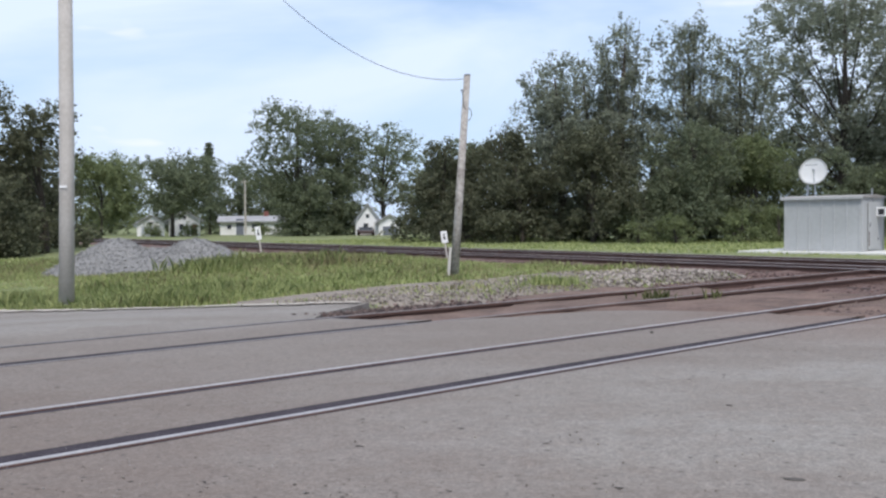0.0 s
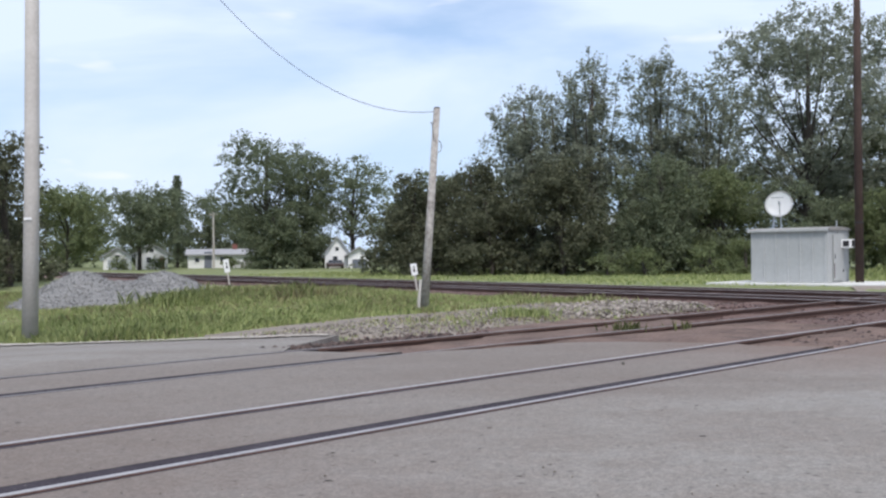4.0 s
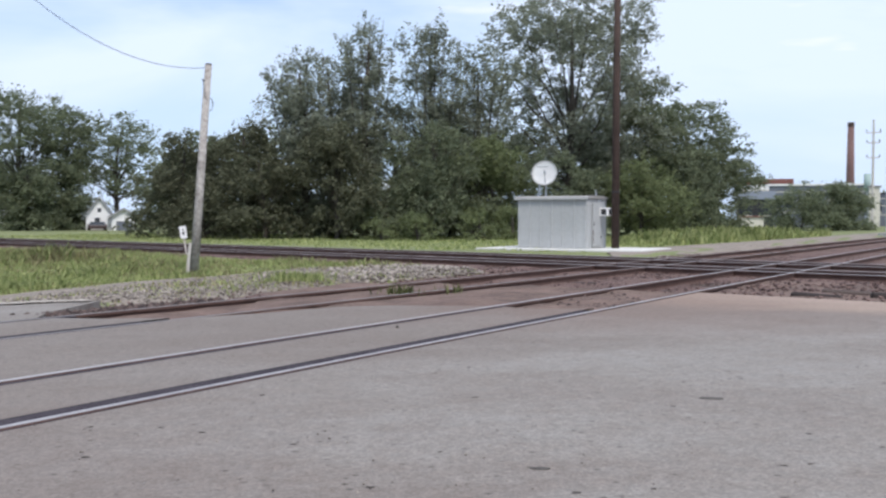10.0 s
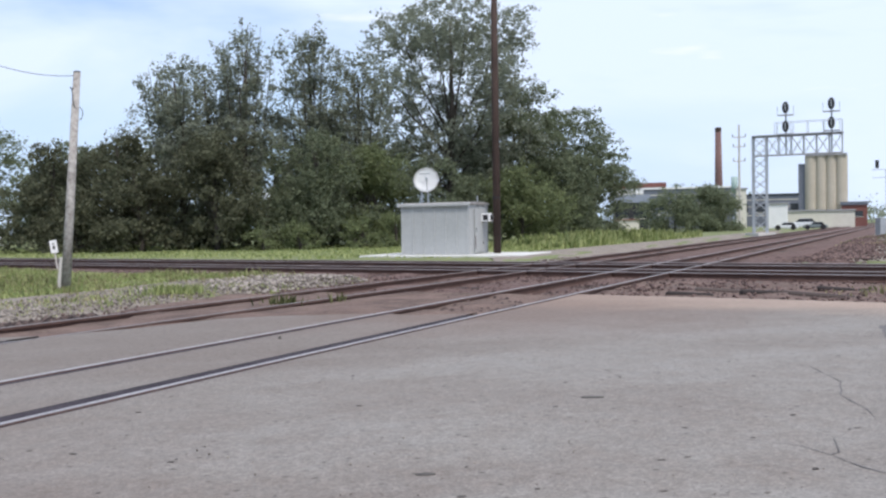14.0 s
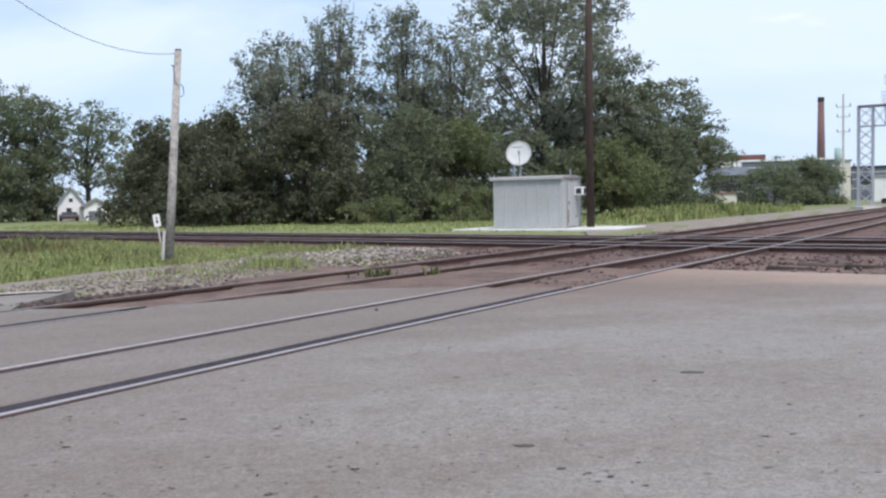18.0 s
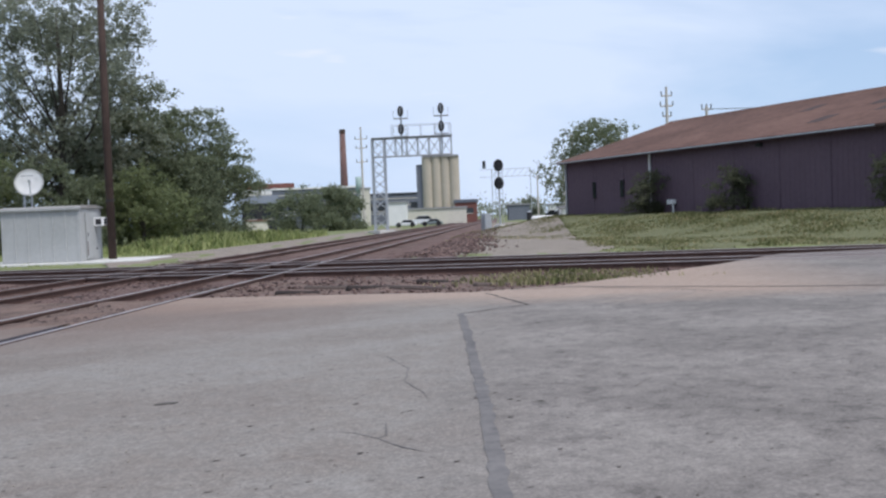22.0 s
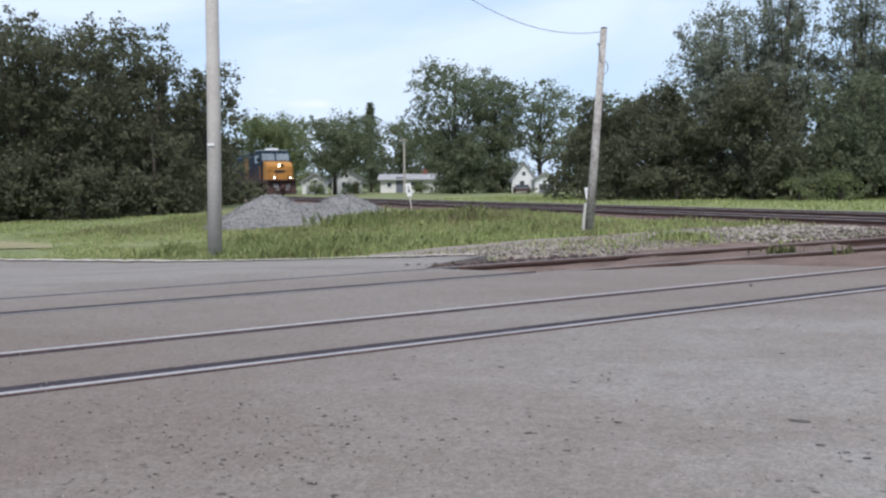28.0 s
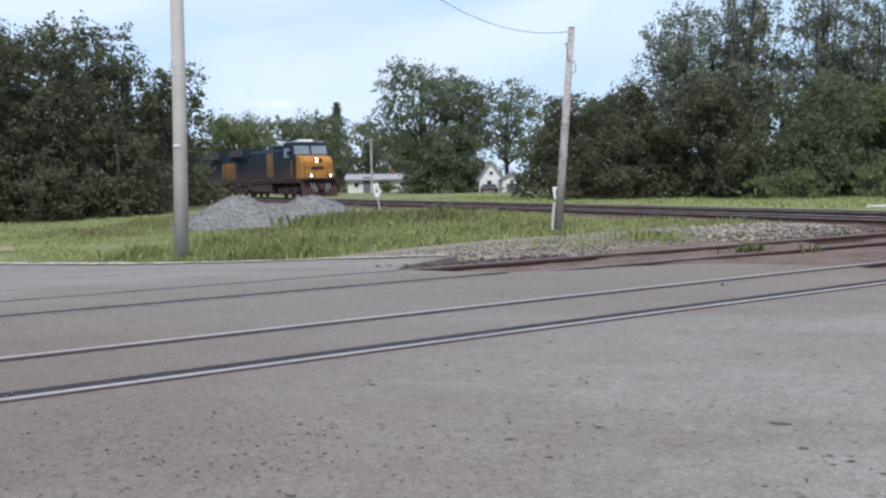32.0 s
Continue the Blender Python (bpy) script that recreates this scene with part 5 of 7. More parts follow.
def signal_mast():
    root = tagged(new("signal_mast"), "trackside signal mast with two round dark heads", "railway signal")
    x, y = 54.1, 55.5
    part("mast", tube([(x, y, -0.2), (x, y, 5.5)], 0.07, 8), GALV, root)
    part("base", box(x - 0.35, y - 0.35, -0.2, x + 0.35, y + 0.35, 0.35, 0.03), CONCRETE, root)
    for z in (5.0, 3.6):
        bm = prism([(0.38 * math.cos(a), 0.47 * math.sin(a)) for a in np.linspace(0, 2 * math.pi, 25)[:-1]], -0.03, 0.03, lambda a, b, h: (a, h, b))
        bmesh.ops.transform(bm, matrix=pose(x - 0.13, y - 0.13, z, 0, 0, -45), verts=bm.verts[:])
        h = part("signal_head", bm, BLACK, root, "round black signal backboard")
        for k in (-0.2, 0.2):
            hood = tube([(0, -0.03, k), (0, -0.3, k)], 0.12, 10)
            bmesh.ops.transform(hood, matrix=pose(x - 0.13, y - 0.13, z, 0, 0, -45), verts=hood.verts[:])
            part("lens_hood", hood, DARK_METAL, h)
    for dx in (-0.28, 0.28):
        part("ladder_rail", tube([(x + dx * 0.7 + 0.2, y - dx * 0.7 + 0.2, 0), (x + dx * 0.7 + 0.2, y - dx * 0.7 + 0.2, 5.2)], 0.02, 5), GALV, root)
    for z in np.arange(0.4, 5.2, 0.4):
        part("rung", tube([(x + 0.0, y + 0.4, z), (x + 0.4, y, z)], 0.014, 4), GALV, root)
    part("equipment_case", box(x - 1.9, y - 0.3, -0.2, x - 1.2, y + 0.2, 1.25, 0.02), GALV, root, "small pale equipment case")


signal_mast()


# ---- warehouse ----
def warehouse():
    """Long low purple-sided metal warehouse with a rusty gable roof; local x along the front, y into the depth."""
    root = tagged(new("warehouse"), "long purple metal-sided warehouse with a rusty gable roof", "warehouse")
    root.matrix_basis = Matrix(((WALL_D.x, WALL_N.x, 0, WALL_L.x), (WALL_D.y, WALL_N.y, 0, WALL_L.y), (0, 0, 1, 0), (0, 0, 0, 1)))
    n, w, e, rise = WALL_LEN, 17.0, 4.3, 0.29
    ridge = e + rise * w / 2
    part("core_wall", prism([(0.06, -0.3), (w - 0.06, -0.3), (w - 0.06, e), (w / 2, ridge - 0.06), (0.06, e)], 0.06, n - 0.06, lambda a, z, q: (q, a, z)), SIDING_PURPLE, root)

    def ribbed(length, step, height0, height1, top=lambda s: 0.0):
        """Corrugated sheet along s from 0 to length."""
        bm = bmesh.new()
        prev, s = None, 0.0
        prof = ((0.0, 0.0), (0.68, 0.0), (0.76, 0.02), (0.92, 0.02), (1.0, 0.0))
        while s < length - 1e-6:
            for k, (a, d) in enumerate(prof[:-1]):
                x = min(s + a * step, length)
                pair = (bm.verts.new((x, -d, height0)), bm.verts.new((x, -d, height1 + top(x))))
                if prev:
                    bm.faces.new((prev[0], pair[0], pair[1], prev[1]))
                prev = pair
            s += step
        pair = (bm.verts.new((length, 0, height0)), bm.verts.new((length, 0, height1 + top(length))))
        bm.faces.new((prev[0], pair[0], pair[1], prev[1]))
        return bm

    panel = n / 12
    for k in range(12):
        bm = ribbed(panel, 0.30, 0.3, e - 0.02)
        bmesh.ops.translate(bm, verts=bm.verts[:], vec=(k * panel, 0.02, 0))
        part("siding_panel", bm, SIDING_PURPLE, root)
    end = ribbed(w, 0.30, 0.85, e - 0.05)
    bmesh.ops.transform(end, matrix=pose(n, 0, 0, 0, 0, 90), verts=end.verts[:])
    part("end_siding", end, SIDING_PINK_LIT, root, "ribbed end wall in a pinkish sunlit tone")
    gable = ribbed(w, 0.30, e, e + 0.02, lambda s: max(0.0, rise * (w / 2 - abs(s - w / 2)) - 0.05))
    bmesh.ops.transform(gable, matrix=pose(n + 0.02, 0, 0, 0, 0, 90), verts=gable.verts[:])
    part("gable_siding", gable, GABLE_TAN, root, "pale ribbed gable above the end wall")
    skirt = ribbed(w + 0.1, 0.24, -0.05, 0.83)
    bmesh.ops.transform(skirt, matrix=pose(n + 0.06, -0.05, 0, 0, 0, 90), verts=skirt.verts[:])
    part("skirt", skirt, WHITE, root, "white ribbed skirt below the end wall")
    part("foundation", box(n - 6.5, -0.04, -0.2, n + 0.02, 0.03, 0.5), FACTORY, root)
    for y0, y1, z0, z1 in ((-0.5, w / 2, e - 0.12, ridge), (w + 0.5, w / 2, e - 0.12, ridge)):
        t = 0.06
        part("roof", prism([(y0, z0), (y1, z1), (y1, z1 + t), (y0, z0 + t)], -0.35, n + 0.35, lambda a, z, q: (q, a, z)), ROOF_RUST, root, "rusty sheet roof slope")
    part("ridge_cap", prism([(w / 2 - 0.3, ridge - 0.02), (w / 2, ridge + 0.12), (w / 2 + 0.3, ridge - 0.02)], -0.35, n + 0.35, lambda a, z, q: (q, a, z)), ROOF_RUST, root)
    part("gutter", box(-0.35, -0.58, e - 0.155, n * 0.66, -0.5, e - 0.095, 0.01), GALV, root, "pale gutter")
    part("gutter", box(n * 0.66 + 0.02, -0.60, e - 0.20, n + 0.35, -0.5, e - 0.11, 0.01), ROOF_DARK, root, "dark bent gutter")
    part("fascia", box(-0.3, -0.48, e - 0.2, n + 0.3, -0.44, e - 0.10), SIDING_PURPLE, root)
    for s in (8.6, 25.5):
        part("downspout", box(s - 0.05, -0.14, 1.0 if s < 10 else 0.95, s + 0.05, -0.04, e - 0.1), WHITE, root, "white downspout")
    part("corner_trim", box(0.0 - 0.07, -0.06, 0.7, 0.05, 0.06, e - 0.05), GALV, root)
    part("corner_trim", box(n - 0.02, -0.07, 0.83, n + 0.10, 0.07, e - 0.05), CREAM, root)
    part("rake_trim", prism([(-0.55, e - 0.16), (w / 2, ridge + 0.02), (w / 2, ridge + 0.12), (-0.55, e - 0.04)], n + 0.33, n + 0.39, lambda a, z, q: (q, a, z)), CREAM, root, "pale rake trim")
    for s in (3.1, 5.9):
        wdw = part("window", box(s - 0.17, -0.05, 1.9, s + 0.17, 0.0, 2.85), GLASS_DARK, root, "small dark slit window")
        part("window_frame", box(s - 0.22, -0.055, 2.85, s + 0.22, 0.0, 2.91), SIDING_PURPLE, wdw)
        part("window_sill", box(s - 0.22, -0.07, 1.85, s + 0.22, 0.0, 1.895), SIDING_PURPLE, wdw)
    for s, z in ((17.0, 3.95), (31.2, 3.95)):
        part("wall_lamp", box(s - 0.15, -0.25, z - 0.1, s + 0.15, -0.03, z + 0.06, 0.02), DARK_METAL, root)
    lamp = part("utility_meter", box(10.3, -0.35, 1.35, 10.75, -0.05, 1.6, 0.02), WHITE, root, "white utility box")
    part("meter_pipe", tube([(10.65, -0.2, 0.7), (10.65, -0.2, 1.4)], 0.05, 6), WHITE, root)
    for s, q, a, b in ((19.5, 4.6, 1.0, 1.5), (21.2, 3.0, 1.1, 1.4), (18.2, 2.0, 0.9, 1.3), (27.0, 6.4, 1.0, 1.0), (14.5, 5.4, 0.8, 1.2)):
        z = e - 0.12 + rise * q * 1.0
        part("roof_stain", prism([(s, q), (s + a, q), (s + a * 1.05, q + b), (s + 0.1, q + b)], 0, 1, lambda x, y, h: (x, y - 0.5 + 0.0, e - 0.12 + (ridge - e + 0.12) / (w / 2 + 0.5) * y + 0.062 + 0.004 * h)), ROOF_DARK, root, "dark patched roof sheet")
    part("roof_patch", prism([(29.6, 3.6), (31.2, 3.6), (31.3, 4.2), (29.8, 4.2)], 0, 1, lambda x, y, h: (x, y - 0.5, e - 0.12 + (ridge - e + 0.12) / (w / 2 + 0.5) * y + 0.064 + 0.01 * h)), GALV, root, "pale bare roof patch")
    return ridge


warehouse()


# ---- trees ----
def leaf_quads(rng, pos, size, lean):
    """Leaves at pos: folded rhombs with their faces turned by lean (n,3) and chance."""
    n = len(pos)
    nrm = rng.normal(size=(n, 3)) * 0.75 + lean
    nrm /= np.linalg.norm(nrm, axis=1)[:, None] + 1e-9
    t = np.cross(nrm, rng.normal(size=(n, 3)))
    t /= np.linalg.norm(t, axis=1)[:, None] + 1e-9
    b = np.cross(nrm, t)
    s = size * rng.uniform(0.55, 1.35, (n, 1))
    w = s * rng.uniform(0.5, 0.8, (n, 1))
    fold = nrm * s * 0.22
    verts = np.stack([pos - t * s, pos + b * w + fold, pos + t * s, pos - b * w + fold], 1).reshape(-1, 3)
    return verts, np.arange(4 * n).reshape(n, 4)


def tree(label, x, y, h, r, low=0.25, leaf=0.1, cover=3.0, material=None, seed=0, style="round", name="tree", ry=None, trunk=True):
    """A tapered trunk, limbs to uneven lobes, and leafy sprays round every lobe.

    style: round, bush (leafy to the ground), open (gaps and bare limbs), layered (flat boughs), poplar (upright shoots).
    """
    rng = np.random.default_rng(seed)
    root = tagged(new(name), label, "shrub" if name == "shrub" else "tree")
    root.location = (x, y, float(ground_z(x, y)))
    ry = ry or r
    zb = h * low
    crown_h = h - zb
    body = h * 0.80 if style == "poplar" else h
    # lobes of the crown
    lobes, sizes = [], []
    count = int({"open": 40, "layered": 36}.get(style, 30) * (1.0 if r > 2.5 else 0.7))
    tries = 0
    while len(lobes) < count and tries < 4000:
        tries += 1
        a, q, k = rng.uniform(0, 2 * math.pi), rng.uniform(0.02, 0.96) ** (1.25 if style == "bush" else 1.0), rng.uniform(0.1, 1.0) ** 0.5
        if style == "bush" or (style == "poplar" and low < 0.1):
            prof = math.sqrt(max(0.0, 1 - q ** 2.4)) * (0.9 + 0.1 * q)
        elif style == "layered":
            prof = math.sqrt(max(0.0, 1 - q ** 2.0))
        else:
            prof = math.sqrt(max(0.0, 1 - (2 * q - 1) ** 2)) ** 0.8
        size = rng.uniform(0.26, 0.42) * min(r, (body - zb) * 0.6)
        if style == "open":
            size *= 0.92
        reach = max(0.0, prof * k - 0.04)
        p = np.array([math.cos(a) * r * reach, math.sin(a) * ry * reach, zb + (body - zb) * (q * 0.9 + 0.03)])
        if style in ("open", "layered") and any(np.linalg.norm((p - o) * np.array([1, 1, 1.3])) < 0.55 * (size + z) for o, z in zip(lobes, sizes)):
            continue
        lobes.append(p)
        sizes.append(size)
    lobes, sizes = np.array(lobes), np.array(sizes)
    shoots = []
    if style == "poplar":
        for i in range(13):
            a, k = rng.uniform(0, 2 * math.pi), (i + 0.5) / 13
            foot = np.array([math.cos(a) * r * 0.55 * k, math.sin(a) * ry * 0.55 * k, h * 0.42])
            tip = np.array([math.cos(a) * r * (0.15 + 0.8 * k), math.sin(a) * ry * (0.15 + 0.8 * k), h * (1.0 - 0.14 * k * k - rng.uniform(0, 0.09))])
            shoots.append((foot, tip))
    if trunk:
        rt = 0.016 * h + 0.06
        pts = [Vector((0, 0, -0.3)), Vector((rng.normal(0, 0.1), rng.normal(0, 0.1), zb * 0.6 + 0.3)), Vector((rng.normal(0, 0.05) * r, rng.normal(0, 0.05) * r, h * 0.5)), Vector((rng.normal(0, 0.1) * r, rng.normal(0, 0.1) * r, h * 0.86))]
        part("trunk", tube(pts, [rt * 1.3, rt, rt * 0.62, rt * 0.18], 8), BARK, root, smooth=True)
        limit = 30 if style in ("open", "layered") else 12
        for c in lobes[:limit]:
            f = float(np.clip((c[2] / h - 0.25), 0.02, 0.95))
            st = pts[1].lerp(pts[2], min(1.0, f * 1.3))
            end = Vector(c)
            mid = st.lerp(end, 0.55) + Vector((rng.normal(0, 0.05) * r, rng.normal(0, 0.05) * r, (-0.05 if style == "layered" else -0.03) * h * rng.uniform(-0.3, 1.0)))
            part("limb", tube([st, mid, end], [rt * 0.30, rt * 0.17, rt * 0.05], 5), BARK, root)
        for foot, tip in shoots:
            part("limb", tube([Vector(foot) * 0.6, Vector(foot), Vector(tip)], [rt * 0.2, rt * 0.11, 0.012], 5), BARK, root)
    # sprays of leaves
    face = math.pi / 4 * (r + ry) * crown_h
    total = (1.9 if y > 100 else 1.3) * cover * face / (1.25 * leaf * leaf)
    per = 24
    n_lobe = int(total * (0.55 if shoots else 1.0) / per)
    share = sizes ** 2 / (sizes ** 2).sum()
    pick = rng.choice(len(lobes), n_lobe, p=share)
    d = rng.normal(size=(n_lobe, 3))
    d[:, 2] = d[:, 2] * 0.9 + 0.25
    d /= np.linalg.norm(d, axis=1)[:, None]
    squash = np.array([1.25, 1.25, 0.5 if style == "layered" else 0.85])
    k = rng.uniform(0.25, 1.0, (n_lobe, 1)) ** 0.5
    k *= 1 + (0.26 if "feathery" in label else 0.15) * rng.normal(size=(n_lobe, 1)).clip(-1.5, 2.0)
    heart = lobes[pick] + d * squash * k * sizes[pick][:, None]
    axis = d * 0.8 + rng.normal(size=(n_lobe, 3)) * 0.45
    axis[:, 2] -= 0.15
    if shoots:
        hearts, axes = [heart], [axis]
        each = int(total * 0.45 / per / len(shoots))
        for foot, tip in shoots:
            q = rng.uniform(0, 1, (each, 1)) ** 0.85
            wide = 0.85 * (1.02 - q) + 0.16
            side = rng.normal(size=(each, 3)) * np.array([1, 1, 0.5])
            hearts.append(foot + (tip - foot) * q + side * wide)
            axes.append(side * 0.4 + np.array([0, 0, 0.9]))
        heart, axis = np.concatenate(hearts), np.concatenate(axes)
    axis /= np.linalg.norm(axis, axis=1)[:, None] + 1e-9
    m = len(heart)
    length = (leaf * rng.uniform(2.6, 5.5, (m, 1)))
    s = rng.uniform(-1, 1, (m, per, 1))
    pos = heart[:, None] + axis[:, None] * s * length[:, None] + rng.normal(size=(m, per, 3)) * (length * 0.36)[:, None] * np.array([1, 1, 0.75])
    lean = np.repeat(d if not shoots else axis, per, 0) * 0.35 + np.array([0, 0, 0.45])
    pos = pos.reshape(-1, 3)
    keep = pos[:, 2] > 0.05
    v, f = leaf_quads(rng, pos[keep], leaf, lean[keep])
    raw_mesh("crown", v, f, material or LEAF, root)
    return root


WOODS = (
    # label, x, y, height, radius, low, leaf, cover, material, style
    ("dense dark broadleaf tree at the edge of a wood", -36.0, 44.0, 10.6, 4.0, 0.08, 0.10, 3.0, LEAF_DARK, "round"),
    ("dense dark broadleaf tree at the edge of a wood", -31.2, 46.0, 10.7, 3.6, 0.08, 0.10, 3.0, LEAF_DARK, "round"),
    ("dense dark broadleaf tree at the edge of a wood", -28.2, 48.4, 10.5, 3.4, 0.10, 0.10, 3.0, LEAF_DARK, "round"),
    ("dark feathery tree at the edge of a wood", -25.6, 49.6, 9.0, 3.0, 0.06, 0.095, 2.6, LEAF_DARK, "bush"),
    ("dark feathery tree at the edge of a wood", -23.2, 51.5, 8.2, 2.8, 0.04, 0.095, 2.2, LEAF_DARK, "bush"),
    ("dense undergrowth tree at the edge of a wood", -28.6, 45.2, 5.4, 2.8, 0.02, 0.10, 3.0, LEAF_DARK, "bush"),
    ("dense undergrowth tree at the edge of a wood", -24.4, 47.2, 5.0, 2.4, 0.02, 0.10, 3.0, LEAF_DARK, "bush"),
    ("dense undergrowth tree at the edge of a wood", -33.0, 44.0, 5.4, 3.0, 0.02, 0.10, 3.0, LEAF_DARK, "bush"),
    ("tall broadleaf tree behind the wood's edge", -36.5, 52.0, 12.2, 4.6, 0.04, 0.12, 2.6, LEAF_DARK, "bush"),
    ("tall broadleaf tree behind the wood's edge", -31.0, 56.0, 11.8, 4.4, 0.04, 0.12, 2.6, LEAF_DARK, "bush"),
    ("round light green tree by the main line", -49.5, 127.0, 10.4, 5.6, 0.06, 0.16, 3.2, LEAF_LIGHT, "round"),
    ("spreading tree before a white house", -33.9, 107.4, 9.6, 4.6, 0.28, 0.15, 3.2, LEAF, "round"),
    ("broadleaf tree behind the houses", -42.5, 140.0, 9.8, 5.2, 0.06, 0.18, 3.0, LEAF, "bush"),
    ("broadleaf tree behind the houses", -33.5, 137.0, 9.8, 5.0, 0.06, 0.18, 3.0, LEAF, "bush"),
    ("broadleaf tree behind the houses", -28.0, 139.0, 9.2, 4.6, 0.06, 0.18, 3.0, LEAF, "bush"),
    ("broadleaf tree behind the houses", -57.0, 150.0, 9.8, 6.0, 0.06, 0.19, 3.0, LEAF_LIGHT, "bush"),
    ("tall arching cottonwood with gaps in its crown", -20.0, 106.5, 15.2, 5.0, 0.12, 0.14, 2.1, LEAF, "open"),
    ("tall cottonwood with a narrow crown", -16.0, 111.0, 13.8, 3.4, 0.08, 0.14, 2.6, LEAF, "open"),
    ("open-crowned tree with sky between its limbs", -11.0, 112.5, 12.9, 4.2, 0.24, 0.14, 1.7, LEAF, "open"),
    ("low dense tree behind a pale house", -27.0, 131.0, 6.4, 3.6, 0.05, 0.15, 3.2, LEAF, "bush"),
    ("low dense tree beside a pale house", -18.6, 104.0, 6.6, 3.2, 0.05, 0.15, 3.2, LEAF, "bush"),
    ("low dense tree beside a pale house", -15.8, 107.0, 7.0, 2.8, 0.04, 0.15, 3.2, LEAF, "bush"),
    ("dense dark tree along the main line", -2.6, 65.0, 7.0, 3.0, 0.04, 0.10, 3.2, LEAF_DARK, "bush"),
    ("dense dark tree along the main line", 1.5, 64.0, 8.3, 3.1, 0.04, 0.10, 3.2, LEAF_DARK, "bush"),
    ("tall broadleaf tree along the main line", 5.2, 64.2, 12.3, 2.9, 0.05, 0.095, 2.4, LEAF_COOL, "poplar"),
    ("tall poplar with upright feathery tips", 9.4, 65.0, 15.0, 2.4, 0.05, 0.095, 2.4, LEAF_COOL, "poplar"),
    ("tall poplar with upright feathery tips", 13.9, 65.5, 15.2, 2.8, 0.05, 0.095, 2.4, LEAF_COOL, "poplar"),
    ("tall broadleaf tree along the main line", 17.2, 66.0, 13.6, 2.5, 0.05, 0.095, 2.4, LEAF_COOL, "poplar"),
    ("tall broadleaf tree along the main line", 7.3, 66.2, 12.8, 2.3, 0.05, 0.095, 2.4, LEAF_COOL, "poplar"),
    ("tall broadleaf tree along the main line", 11.6, 66.6, 9.6, 2.8, 0.05, 0.10, 2.6, LEAF_COOL, "bush"),
    ("tall broadleaf tree along the main line", 15.6, 67.0, 10.2, 2.8, 0.05, 0.10, 2.6, LEAF_COOL, "bush"),
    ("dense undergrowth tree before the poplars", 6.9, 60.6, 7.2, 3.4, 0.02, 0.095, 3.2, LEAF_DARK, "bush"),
    ("dense undergrowth tree before the poplars", 13.0, 60.4, 7.6, 3.4, 0.02, 0.095, 3.2, LEAF, "bush"),
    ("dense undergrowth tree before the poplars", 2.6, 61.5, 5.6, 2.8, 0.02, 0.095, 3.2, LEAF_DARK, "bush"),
    ("great spreading cottonwood behind the hut", 25.3, 69.5, 18.8, 5.9, 0.20, 0.11, 3.7, LEAF_COOL, "open"),
    ("broad tree with layered boughs", 31.4, 71.0, 12.9, 4.2, 0.12, 0.11, 3.6, LEAF, "layered"),
    ("broad tree with layered boughs", 36.4, 72.5, 11.0, 4.4, 0.40, 0.11, 3.4, LEAF, "layered"),
    ("broad tree with layered boughs", 39.8, 74.0, 8.0, 3.2, 0.40, 0.11, 3.2, LEAF, "layered"),
    ("dense dark tree behind the hut", 22.4, 75.0, 8.6, 4.2, 0.04, 0.12, 3.0, LEAF, "bush"),
    ("dense dark tree behind the hut", 28.6, 74.0, 8.4, 4.2, 0.04, 0.12, 3.0, LEAF, "bush"),
    ("dense dark tree behind the hut", 15.0, 70.0, 8.2, 3.4, 0.04, 0.12, 3.0, LEAF, "bush"),
    ("low dense tree beside the dark pole", 28.2, 63.0, 5.7, 3.4, 0.03, 0.095, 3.2, LEAF_LIGHT, "bush"),
    ("low dense tree beside the dark pole", 33.6, 68.0, 6.0, 3.4, 0.03, 0.10, 3.2, LEAF, "bush"),
    ("low dense tree beside the dark pole", 38.2, 71.0, 5.2, 3.2, 0.03, 0.10, 3.0, LEAF, "bush"),
    ("low dense tree behind the hut", 20.8, 61.8, 5.9, 3.2, 0.03, 0.095, 3.2, LEAF, "bush"),
    ("dense tree behind the hut", 16.9, 61.0, 7.0, 2.4, 0.03, 0.095, 3.2, LEAF_LIGHT, "bush"),
    ("dense dark tree deep in the wood", -2.8, 74.0, 6.6, 3.8, 0.01, 0.16, 3.6, LEAF, "bush"),
    ("dense dark tree deep in the wood", -0.5, 73.0, 7.4, 4.0, 0.01, 0.16, 3.6, LEAF, "bush"),
    ("dense dark tree deep in the wood", 5.0, 74.0, 8.2, 4.0, 0.01, 0.16, 3.6, LEAF, "bush"),
    ("dense dark tree deep in the wood", 10.4, 73.0, 7.8, 4.0, 0.01, 0.16, 3.6, LEAF, "bush"),
    ("dense dark tree deep in the wood", 19.0, 76.0, 7.4, 4.0, 0.01, 0.16, 3.6, LEAF, "bush"),
    ("dense dark tree deep in the wood", 33.0, 79.0, 6.4, 4.0, 0.01, 0.16, 3.6, LEAF, "bush"),
    ("dense dark tree deep in the wood", 39.5, 80.0, 5.2, 3.6, 0.01, 0.16, 3.6, LEAF, "bush"),
    ("low scrub filling the edge of the wood", -1.0, 62.2, 3.4, 2.6, 0.01, 0.10, 3.4, LEAF_DARK, "bush"),
    ("low scrub filling the edge of the wood", 9.8, 59.8, 3.8, 2.6, 0.01, 0.10, 3.4, LEAF, "bush"),
    ("low scrub filling the edge of the wood", 24.4, 63.5, 4.4, 2.6, 0.01, 0.10, 3.4, LEAF, "bush"),
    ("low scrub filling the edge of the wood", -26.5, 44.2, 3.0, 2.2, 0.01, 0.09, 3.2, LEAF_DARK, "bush"),
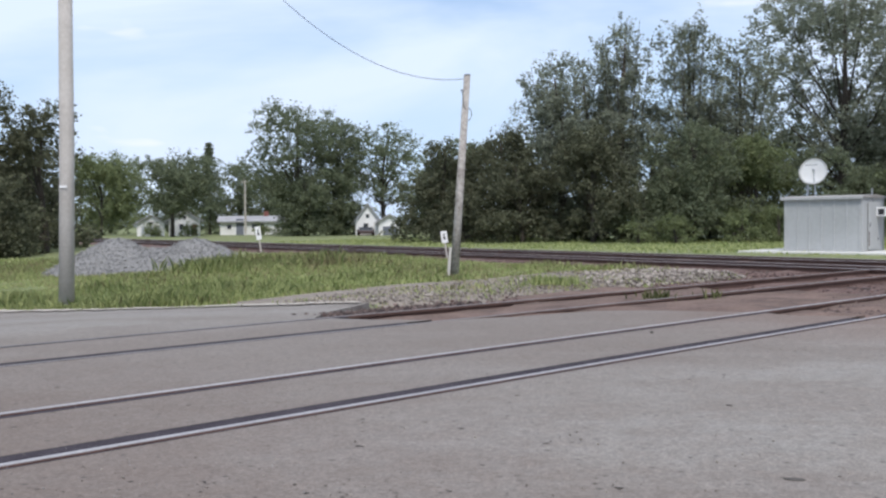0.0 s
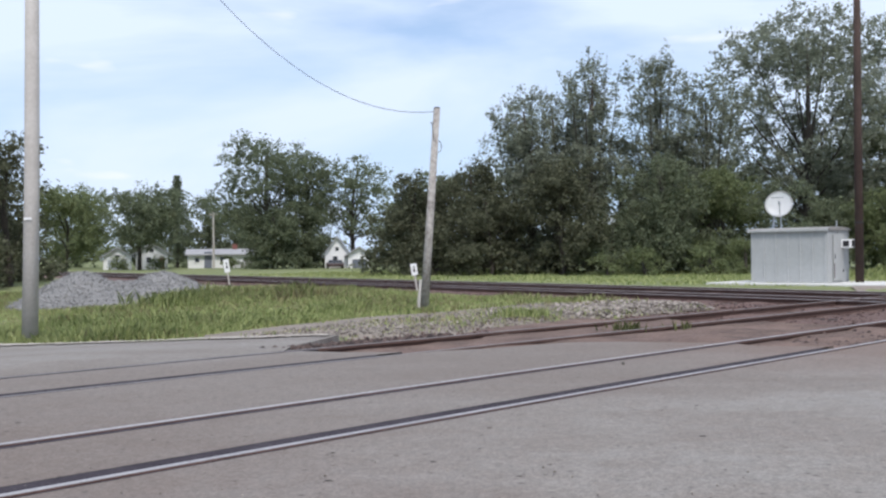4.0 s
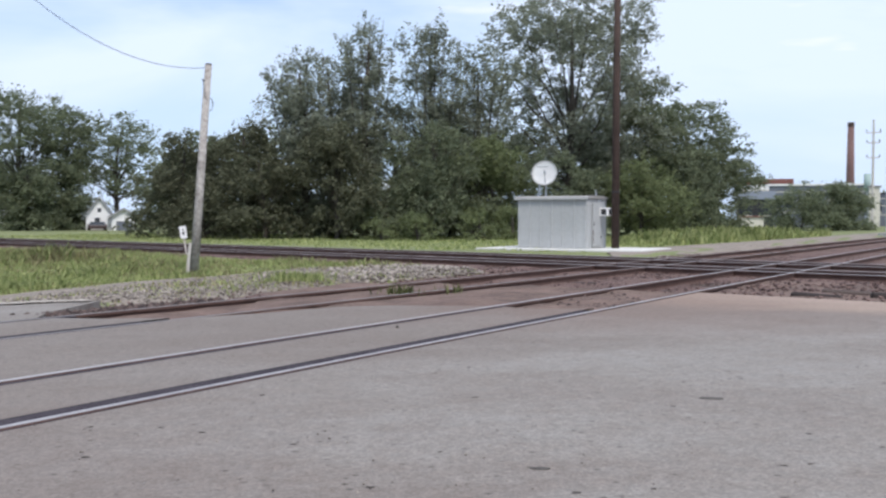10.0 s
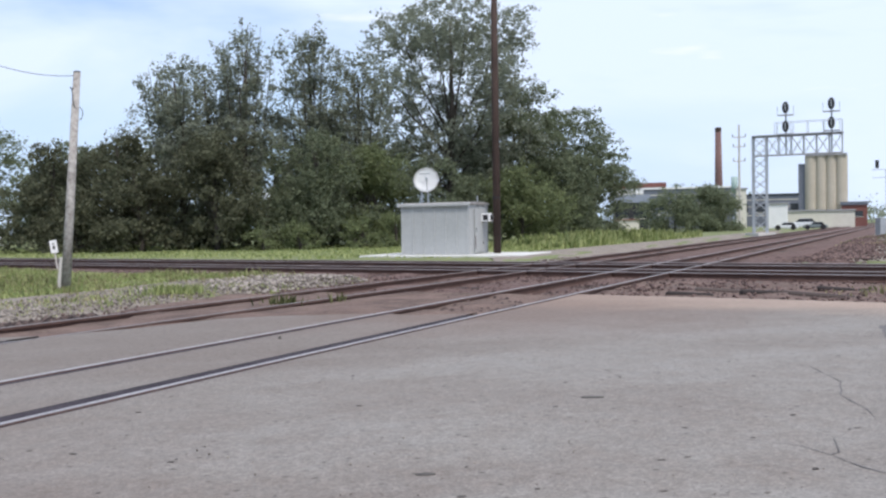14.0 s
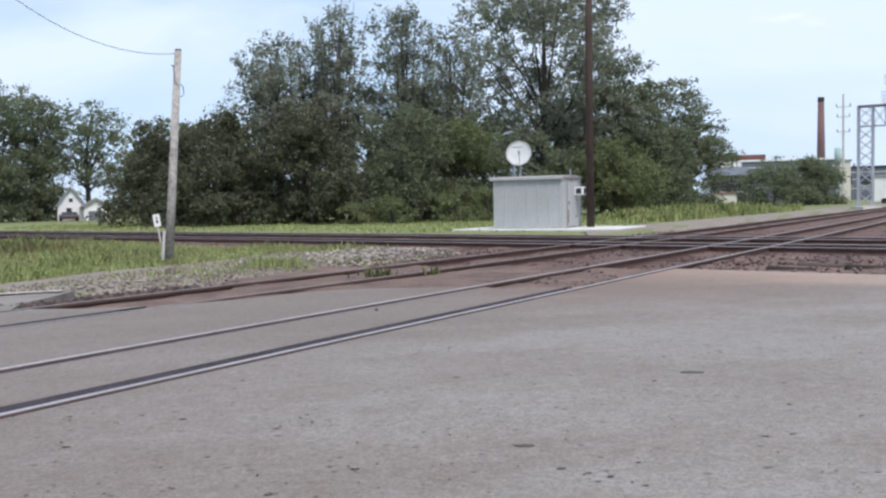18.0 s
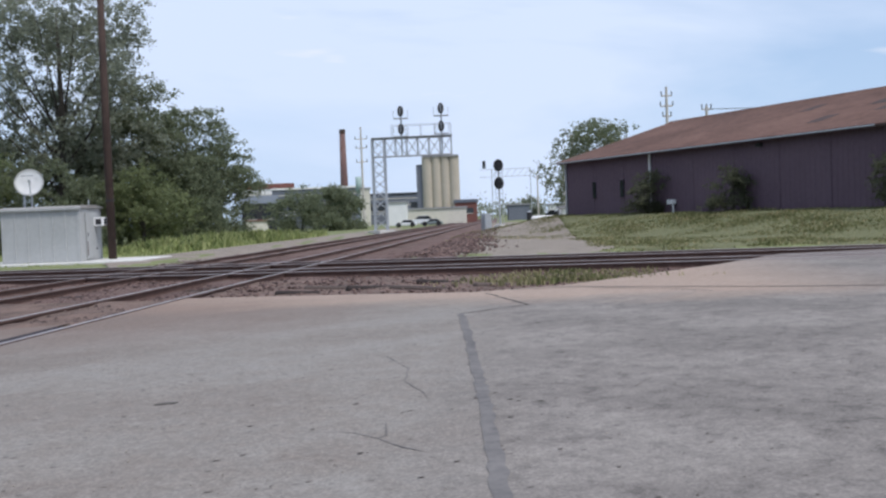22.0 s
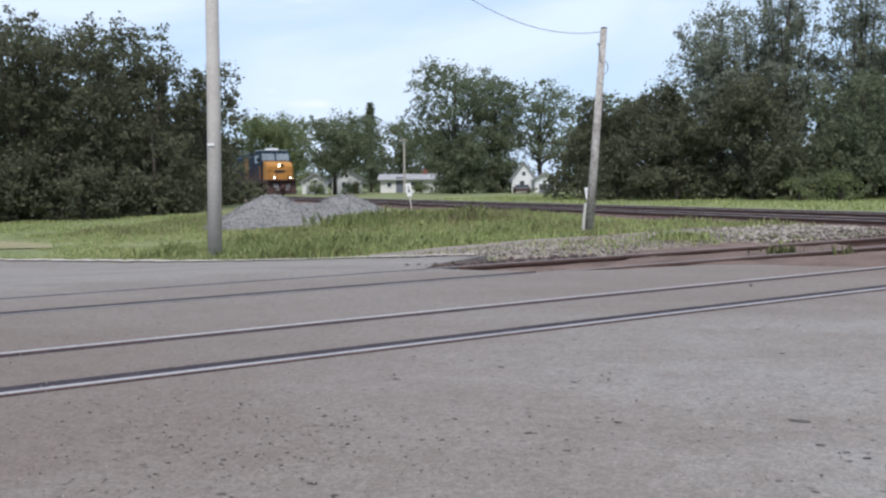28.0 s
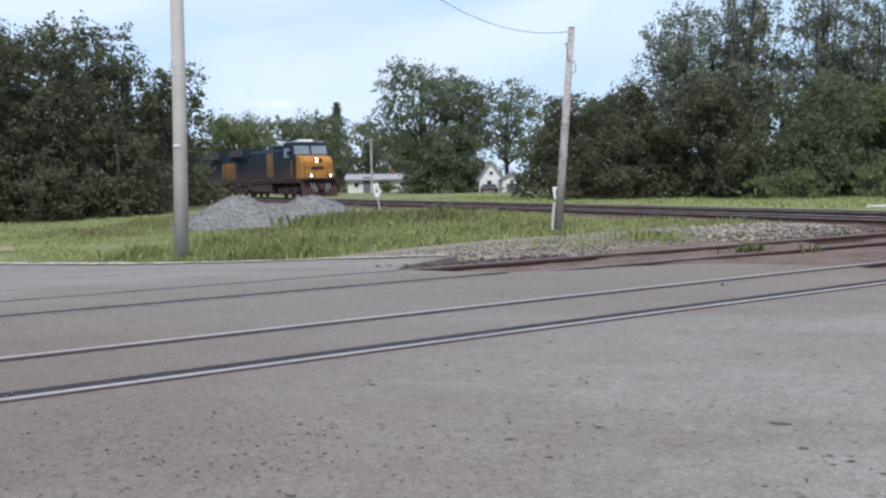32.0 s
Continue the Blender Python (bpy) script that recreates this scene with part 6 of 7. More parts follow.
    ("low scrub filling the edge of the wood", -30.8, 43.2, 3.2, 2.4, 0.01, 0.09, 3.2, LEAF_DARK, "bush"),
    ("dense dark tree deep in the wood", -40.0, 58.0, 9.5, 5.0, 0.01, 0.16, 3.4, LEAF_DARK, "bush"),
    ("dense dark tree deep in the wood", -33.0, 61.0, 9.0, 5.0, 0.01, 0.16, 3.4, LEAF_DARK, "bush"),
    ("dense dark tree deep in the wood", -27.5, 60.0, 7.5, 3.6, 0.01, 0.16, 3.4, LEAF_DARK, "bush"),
    ("dark bushy tree before the factory", 63.5, 99.0, 5.4, 3.8, 0.02, 0.13, 4.0, LEAF, "bush"),
    ("dark bushy tree before the factory", 69.0, 101.0, 5.4, 3.4, 0.02, 0.13, 4.0, LEAF, "bush"),
    ("dark bushy tree before the factory", 73.6, 104.0, 5.0, 2.4, 0.02, 0.13, 4.0, LEAF, "bush"),
    ("round dark tree behind the warehouse", 71.2, 25.0, 13.0, 3.9, 0.2, 0.12, 6.0, LEAF, "round"),
    ("round dark tree behind the warehouse", 71.8, 20.6, 11.0, 2.6, 0.2, 0.12, 6.0, LEAF, "round"),
    ("round dark tree behind the warehouse", 71.4, 29.4, 9.6, 2.4, 0.2, 0.12, 6.0, LEAF, "round"),
    ("broadleaf tree behind the warehouse", 70.5, 11.5, 11.0, 2.4, 0.2, 0.12, 2.6, LEAF, "round"),
    ("broadleaf tree behind the warehouse", 73.4, 61.5, 9.6, 4.6, 0.02, 0.13, 4.6, LEAF, "round"),
)
for k, (lab, x, y, h, r, low, leaf, cover, m, style) in enumerate(WOODS):
    tree(lab, x, y, h, r, low, leaf, cover, m, 100 + k, style)

for k, (s, q, h, r) in enumerate(((9.3, -0.9, 2.5, 1.15), (15.9, -0.8, 2.3, 1.1), (25.3, -0.7, 3.2, 1.0), (28.2, -0.8, 2.9, 0.95), (32.0, -0.7, 2.6, 0.7))):
    p = WALL_L + WALL_D * s + WALL_N * q
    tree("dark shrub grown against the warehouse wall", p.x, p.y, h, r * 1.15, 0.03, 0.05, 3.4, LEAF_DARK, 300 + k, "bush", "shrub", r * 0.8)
for k, (x, y, h, r) in enumerate(((11.0, 55.5, 1.6, 1.3), (9.0, 56.0, 1.3, 1.2), (14.5, 55.0, 1.7, 1.2), (17.0, 56.5, 2.0, 1.3), (20.5, 57.5, 1.6, 1.4), (-46.5, 107.0, 2.6, 1.5), (-37.6, 111.5, 1.5, 1.1), (-33.4, 112.0, 1.3, 1.2), (-26.0, 116.5, 1.4, 1.3), (-22.5, 112.0, 1.5, 1.4))):
    tree("light green weedy shrub at the foot of the trees", x, y, h, r, 0.02, 0.07 if y < 80 else 0.12, 2.6, LEAF_LIGHT, 320 + k, "bush", "shrub")


def conifer(x, y, h, r, seed):
    rng = np.random.default_rng(seed)
    root = tagged(new("conifer"), "narrow dark spruce rising above the other trees", "tree")
    root.location = (x, y, -0.05)
    part("trunk", tube([(0, 0, -0.3), (0, 0, h * 0.95)], [0.22, 0.03], 8), BARK, root)
    pos = []
    for z in np.arange(h * 0.12, h, 0.5):
        rr = (r * (1 - z / h) + 0.12) * (0.75 + 0.5 * ((z * 1.3) % 1.0))
        for a in rng.uniform(0, 2 * math.pi, 14):
            t = rng.uniform(0, 1, 34)
            pos.append(np.column_stack([np.cos(a) * rr * t + rng.normal(0, 0.12, 34), np.sin(a) * rr * t + rng.normal(0, 0.12, 34), z - 0.35 * rr * t + rng.normal(0, 0.1, 34)]))
    v, f = scatter_quads(rng, np.concatenate(pos), 0.15)
    raw_mesh("crown", v, f, LEAF, root)


conifer(-35.9, 129.8, 12.3, 4.6, 401)


# ---- houses and works in the distance ----
def gable_house(label, x, y, turn, w, d, e, rise, wall, roofm, windows, door=None, chimney=False, category="house", front=()):
    """Gabled house: ridge along local x; windows (x, z, w, h) on the near long side; front (name, y, z, w, h, material) on the near gable."""
    root = tagged(new("house"), label, category)
    root.matrix_basis = pose(x, y, -0.05, 0, 0, turn)
    part("wall", prism([(-d / 2, -0.2), (d / 2, -0.2), (d / 2, e), (0, e + rise), (-d / 2, e)], -w / 2, w / 2, lambda a, z, q: (q, a, z)), wall, root)
    k = rise / (d / 2)
    for s in (-1, 1):
        part("roof", prism([(s * (d / 2 + 0.4), e - 0.4 * k), (0, e + rise), (0, e + rise + 0.14), (s * (d / 2 + 0.4), e - 0.4 * k + 0.14)], -w / 2 - 0.35, w / 2 + 0.35, lambda a, z, q: (q, a, z)), roofm, root)
    for wx, wz, ww, wh in windows:
        pane = part("window", box(wx - ww / 2, -d / 2 - 0.03, wz, wx + ww / 2, -d / 2 + 0.02, wz + wh), GLASS_DARK, root, "dark window pane")
        part("window_frame", box(wx - ww / 2 - 0.08, -d / 2 - 0.05, wz + wh, wx + ww / 2 + 0.08, -d / 2 + 0.02, wz + wh + 0.1), WHITE, pane)
        part("window_sill", box(wx - ww / 2 - 0.08, -d / 2 - 0.08, wz - 0.08, wx + ww / 2 + 0.08, -d / 2 + 0.02, wz), WHITE, pane)
    if door:
        part("door", box(door - 0.45, -d / 2 - 0.04, 0, door + 0.45, -d / 2 + 0.02, 2.0), FACTORY, root)
    for kind, fy, fz, fw, fh, fm in front:
        bit = part(kind, box(-w / 2 - 0.04, fy - fw / 2, fz, -w / 2 + 0.02, fy + fw / 2, fz + fh), fm, root)
        part("lintel", box(-w / 2 - 0.06, fy - fw / 2 - 0.06, fz + fh, -w / 2 + 0.02, fy + fw / 2 + 0.06, fz + fh + 0.08), WHITE, bit)
    if chimney:
        part("chimney", box(w * 0.2 - 0.3, -0.3, e + rise - 0.4, w * 0.2 + 0.3, 0.3, e + rise + 0.7), BRICK_RED, root)
    return root


gable_house("white garage with a wide pale door behind a tree", -39.2, 116.0, 108, 4.0, 3.1, 1.55, 0.95, WHITE, ROOF_GREY, (), category="garage", front=(("garage_door", 0.0, 0.0, 2.1, 1.15, GALV), ("window", 0.0, 1.35, 0.6, 0.35, GLASS_DARK)))
gable_house("white gabled house with a red-brown door", -35.7, 118.0, 106, 4.6, 3.6, 1.9, 1.05, WHITE, ROOF_GREY, (), front=(("door", -1.15, 0.0, 0.5, 1.35, BRICK_RED), ("window", 0.35, 0.75, 0.5, 0.65, GLASS_DARK), ("window", 0.0, 2.0, 0.4, 0.4, GLASS_DARK)))
gable_house("long low white house with a grey roof", -28.6, 123.6, 12, 8.0, 6.0, 1.65, 0.6, WHITE, ROOF_GREY, ((-2.9, 0.75, 0.5, 0.55), (0.6, 0.8, 1.5, 0.6), (2.9, 0.75, 0.5, 0.55)), -1.6, True)
gable_house("small pale grey house with a steep roof", -12.4, 108.6, 97, 4.0, 2.6, 1.7, 1.7, WHITE, ROOF_GREY, (), front=(("window", 0.2, 0.8, 0.5, 0.5, GLASS_DARK), ("window", 0.0, 1.9, 0.35, 0.4, GLASS_DARK)))
gable_house("pale garage beside the small house", -9.9, 107.8, 97, 3.0, 2.4, 1.5, 0.7, WHITE, ROOF_GREY, (), category="garage", front=(("garage_door", 0.0, 0.0, 1.5, 0.95, FACTORY),))


def parked_car(x, y, turn, material, label, k=1.0):
    """A far parked car: body with bonnet and boot, glasshouse, four wheels, lamps."""
    root = tagged(new("car"), label, "car", "parked cars")
    root.matrix_basis = pose(x, y, -0.03, 0, 0, turn)
    bm = prism([(-2.2, 0.3), (2.2, 0.3), (2.2, 0.75), (1.0, 0.9), (-1.9, 0.9), (-2.2, 0.8)], -0.85, 0.85, lambda a, z, q: (a * k, q, z * k))
    bmesh.ops.bevel(bm, geom=bm.edges[:], offset=0.06, segments=1, affect="EDGES")
    body = part("body", bm, material, root)
    part("glasshouse", prism([(-1.7, 0.9), (0.9, 0.9), (0.35, 1.38), (-1.2, 1.38)], -0.72, 0.72, lambda a, z, q: (a * k, q, z * k)), GLASS_DARK, root)
    part("roof_panel", box(-1.2 * k, -0.7, 1.385 * k, 0.35 * k, 0.7, 1.43 * k, 0.01), material, root)
    for a in (-1.35, 1.35):
        for q in (-0.78, 0.78):
            part("wheel", tube([(a * k, q - 0.1, 0.32), (a * k, q + 0.1, 0.32)], 0.32, 14), BLACK, root)
    for q in (-0.6, 0.6):
        part("headlamp", box(2.19 * k, q - 0.15, 0.6, 2.225 * k, q + 0.15, 0.72), WHITE, body)


RED_CAR = mat("car_red", (0.030, 0.018, 0.018), (0.06, 0.03, 0.03), 0.35, fine=5, coarse=0.5, bump=0)
WHITE_CAR = mat("car_white", (0.62, 0.64, 0.66), (0.74, 0.76, 0.78), 0.3, fine=5, coarse=0.5, bump=0)
DARK_CAR = mat("car_green_grey", (0.12, 0.15, 0.15), (0.20, 0.24, 0.24), 0.35, fine=5, coarse=0.5, bump=0)
parked_car(-12.2, 105.0, 100, RED_CAR, "small dark car parked before the pale house", 0.62)
parked_car(79.6, 99.4, 140, WHITE_CAR, "white car parked beside the works", 0.66)
parked_car(84.0, 99.4, 140, DARK_CAR, "grey-green car parked beside the works", 0.66)
parked_car(72.0, 66.5, 135, DARK_CAR, "grey-green vehicle standing near the tracks")
parked_car(92.5, 112.0, 140, WHITE_CAR, "pale car parked before the factory")

upole = tagged(new("utility_pole"), "far wooden utility pole before the houses", "utility pole")
part("shaft", tube([(-27.5, 114.7, -0.3), (-27.5, 114.7, 6.8)], [0.14, 0.10], 8), POLE_GREY, upole)
part("cross_arm", box(-28.2, 114.65, 6.2, -26.8, 114.75, 6.32), POLE_GREY, upole)


def silos():
    root = tagged(new("grain_silo"), "cluster of tall tan concrete grain silos", "silo")
    cx, cy = 124.2, 143.9
    for k, (dx, dy) in enumerate(((-1.9, 1.7), (-0.65, 0.55), (0.65, -0.55), (1.9, -1.7))):
        part("bin", tube([(cx + dx * 1.0, cy + dy * 1.0, -0.2), (cx + dx, cy + dy, 12.6)], 1.05, 18), SILO, root, smooth=False)
        part("bin", tube([(cx + dx + 1.4, cy + dy + 1.6, -0.2), (cx + dx + 1.4, cy + dy + 1.6, 12.6)], 1.05, 18), SILO, root)
    deck = box(-3.5, -1.2, 12.6, 3.5, 2.9, 12.95)
    bmesh.ops.transform(deck, matrix=pose(cx, cy, 0, 0, 0, -42), verts=deck.verts[:])
    part("deck", deck, ROOF_GREY, root)
    leg = box(-4.7, -0.2, -0.2, -3.4, 1.3, 11.3)
    bmesh.ops.transform(leg, matrix=pose(cx, cy, 0, 0, 0, -42), verts=leg.verts[:])
    part("elevator_tower", leg, FACTORY, root, "grey elevator tower")
    head = box(-3.5, 0.1, 11.4, -2.7, 1.0, 12.3)
    bmesh.ops.transform(head, matrix=pose(cx, cy, 0, 0, 0, -42), verts=head.verts[:])
    part("elevator_head", head, SILO, root)


silos()


def works_block(name, label, cx, cy, turn, w, d, h, wall, category="building", windows=0, roofm=None, band=0.25):
    root = tagged(new(name), label, category)
    root.matrix_basis = pose(cx, cy, -0.05, 0, 0, turn)
    part("wall", box(-w / 2, -d / 2, -0.2, w / 2, d / 2, h, 0.03), wall, root)
    part("roof", box(-w / 2 - 0.2, -d / 2 - 0.2, h + 0.004, w / 2 + 0.2, d / 2 + 0.2, h + band), roofm or ROOF_GREY, root)
    if windows >= 3:
        for z in (0.34, 0.62, 0.84):
            part("wall_band", box(-w / 2 - 0.02, -d / 2 - 0.035, h * z, w / 2 + 0.02, -d / 2 - 0.002, h * z + 0.16), CREAM, root, "pale band along the wall")
    for k in range(windows):
        x = -w / 2 + (k + 0.5) * w / windows
        pane = part("window", box(x - w / windows * 0.33, -d / 2 - 0.04, h * 0.45, x + w / windows * 0.33, -d / 2 + 0.01, h * 0.72), GLASS_DARK, root, "dark window band")
        part("window_sill", box(x - w / windows * 0.35, -d / 2 - 0.08, h * 0.42, x + w / windows * 0.35, -d / 2 + 0.01, h * 0.445), CREAM, pane)
    return root


A = -42
ROOF_BLUE = mat("roof_blue", (0.20, 0.23, 0.29), (0.32, 0.35, 0.41), 0.6, fine=4, coarse=0.3)
TANK_GREEN = mat("tank_green", (0.26, 0.36, 0.34), (0.38, 0.48, 0.45), 0.6, fine=4, coarse=0.3)
works_block("warehouse_low", "long low cream concrete building below the silos", 112.6, 132.0, A, 10.6, 3.0, 2.6, CREAM)
works_block("shed", "white shed beside the signal bridge", 99.5, 126.2, A, 3.0, 3.0, 3.7, WHITE)
works_block("factory", "long dark factory hall with pale window bands", 108.6, 163.0, -34, 17.6, 8.0, 7.5, FACTORY, "factory", 7, WHITE, 0.35)
works_block("factory", "dark blue-grey factory hall behind the silos", 132.5, 170.5, -38, 14.0, 8.0, 6.4, FACTORY, "factory", 4, DARK_METAL)
works_block("factory", "white factory block with a red roof storey", 105.5, 177.0, -31, 10.4, 7.0, 8.2, WHITE, "factory", 3, BRICK_RED, 1.0)
works_block("factory", "small blue-roofed works building behind bushes", 76.3, 130.5, -30, 5.2, 4.0, 4.2, DARK_METAL, "factory", 2, ROOF_BLUE, 1.2)
works_block("house", "low white shed half hidden by bushes", 70.6, 121.5, -30, 3.0, 3.0, 1.6, CREAM, "house", 0, BRICK_RED, 0.15)
works_block("tower", "narrow cream elevator tower", 106.1, 144.0, -36, 1.7, 1.7, 6.7, CREAM, "tower")
vat = tagged(new("storage_tank"), "small pale green tank above the cream tower", "tank")
part("vessel", tube([(106.6, 146.6, 6.0), (106.6, 146.6, 9.0)], 0.55, 14), TANK_GREEN, vat, smooth=True)
part("stand", tube([(106.6, 146.6, -0.2), (106.6, 146.6, 6.0)], 0.3, 8), GALV, vat)
works_block("brick_building", "dark red brick building beside the tracks", 128.2, 141.4, A, 4.2, 6.0, 3.7, BRICK_RED, "building", 1, FACTORY, 0.6)
works_block("brick_building", "dark grey building at the end of the tracks", 134.0, 133.0, A, 4.0, 6.0, 2.8, FACTORY, "building", 0)
works_block("shed", "small white shed beside the yard", 63.5, 56.0, A, 2.6, 2.4, 1.5, WHITE, "shed")
works_block("shed", "distant white shed at the end of the road", 150.0, 136.0, A, 6.0, 5.0, 2.6, WHITE, "shed")
works_block("shed", "distant white shed at the end of the road", 176.0, 150.0, A, 8.0, 6.0, 3.2, WHITE, "shed")

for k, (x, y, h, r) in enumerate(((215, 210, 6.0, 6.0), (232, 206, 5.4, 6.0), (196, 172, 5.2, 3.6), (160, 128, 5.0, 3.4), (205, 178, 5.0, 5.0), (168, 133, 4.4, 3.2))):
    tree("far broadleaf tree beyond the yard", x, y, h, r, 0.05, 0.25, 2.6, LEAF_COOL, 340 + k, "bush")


def far_line(n, seed):
    """Low woods along the horizon."""
    rng = np.random.default_rng(seed)
    pos = []
    for _ in range(n):
        a = rng.uniform(radians(-35), radians(115))
        d = rng.uniform(330, 520)
        c = np.array([math.sin(a) * d, math.cos(a) * d, 0])
        m = 90
        p = rng.normal(size=(m, 3)) * np.array([4.5, 4.5, 2.2]) + c + np.array([0, 0, rng.uniform(2.0, 4.5)])
        pos.append(p[p[:, 2] > 0])
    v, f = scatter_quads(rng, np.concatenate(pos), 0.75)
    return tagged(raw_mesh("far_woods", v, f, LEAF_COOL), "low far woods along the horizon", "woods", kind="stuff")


far_line(190, 55)

# brick colour lightened a little to stand for haze over the distance
CHIM_BRICK = mat("chimney_brick", (0.112, 0.066, 0.062), (0.205, 0.122, 0.108), 0.9, fine=6, coarse=0.3)
chim = tagged(new("chimney_stack"), "tall tapered red-brown brick factory chimney", "chimney")
part("shaft", tube([(126.9, 180.0, -0.2), (126.9, 180.0, 20.4)], [0.98, 0.62], 20), CHIM_BRICK, chim, smooth=True)
part("crown_band", tube([(126.9, 180.0, 20.4), (126.9, 180.0, 21.3)], [0.68, 0.66], 20), POLE_DARK, chim)


def line_pole(x, y, h, label, arms):
    root = tagged(new("utility_pole"), label, "utility pole")
    part("shaft", tube([(x, y, -0.3), (x, y, h)], [0.2, 0.12], 8), POLE_GREY, root)
    for z, w in arms:
        c, s = math.cos(radians(-42)) * w / 2, math.sin(radians(-42)) * w / 2
        part("cross_arm", tube([(x - c, y - s, z), (x + c, y + s, z)], 0.07, 6), POLE_GREY, root)
        for e in (-1, 0.0, 1):
            part("insulator", tube([(x + e * c, y + e * s, z), (x + e * c, y + e * s, z + 0.45)], 0.06, 6), DARK_METAL, root)
    return root


line_pole(88.9, 121.1, 15.2, "tall power pole with three cross arms", ((13.4, 1.8), (12.0, 1.6), (9.9, 1.6)))
line_pole(81.1, 59.2, 13.1, "power pole with cross arms behind the warehouse", ((12.2, 1.0), (11.2, 1.2), (10.2, 0.8)))
line_pole(75.0, 50.5, 10.0, "short power pole behind the warehouse", ((9.7, 0.8),))
line_pole(78.0, 69.0, 9.2, "slim pole beside the yard", ((9.0, 1.0),))
line_pole(98.0, 88.5, 8.2, "slim pole beside the yard", ())
line_pole(150.0, 143.0, 9.0, "far pole along the tracks", ((8.6, 1.2),))
wire([(75.0, 50.5, 9.7), (79, 42, 9.2), (84, 34, 9.3)], 0.03, "sagging wires behind the warehouse")

bridge2 = tagged(new("signal_gantry"), "far grey signal gantry over the tracks", "signal bridge")
for v in (4.0, -3.2):
    part("leg", tube([pt(185, v, -0.2), pt(185, v, 9.6)], 0.08, 6), GALV, bridge2)
for z in (8.2, 9.6):
    part("chord", tube([pt(185, 6.2, z), pt(185, -3.2, z)], 0.05, 6), GALV, bridge2)
for k in range(6):
    part("brace", tube([pt(185, 4.0 - k * 1.2, 8.2), pt(185, 2.8 - k * 1.2, 9.6)], 0.03, 5), GALV, bridge2)
part("signal_head", tube([pt(184.6, 5.4, 9.8), pt(184.6, 5.4, 11.2)], 0.3, 10), BLACK, bridge2)

tank = tagged(new("propane_tank"), "white propane tank on low feet in the yard", "tank")
p0 = pt(72.5, -2.2)
part("vessel", tube([(p0.x - 0.75, p0.y + 0.55, 0.55), (p0.x - 0.6, p0.y + 0.45, 0.55), (p0.x + 0.6, p0.y - 0.45, 0.55), (p0.x + 0.75, p0.y - 0.55, 0.55)], [0.15, 0.42, 0.42, 0.15], 16), WHITE, tank, smooth=True)
for e in (-0.4, 0.4):
    part("foot", box(p0.x + e - 0.1, p0.y - e * 0.73 - 0.3, -0.1, p0.x + e + 0.1, p0.y - e * 0.73 + 0.3, 0.2), CONCRETE, tank)
for k, (du, dv) in enumerate(((-0.6, 1.0), (0.4, -1.0), (1.2, 0.9))):
    q = pt(72.5 + du, -2.2 + dv)
    bol = tagged(new("bollard"), "dark upright guard post beside the tank", "bollard", "guard posts")
    part("post", tube([(q.x, q.y, -0.1), (q.x, q.y, 1.25)], 0.16, 10), DARK_METAL, bol)
    part("cap", tube([(q.x, q.y, 1.25), (q.x, q.y, 1.33)], [0.16, 0.06], 10), GALV, bol)

for k, (u, v, a, ln) in enumerate(((17.9, 2.4, 20, 1.9), (17.4, 1.5, -8, 2.1), (18.3, 3.3, 12, 1.7), (17.7, 0.2, 30, 1.5), (18.8, 1.2, -15, 2.0), (17.2, 3.6, 5, 1.6))):
    q = pt(u, v)
    ln *= 0.5
    bm = box(-ln / 2, -0.08, -0.06, ln / 2, 0.08, 0.07, 0.03)
    log = tagged(part("old_tie", bm, TIE), "discarded dark timber tie lying on the dirt", "timber", "discarded ties")
    log.matrix_basis = pose(q.x, q.y, -0.08, 0, 3, -45 + a)

nut = tagged(part("small_stone", tube([(1.90, 10.95, 0.0), (1.90, 10.95, 0.028)], [0.02, 0.013], 7), CRACK), "small dark lump lying on the asphalt", "stone")
for x, y, a, q in ((3.23, 6.28, -20, 0.08), (1.50, 4.74, -15, 0.05)):
    lid = tagged(part("tar_spot", prism([(q * math.cos(t), q * 0.45 * math.sin(t)) for t in np.linspace(0, 6.0, 12)], 0.0, 0.005), CRACK), "small dark flat tar spot on the asphalt", "road mark")
    lid.matrix_basis = pose(x, y, 0, 0, 0, a)


# ---- train ----
WHEEL_R = 0.53


def loco_wheelset(parent, x):
    ws = bmesh.new()
    tube([(0, -0.79, 0), (0, -0.66, 0)], WHEEL_R, 20, ws)
    tube([(0, 0.66, 0), (0, 0.79, 0)], WHEEL_R, 20, ws)
    tube([(0, -0.66, 0), (0, 0.66, 0)], 0.1, 10, ws)
    w = part("wheelset", ws, RUST, parent, "dark steel wheels on their axle")
    hub = bmesh.new()
    tube([(0, -0.81, 0), (0, -0.79, 0)], 0.2, 10, hub)
    tube([(0, 0.79, 0), (0, 0.81, 0)], 0.2, 10, hub)
    part("hub", hub, LOCO_BLACK, w)
    return w


AXLES = (9.0, 7.0, 5.0, -5.0, -7.0, -9.0)


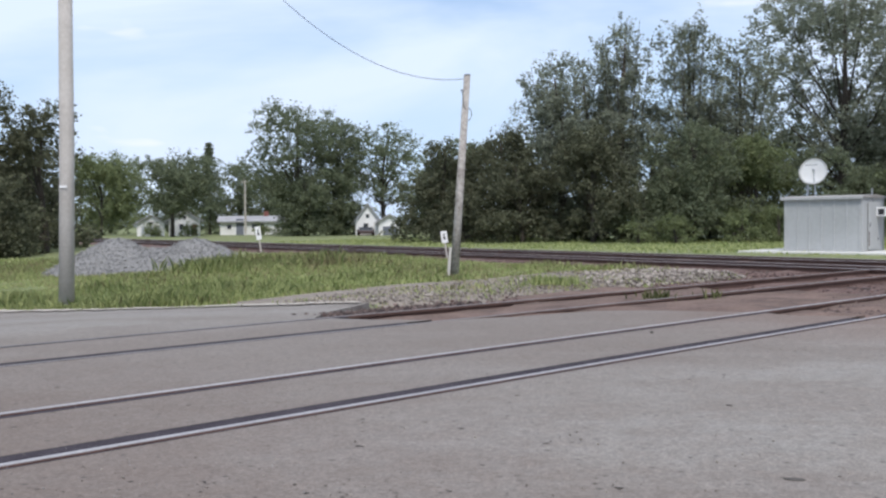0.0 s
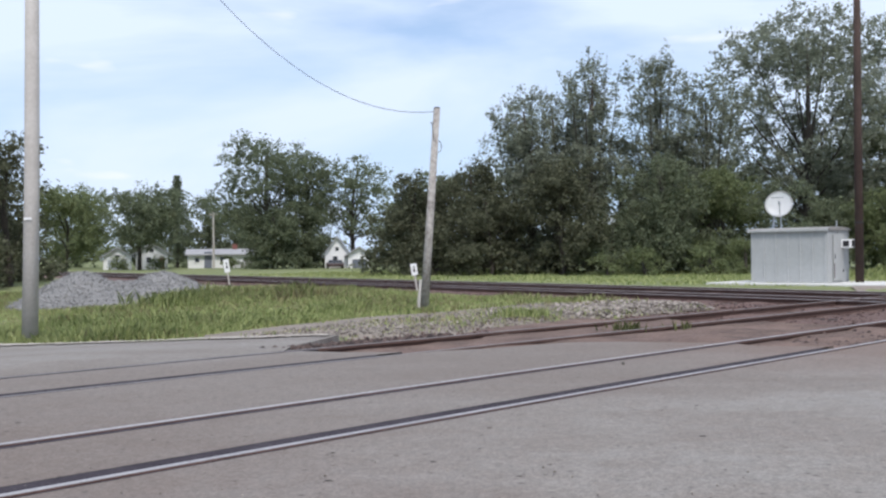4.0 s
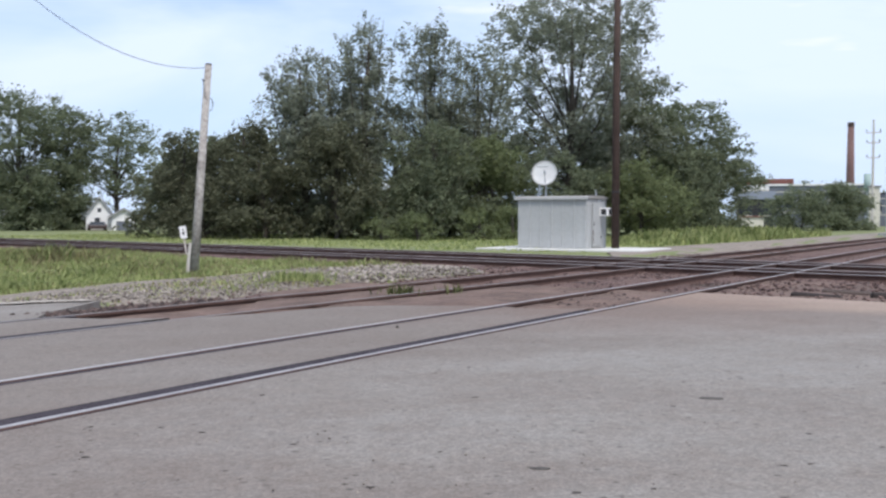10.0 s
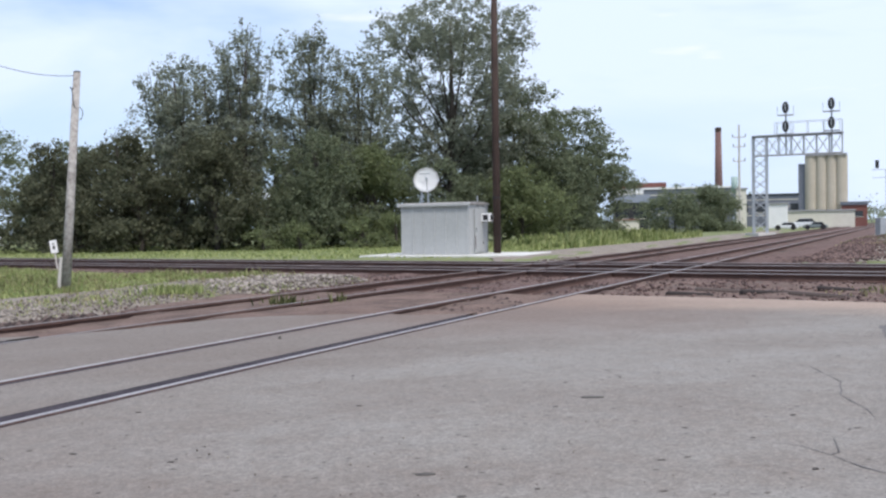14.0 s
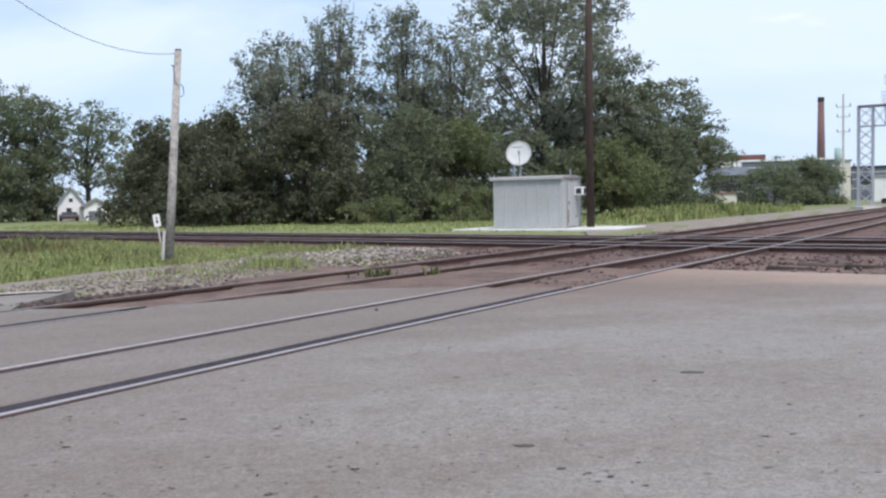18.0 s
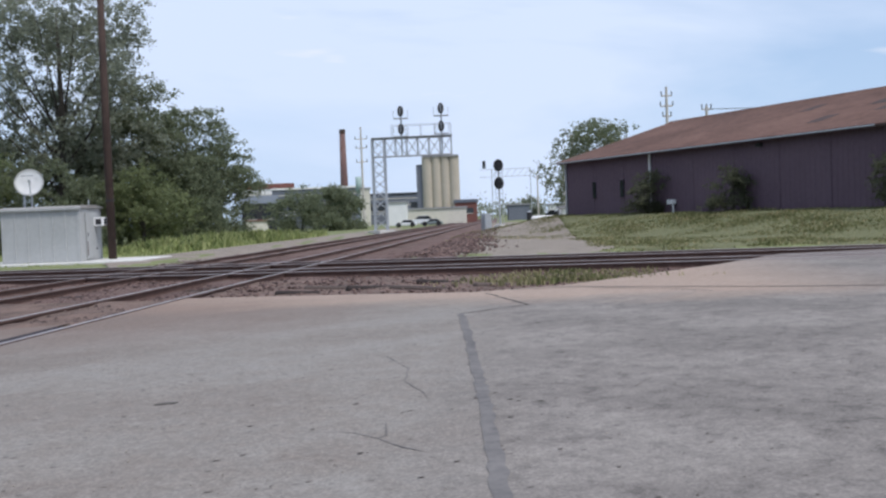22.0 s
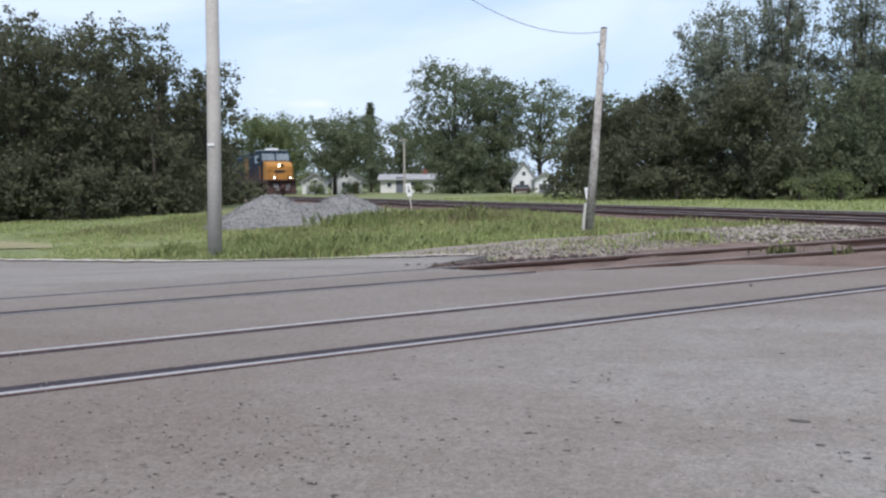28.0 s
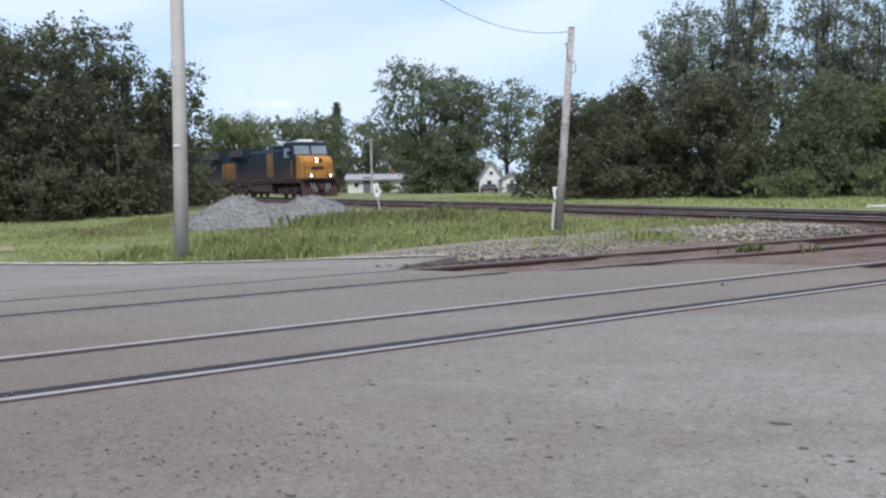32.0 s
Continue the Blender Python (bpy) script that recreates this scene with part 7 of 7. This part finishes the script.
def locomotive(label):
    """Six-axle freight locomotive, nose towards local +x, rail top at z = 0."""
    root = tagged(new("locomotive"), label, "locomotive", "locomotives")
    part("underframe", box(-10.6, -1.45, 1.25, 10.9, 1.45, 1.62, 0.03), LOCO_BLACK, root)
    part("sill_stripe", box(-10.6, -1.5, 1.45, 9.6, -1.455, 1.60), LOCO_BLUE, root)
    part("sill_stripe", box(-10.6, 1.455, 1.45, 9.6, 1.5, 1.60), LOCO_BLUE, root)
    part("fuel_tank", prism([(-1.35, 1.24), (-1.35, 0.55), (-1.0, 0.32), (1.0, 0.32), (1.35, 0.55), (1.35, 1.24)], -3.3, 3.1, lambda a, z, q: (q, a, z)), LOCO_BLACK, root, "dark fuel tank")
    # nose
    bm = prism([(9.15, 1.62), (11.0, 1.62), (10.95, 2.95), (10.60, 3.26), (9.15, 3.46)], -1.28, 1.28, lambda a, z, q: (a, q, z))
    bmesh.ops.bevel(bm, geom=[e for e in bm.edges if abs(e.verts[0].co.y - e.verts[1].co.y) < 0.01 and min(e.verts[0].co.x, e.verts[1].co.x) > 9.3], offset=0.16, segments=2, affect="EDGES")
    nose = part("nose", bm, LOCO_YELLOW, root, "yellow nose")
    part("nose_door", box(11.0, 0.15, 1.75, 11.02, 0.75, 2.7), LOCO_YELLOW, nose)
    part("emblem", box(11.005, -0.62, 2.30, 11.03, 0.48, 2.52), LOCO_BLUE, nose, "plain dark blue block emblem")
    part("nose_band", box(10.99, -1.24, 2.44, 11.004, -0.75, 2.48), LOCO_BLUE, nose)
    part("nose_band", box(10.99, 0.62, 2.44, 11.004, 1.24, 2.48), LOCO_BLUE, nose)
    part("number_plate_bars", box(10.86, -0.45, 2.80, 10.93, 0.0, 2.96), BLACK, nose)
    hl = part("headlight_housing", box(10.62, -0.32, 2.84, 10.98, 0.32, 3.20, 0.03), LOCO_YELLOW, root)
    part("headlight", tube([(10.98, -0.14, 3.10), (11.0, -0.14, 3.10)], 0.075, 12), LAMP_ON, hl, "lit headlight")
    part("headlight", tube([(10.98, -0.14, 2.93), (11.0, -0.14, 2.93)], 0.075, 12), LAMP_ON, hl, "lit headlight")
    part("nose_hatch", tube([(10.98, 0.2, 3.0), (11.01, 0.2, 3.0)], 0.12, 12), BLACK, hl)
    # cab
    cab = prism([(6.7, 1.62), (9.3, 1.62), (9.35, 3.28), (9.05, 4.32), (8.7, 4.5), (6.7, 4.5)], -1.52, 1.52, lambda a, z, q: (a, q, z))
    bmesh.ops.bevel(cab, geom=[e for e in cab.edges if min(e.verts[0].co.z, e.verts[1].co.z) > 4.2], offset=0.14, segments=2, affect="EDGES")
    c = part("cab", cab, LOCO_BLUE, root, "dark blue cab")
    part("cab_roof", box(6.6, -1.34, 4.505, 8.75, 1.34, 4.58, 0.03), LOCO_GREY, root, "pale grey cab roof")
    part("roof_box", box(7.2, -0.55, 4.58, 8.4, 0.55, 4.75, 0.05), WHITE, root, "white air conditioner on the roof")
    for y0, y1 in ((-1.36, -0.08), (0.08, 1.36)):
        wind = prism([(9.318, 3.52), (9.338, 3.52), (9.125, 4.2), (9.105, 4.2)], y0, y1, lambda a, z, q: (a + 0.012, q, z))
        part("windshield", wind, LOCO_GLASS, c, "pale reflecting windshield")
    for s in (-1, 1):
        part("side_window", box(7.2, min(s * 1.515, s * 1.535), 3.3, 8.5, max(s * 1.515, s * 1.535), 4.05), LOCO_GLASS, c)
        part("window_post", box(7.8, min(s * 1.52, s * 1.55), 3.25, 7.9, max(s * 1.52, s * 1.55), 4.1), LOCO_BLUE, c)
        part("mirror", box(8.6, min(s * 1.53, s * 1.75), 3.4, 8.66, max(s * 1.53, s * 1.75), 3.8), BLACK, c)
        part("grab_iron", tube([(9.0, s * 1.56, 1.7), (9.0, s * 1.56, 3.0)], 0.025, 5), LOCO_YELLOW, c)
    # hood
    hood = prism([(-1.05, 1.62), (1.05, 1.62), (1.05, 3.95), (0.75, 4.2), (-0.75, 4.2), (-1.05, 3.95)], -9.9, 6.68, lambda a, z, q: (q, a, z))
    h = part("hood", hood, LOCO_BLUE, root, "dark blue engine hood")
    for x in np.arange(-9.0, 6.2, 0.9):
        for s in (-1, 1):
            part("hood_door", box(x, min(s * 1.052, s * 1.075), 1.75, x + 0.8, max(s * 1.052, s * 1.075), 3.55, 0.008), LOCO_BLUE, h)
    rad = prism([(-1.05, 3.3), (-1.55, 3.75), (-1.55, 4.45), (1.55, 4.45), (1.55, 3.75), (1.05, 3.3)], -9.8, -4.9, lambda a, z, q: (q, a, z))
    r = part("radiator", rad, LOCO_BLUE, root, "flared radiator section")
    for s in (-1, 1):
        for k in range(4):
            part("radiator_grille", box(-9.5 + k * 1.15, min(s * 1.552, s * 1.57), 3.8, -8.5 + k * 1.15, max(s * 1.552, s * 1.57), 4.4), DARK_METAL, r)
        part("yellow_panel", box(0.9, min(s * 1.078, s * 1.095), 1.75, 2.7, max(s * 1.078, s * 1.095), 3.85), LOCO_PANEL, h, "yellow side panel")
        part("yellow_panel", box(-10.1, min(s * 1.078, s * 1.095), 1.75, -9.0, max(s * 1.078, s * 1.095), 3.3), LOCO_PANEL, h, "yellow end panel")
        part("lettering_bar", box(3.6, min(s * 1.078, s * 1.09), 2.5, 6.0, max(s * 1.078, s * 1.09), 3.0), LOCO_BLUE, h)
    part("exhaust", box(-0.6, -0.45, 4.2, 1.0, 0.45, 4.5, 0.05), DARK_METAL, root)
    part("dynamic_brake_hatch", box(2.2, -0.85, 4.2, 5.6, 0.85, 4.42, 0.04), LOCO_BLUE, root)
    part("roof_horn", box(6.0, -0.15, 4.2, 6.4, 0.15, 4.55, 0.03), BLACK, root)
    part("end_hood", box(-10.2, -1.0, 1.62, -9.9, 1.0, 3.3, 0.04), LOCO_PANEL, root, "yellow rear end of the hood")
    # pilot, steps, lamps
    part("pilot", prism([(10.9, 1.5), (11.15, 1.5), (11.35, 0.15), (11.0, 0.15)], -1.45, 1.45, lambda a, z, q: (a, q, z)), LOCO_BLACK, root, "dark pilot plate")
    part("front_platform", box(10.9, -1.45, 1.5, 11.6, 1.45, 1.62, 0.02), LOCO_BLACK, root)
    for s in (-0.8, 0.8):
        d = part("ditch_light_housing", box(11.35, s - 0.15, 1.65, 11.55, s + 0.15, 1.95, 0.02), LOCO_BLACK, root)
        part("ditch_light", tube([(11.55, s, 1.80), (11.57, s, 1.80)], 0.08, 12), LAMP_ON, d, "lit ditch light")
    part("coupler", box(11.3, -0.18, 0.7, 12.0, 0.18, 1.1, 0.05), RUST, root)
    part("coupler", box(-11.7, -0.18, 0.7, -10.6, 0.18, 1.1, 0.05), RUST, root)
    for y in (-0.75, -0.5, 0.5, 0.75):
        part("air_hose", tube([(11.3, y, 1.2), (11.55, y * 0.95, 0.85), (11.5, y * 0.75, 0.55), (11.55, y * 0.5, 0.75)], 0.035, 6), GALV, root)
    for s in (-1, 1):
        for x in (9.9, -10.4):
            for k in range(4):
                part("step", box(x - 0.3, min(s * 1.2, s * 1.5), 0.3 + k * 0.33, x + 0.4, max(s * 1.2, s * 1.5), 0.34 + k * 0.33), LOCO_BLACK, root)
        posts = np.arange(-9.6, 6.4, 1.75)
        for x in posts:
            part("stanchion", tube([(x, s * 1.45, 1.6), (x, s * 1.45, 2.65)], 0.02, 5), LOCO_BLUE, root)
        part("handrail", tube([(-9.6, s * 1.45, 2.65), (6.3, s * 1.45, 2.65)], 0.022, 5), LOCO_BLUE, root)
        part("nose_handrail", tube([(11.55, s * 0.55, 1.62), (11.55, s * 0.55, 2.62), (11.55, s * 1.3, 2.62), (11.55, s * 1.3, 1.62)], 0.025, 5), LOCO_BLACK, root)
    for x in (7.0, -7.0):
        tr = part("truck_frame", box(x - 2.7, -0.95, 0.55, x + 2.7, 0.95, 0.85, 0.04), LOCO_BLACK, root, "dark three-axle truck")
        for s in (-1, 1):
            part("side_frame", prism([(x - 2.8, 0.62), (x - 1.2, 0.42), (x - 0.8, 0.42), (x + 0.8, 0.42), (x + 1.2, 0.42), (x + 2.8, 0.62), (x + 2.8, 0.9), (x - 2.8, 0.9)], min(s * 0.96, s * 1.16), max(s * 0.96, s * 1.16), lambda a, z, q: (a, q, z)), LOCO_BLACK, tr)
            for dx in (-2.0, 0, 2.0):
                part("axle_box", box(x + dx - 0.22, min(s * 1.0, s * 1.3), 0.36, x + dx + 0.22, max(s * 1.0, s * 1.3), 0.74, 0.03), RUST, tr)
    return root


LEAD = locomotive("leading yellow-nosed dark blue diesel locomotive with lit headlights")
LEAD_AXLES = [loco_wheelset(LEAD, x) for x in AXLES]
HEAD_POINT = main_pt(sum(MAIN[1]) / 2, 0)
ALONG = (main_pt(sum(MAIN[1]) / 2, 1) - HEAD_POINT).normalized()
HEADING = math.degrees(math.atan2(-ALONG.y, -ALONG.x))
SECOND = copy_thing(LEAD, pose(0, 0, 0))
tagged(SECOND, "second dark blue and yellow diesel locomotive coupled behind")
SECOND_AXLES = [o for o in SECOND.children if o.name.startswith("wheelset")]


def front_at(t):
    """Metres of the leading nose from the diamond along the main line."""
    return 68.9 + 5.0 * (32 - t) + 0.022 * (32 - t) * max(0.0, 32 - t) * 0.5


def train_pose(t, back):
    p = HEAD_POINT + ALONG * (front_at(t) + 11.3 + back)
    return pose(p.x, p.y, 0.03, 0, 0, HEADING + (180 if back else 0))


def motions():
    times = [float(k) for k in range(33)]
    walk(LEAD, [(t, train_pose(t, 0.0)) for t in times])
    walk(SECOND, [(t, train_pose(t, 23.2)) for t in times])
    spin = [round(k * 0.1, 2) for k in range(321)]
    for group, way in ((LEAD_AXLES, -1), (SECOND_AXLES, 1)):
        for ob, x in zip(group, AXLES):
            walk(ob, [(t, pose(x, 0, WHEEL_R, 0, math.degrees(way * front_at(t) / WHEEL_R) % 360, 0)) for t in spin])


motions()
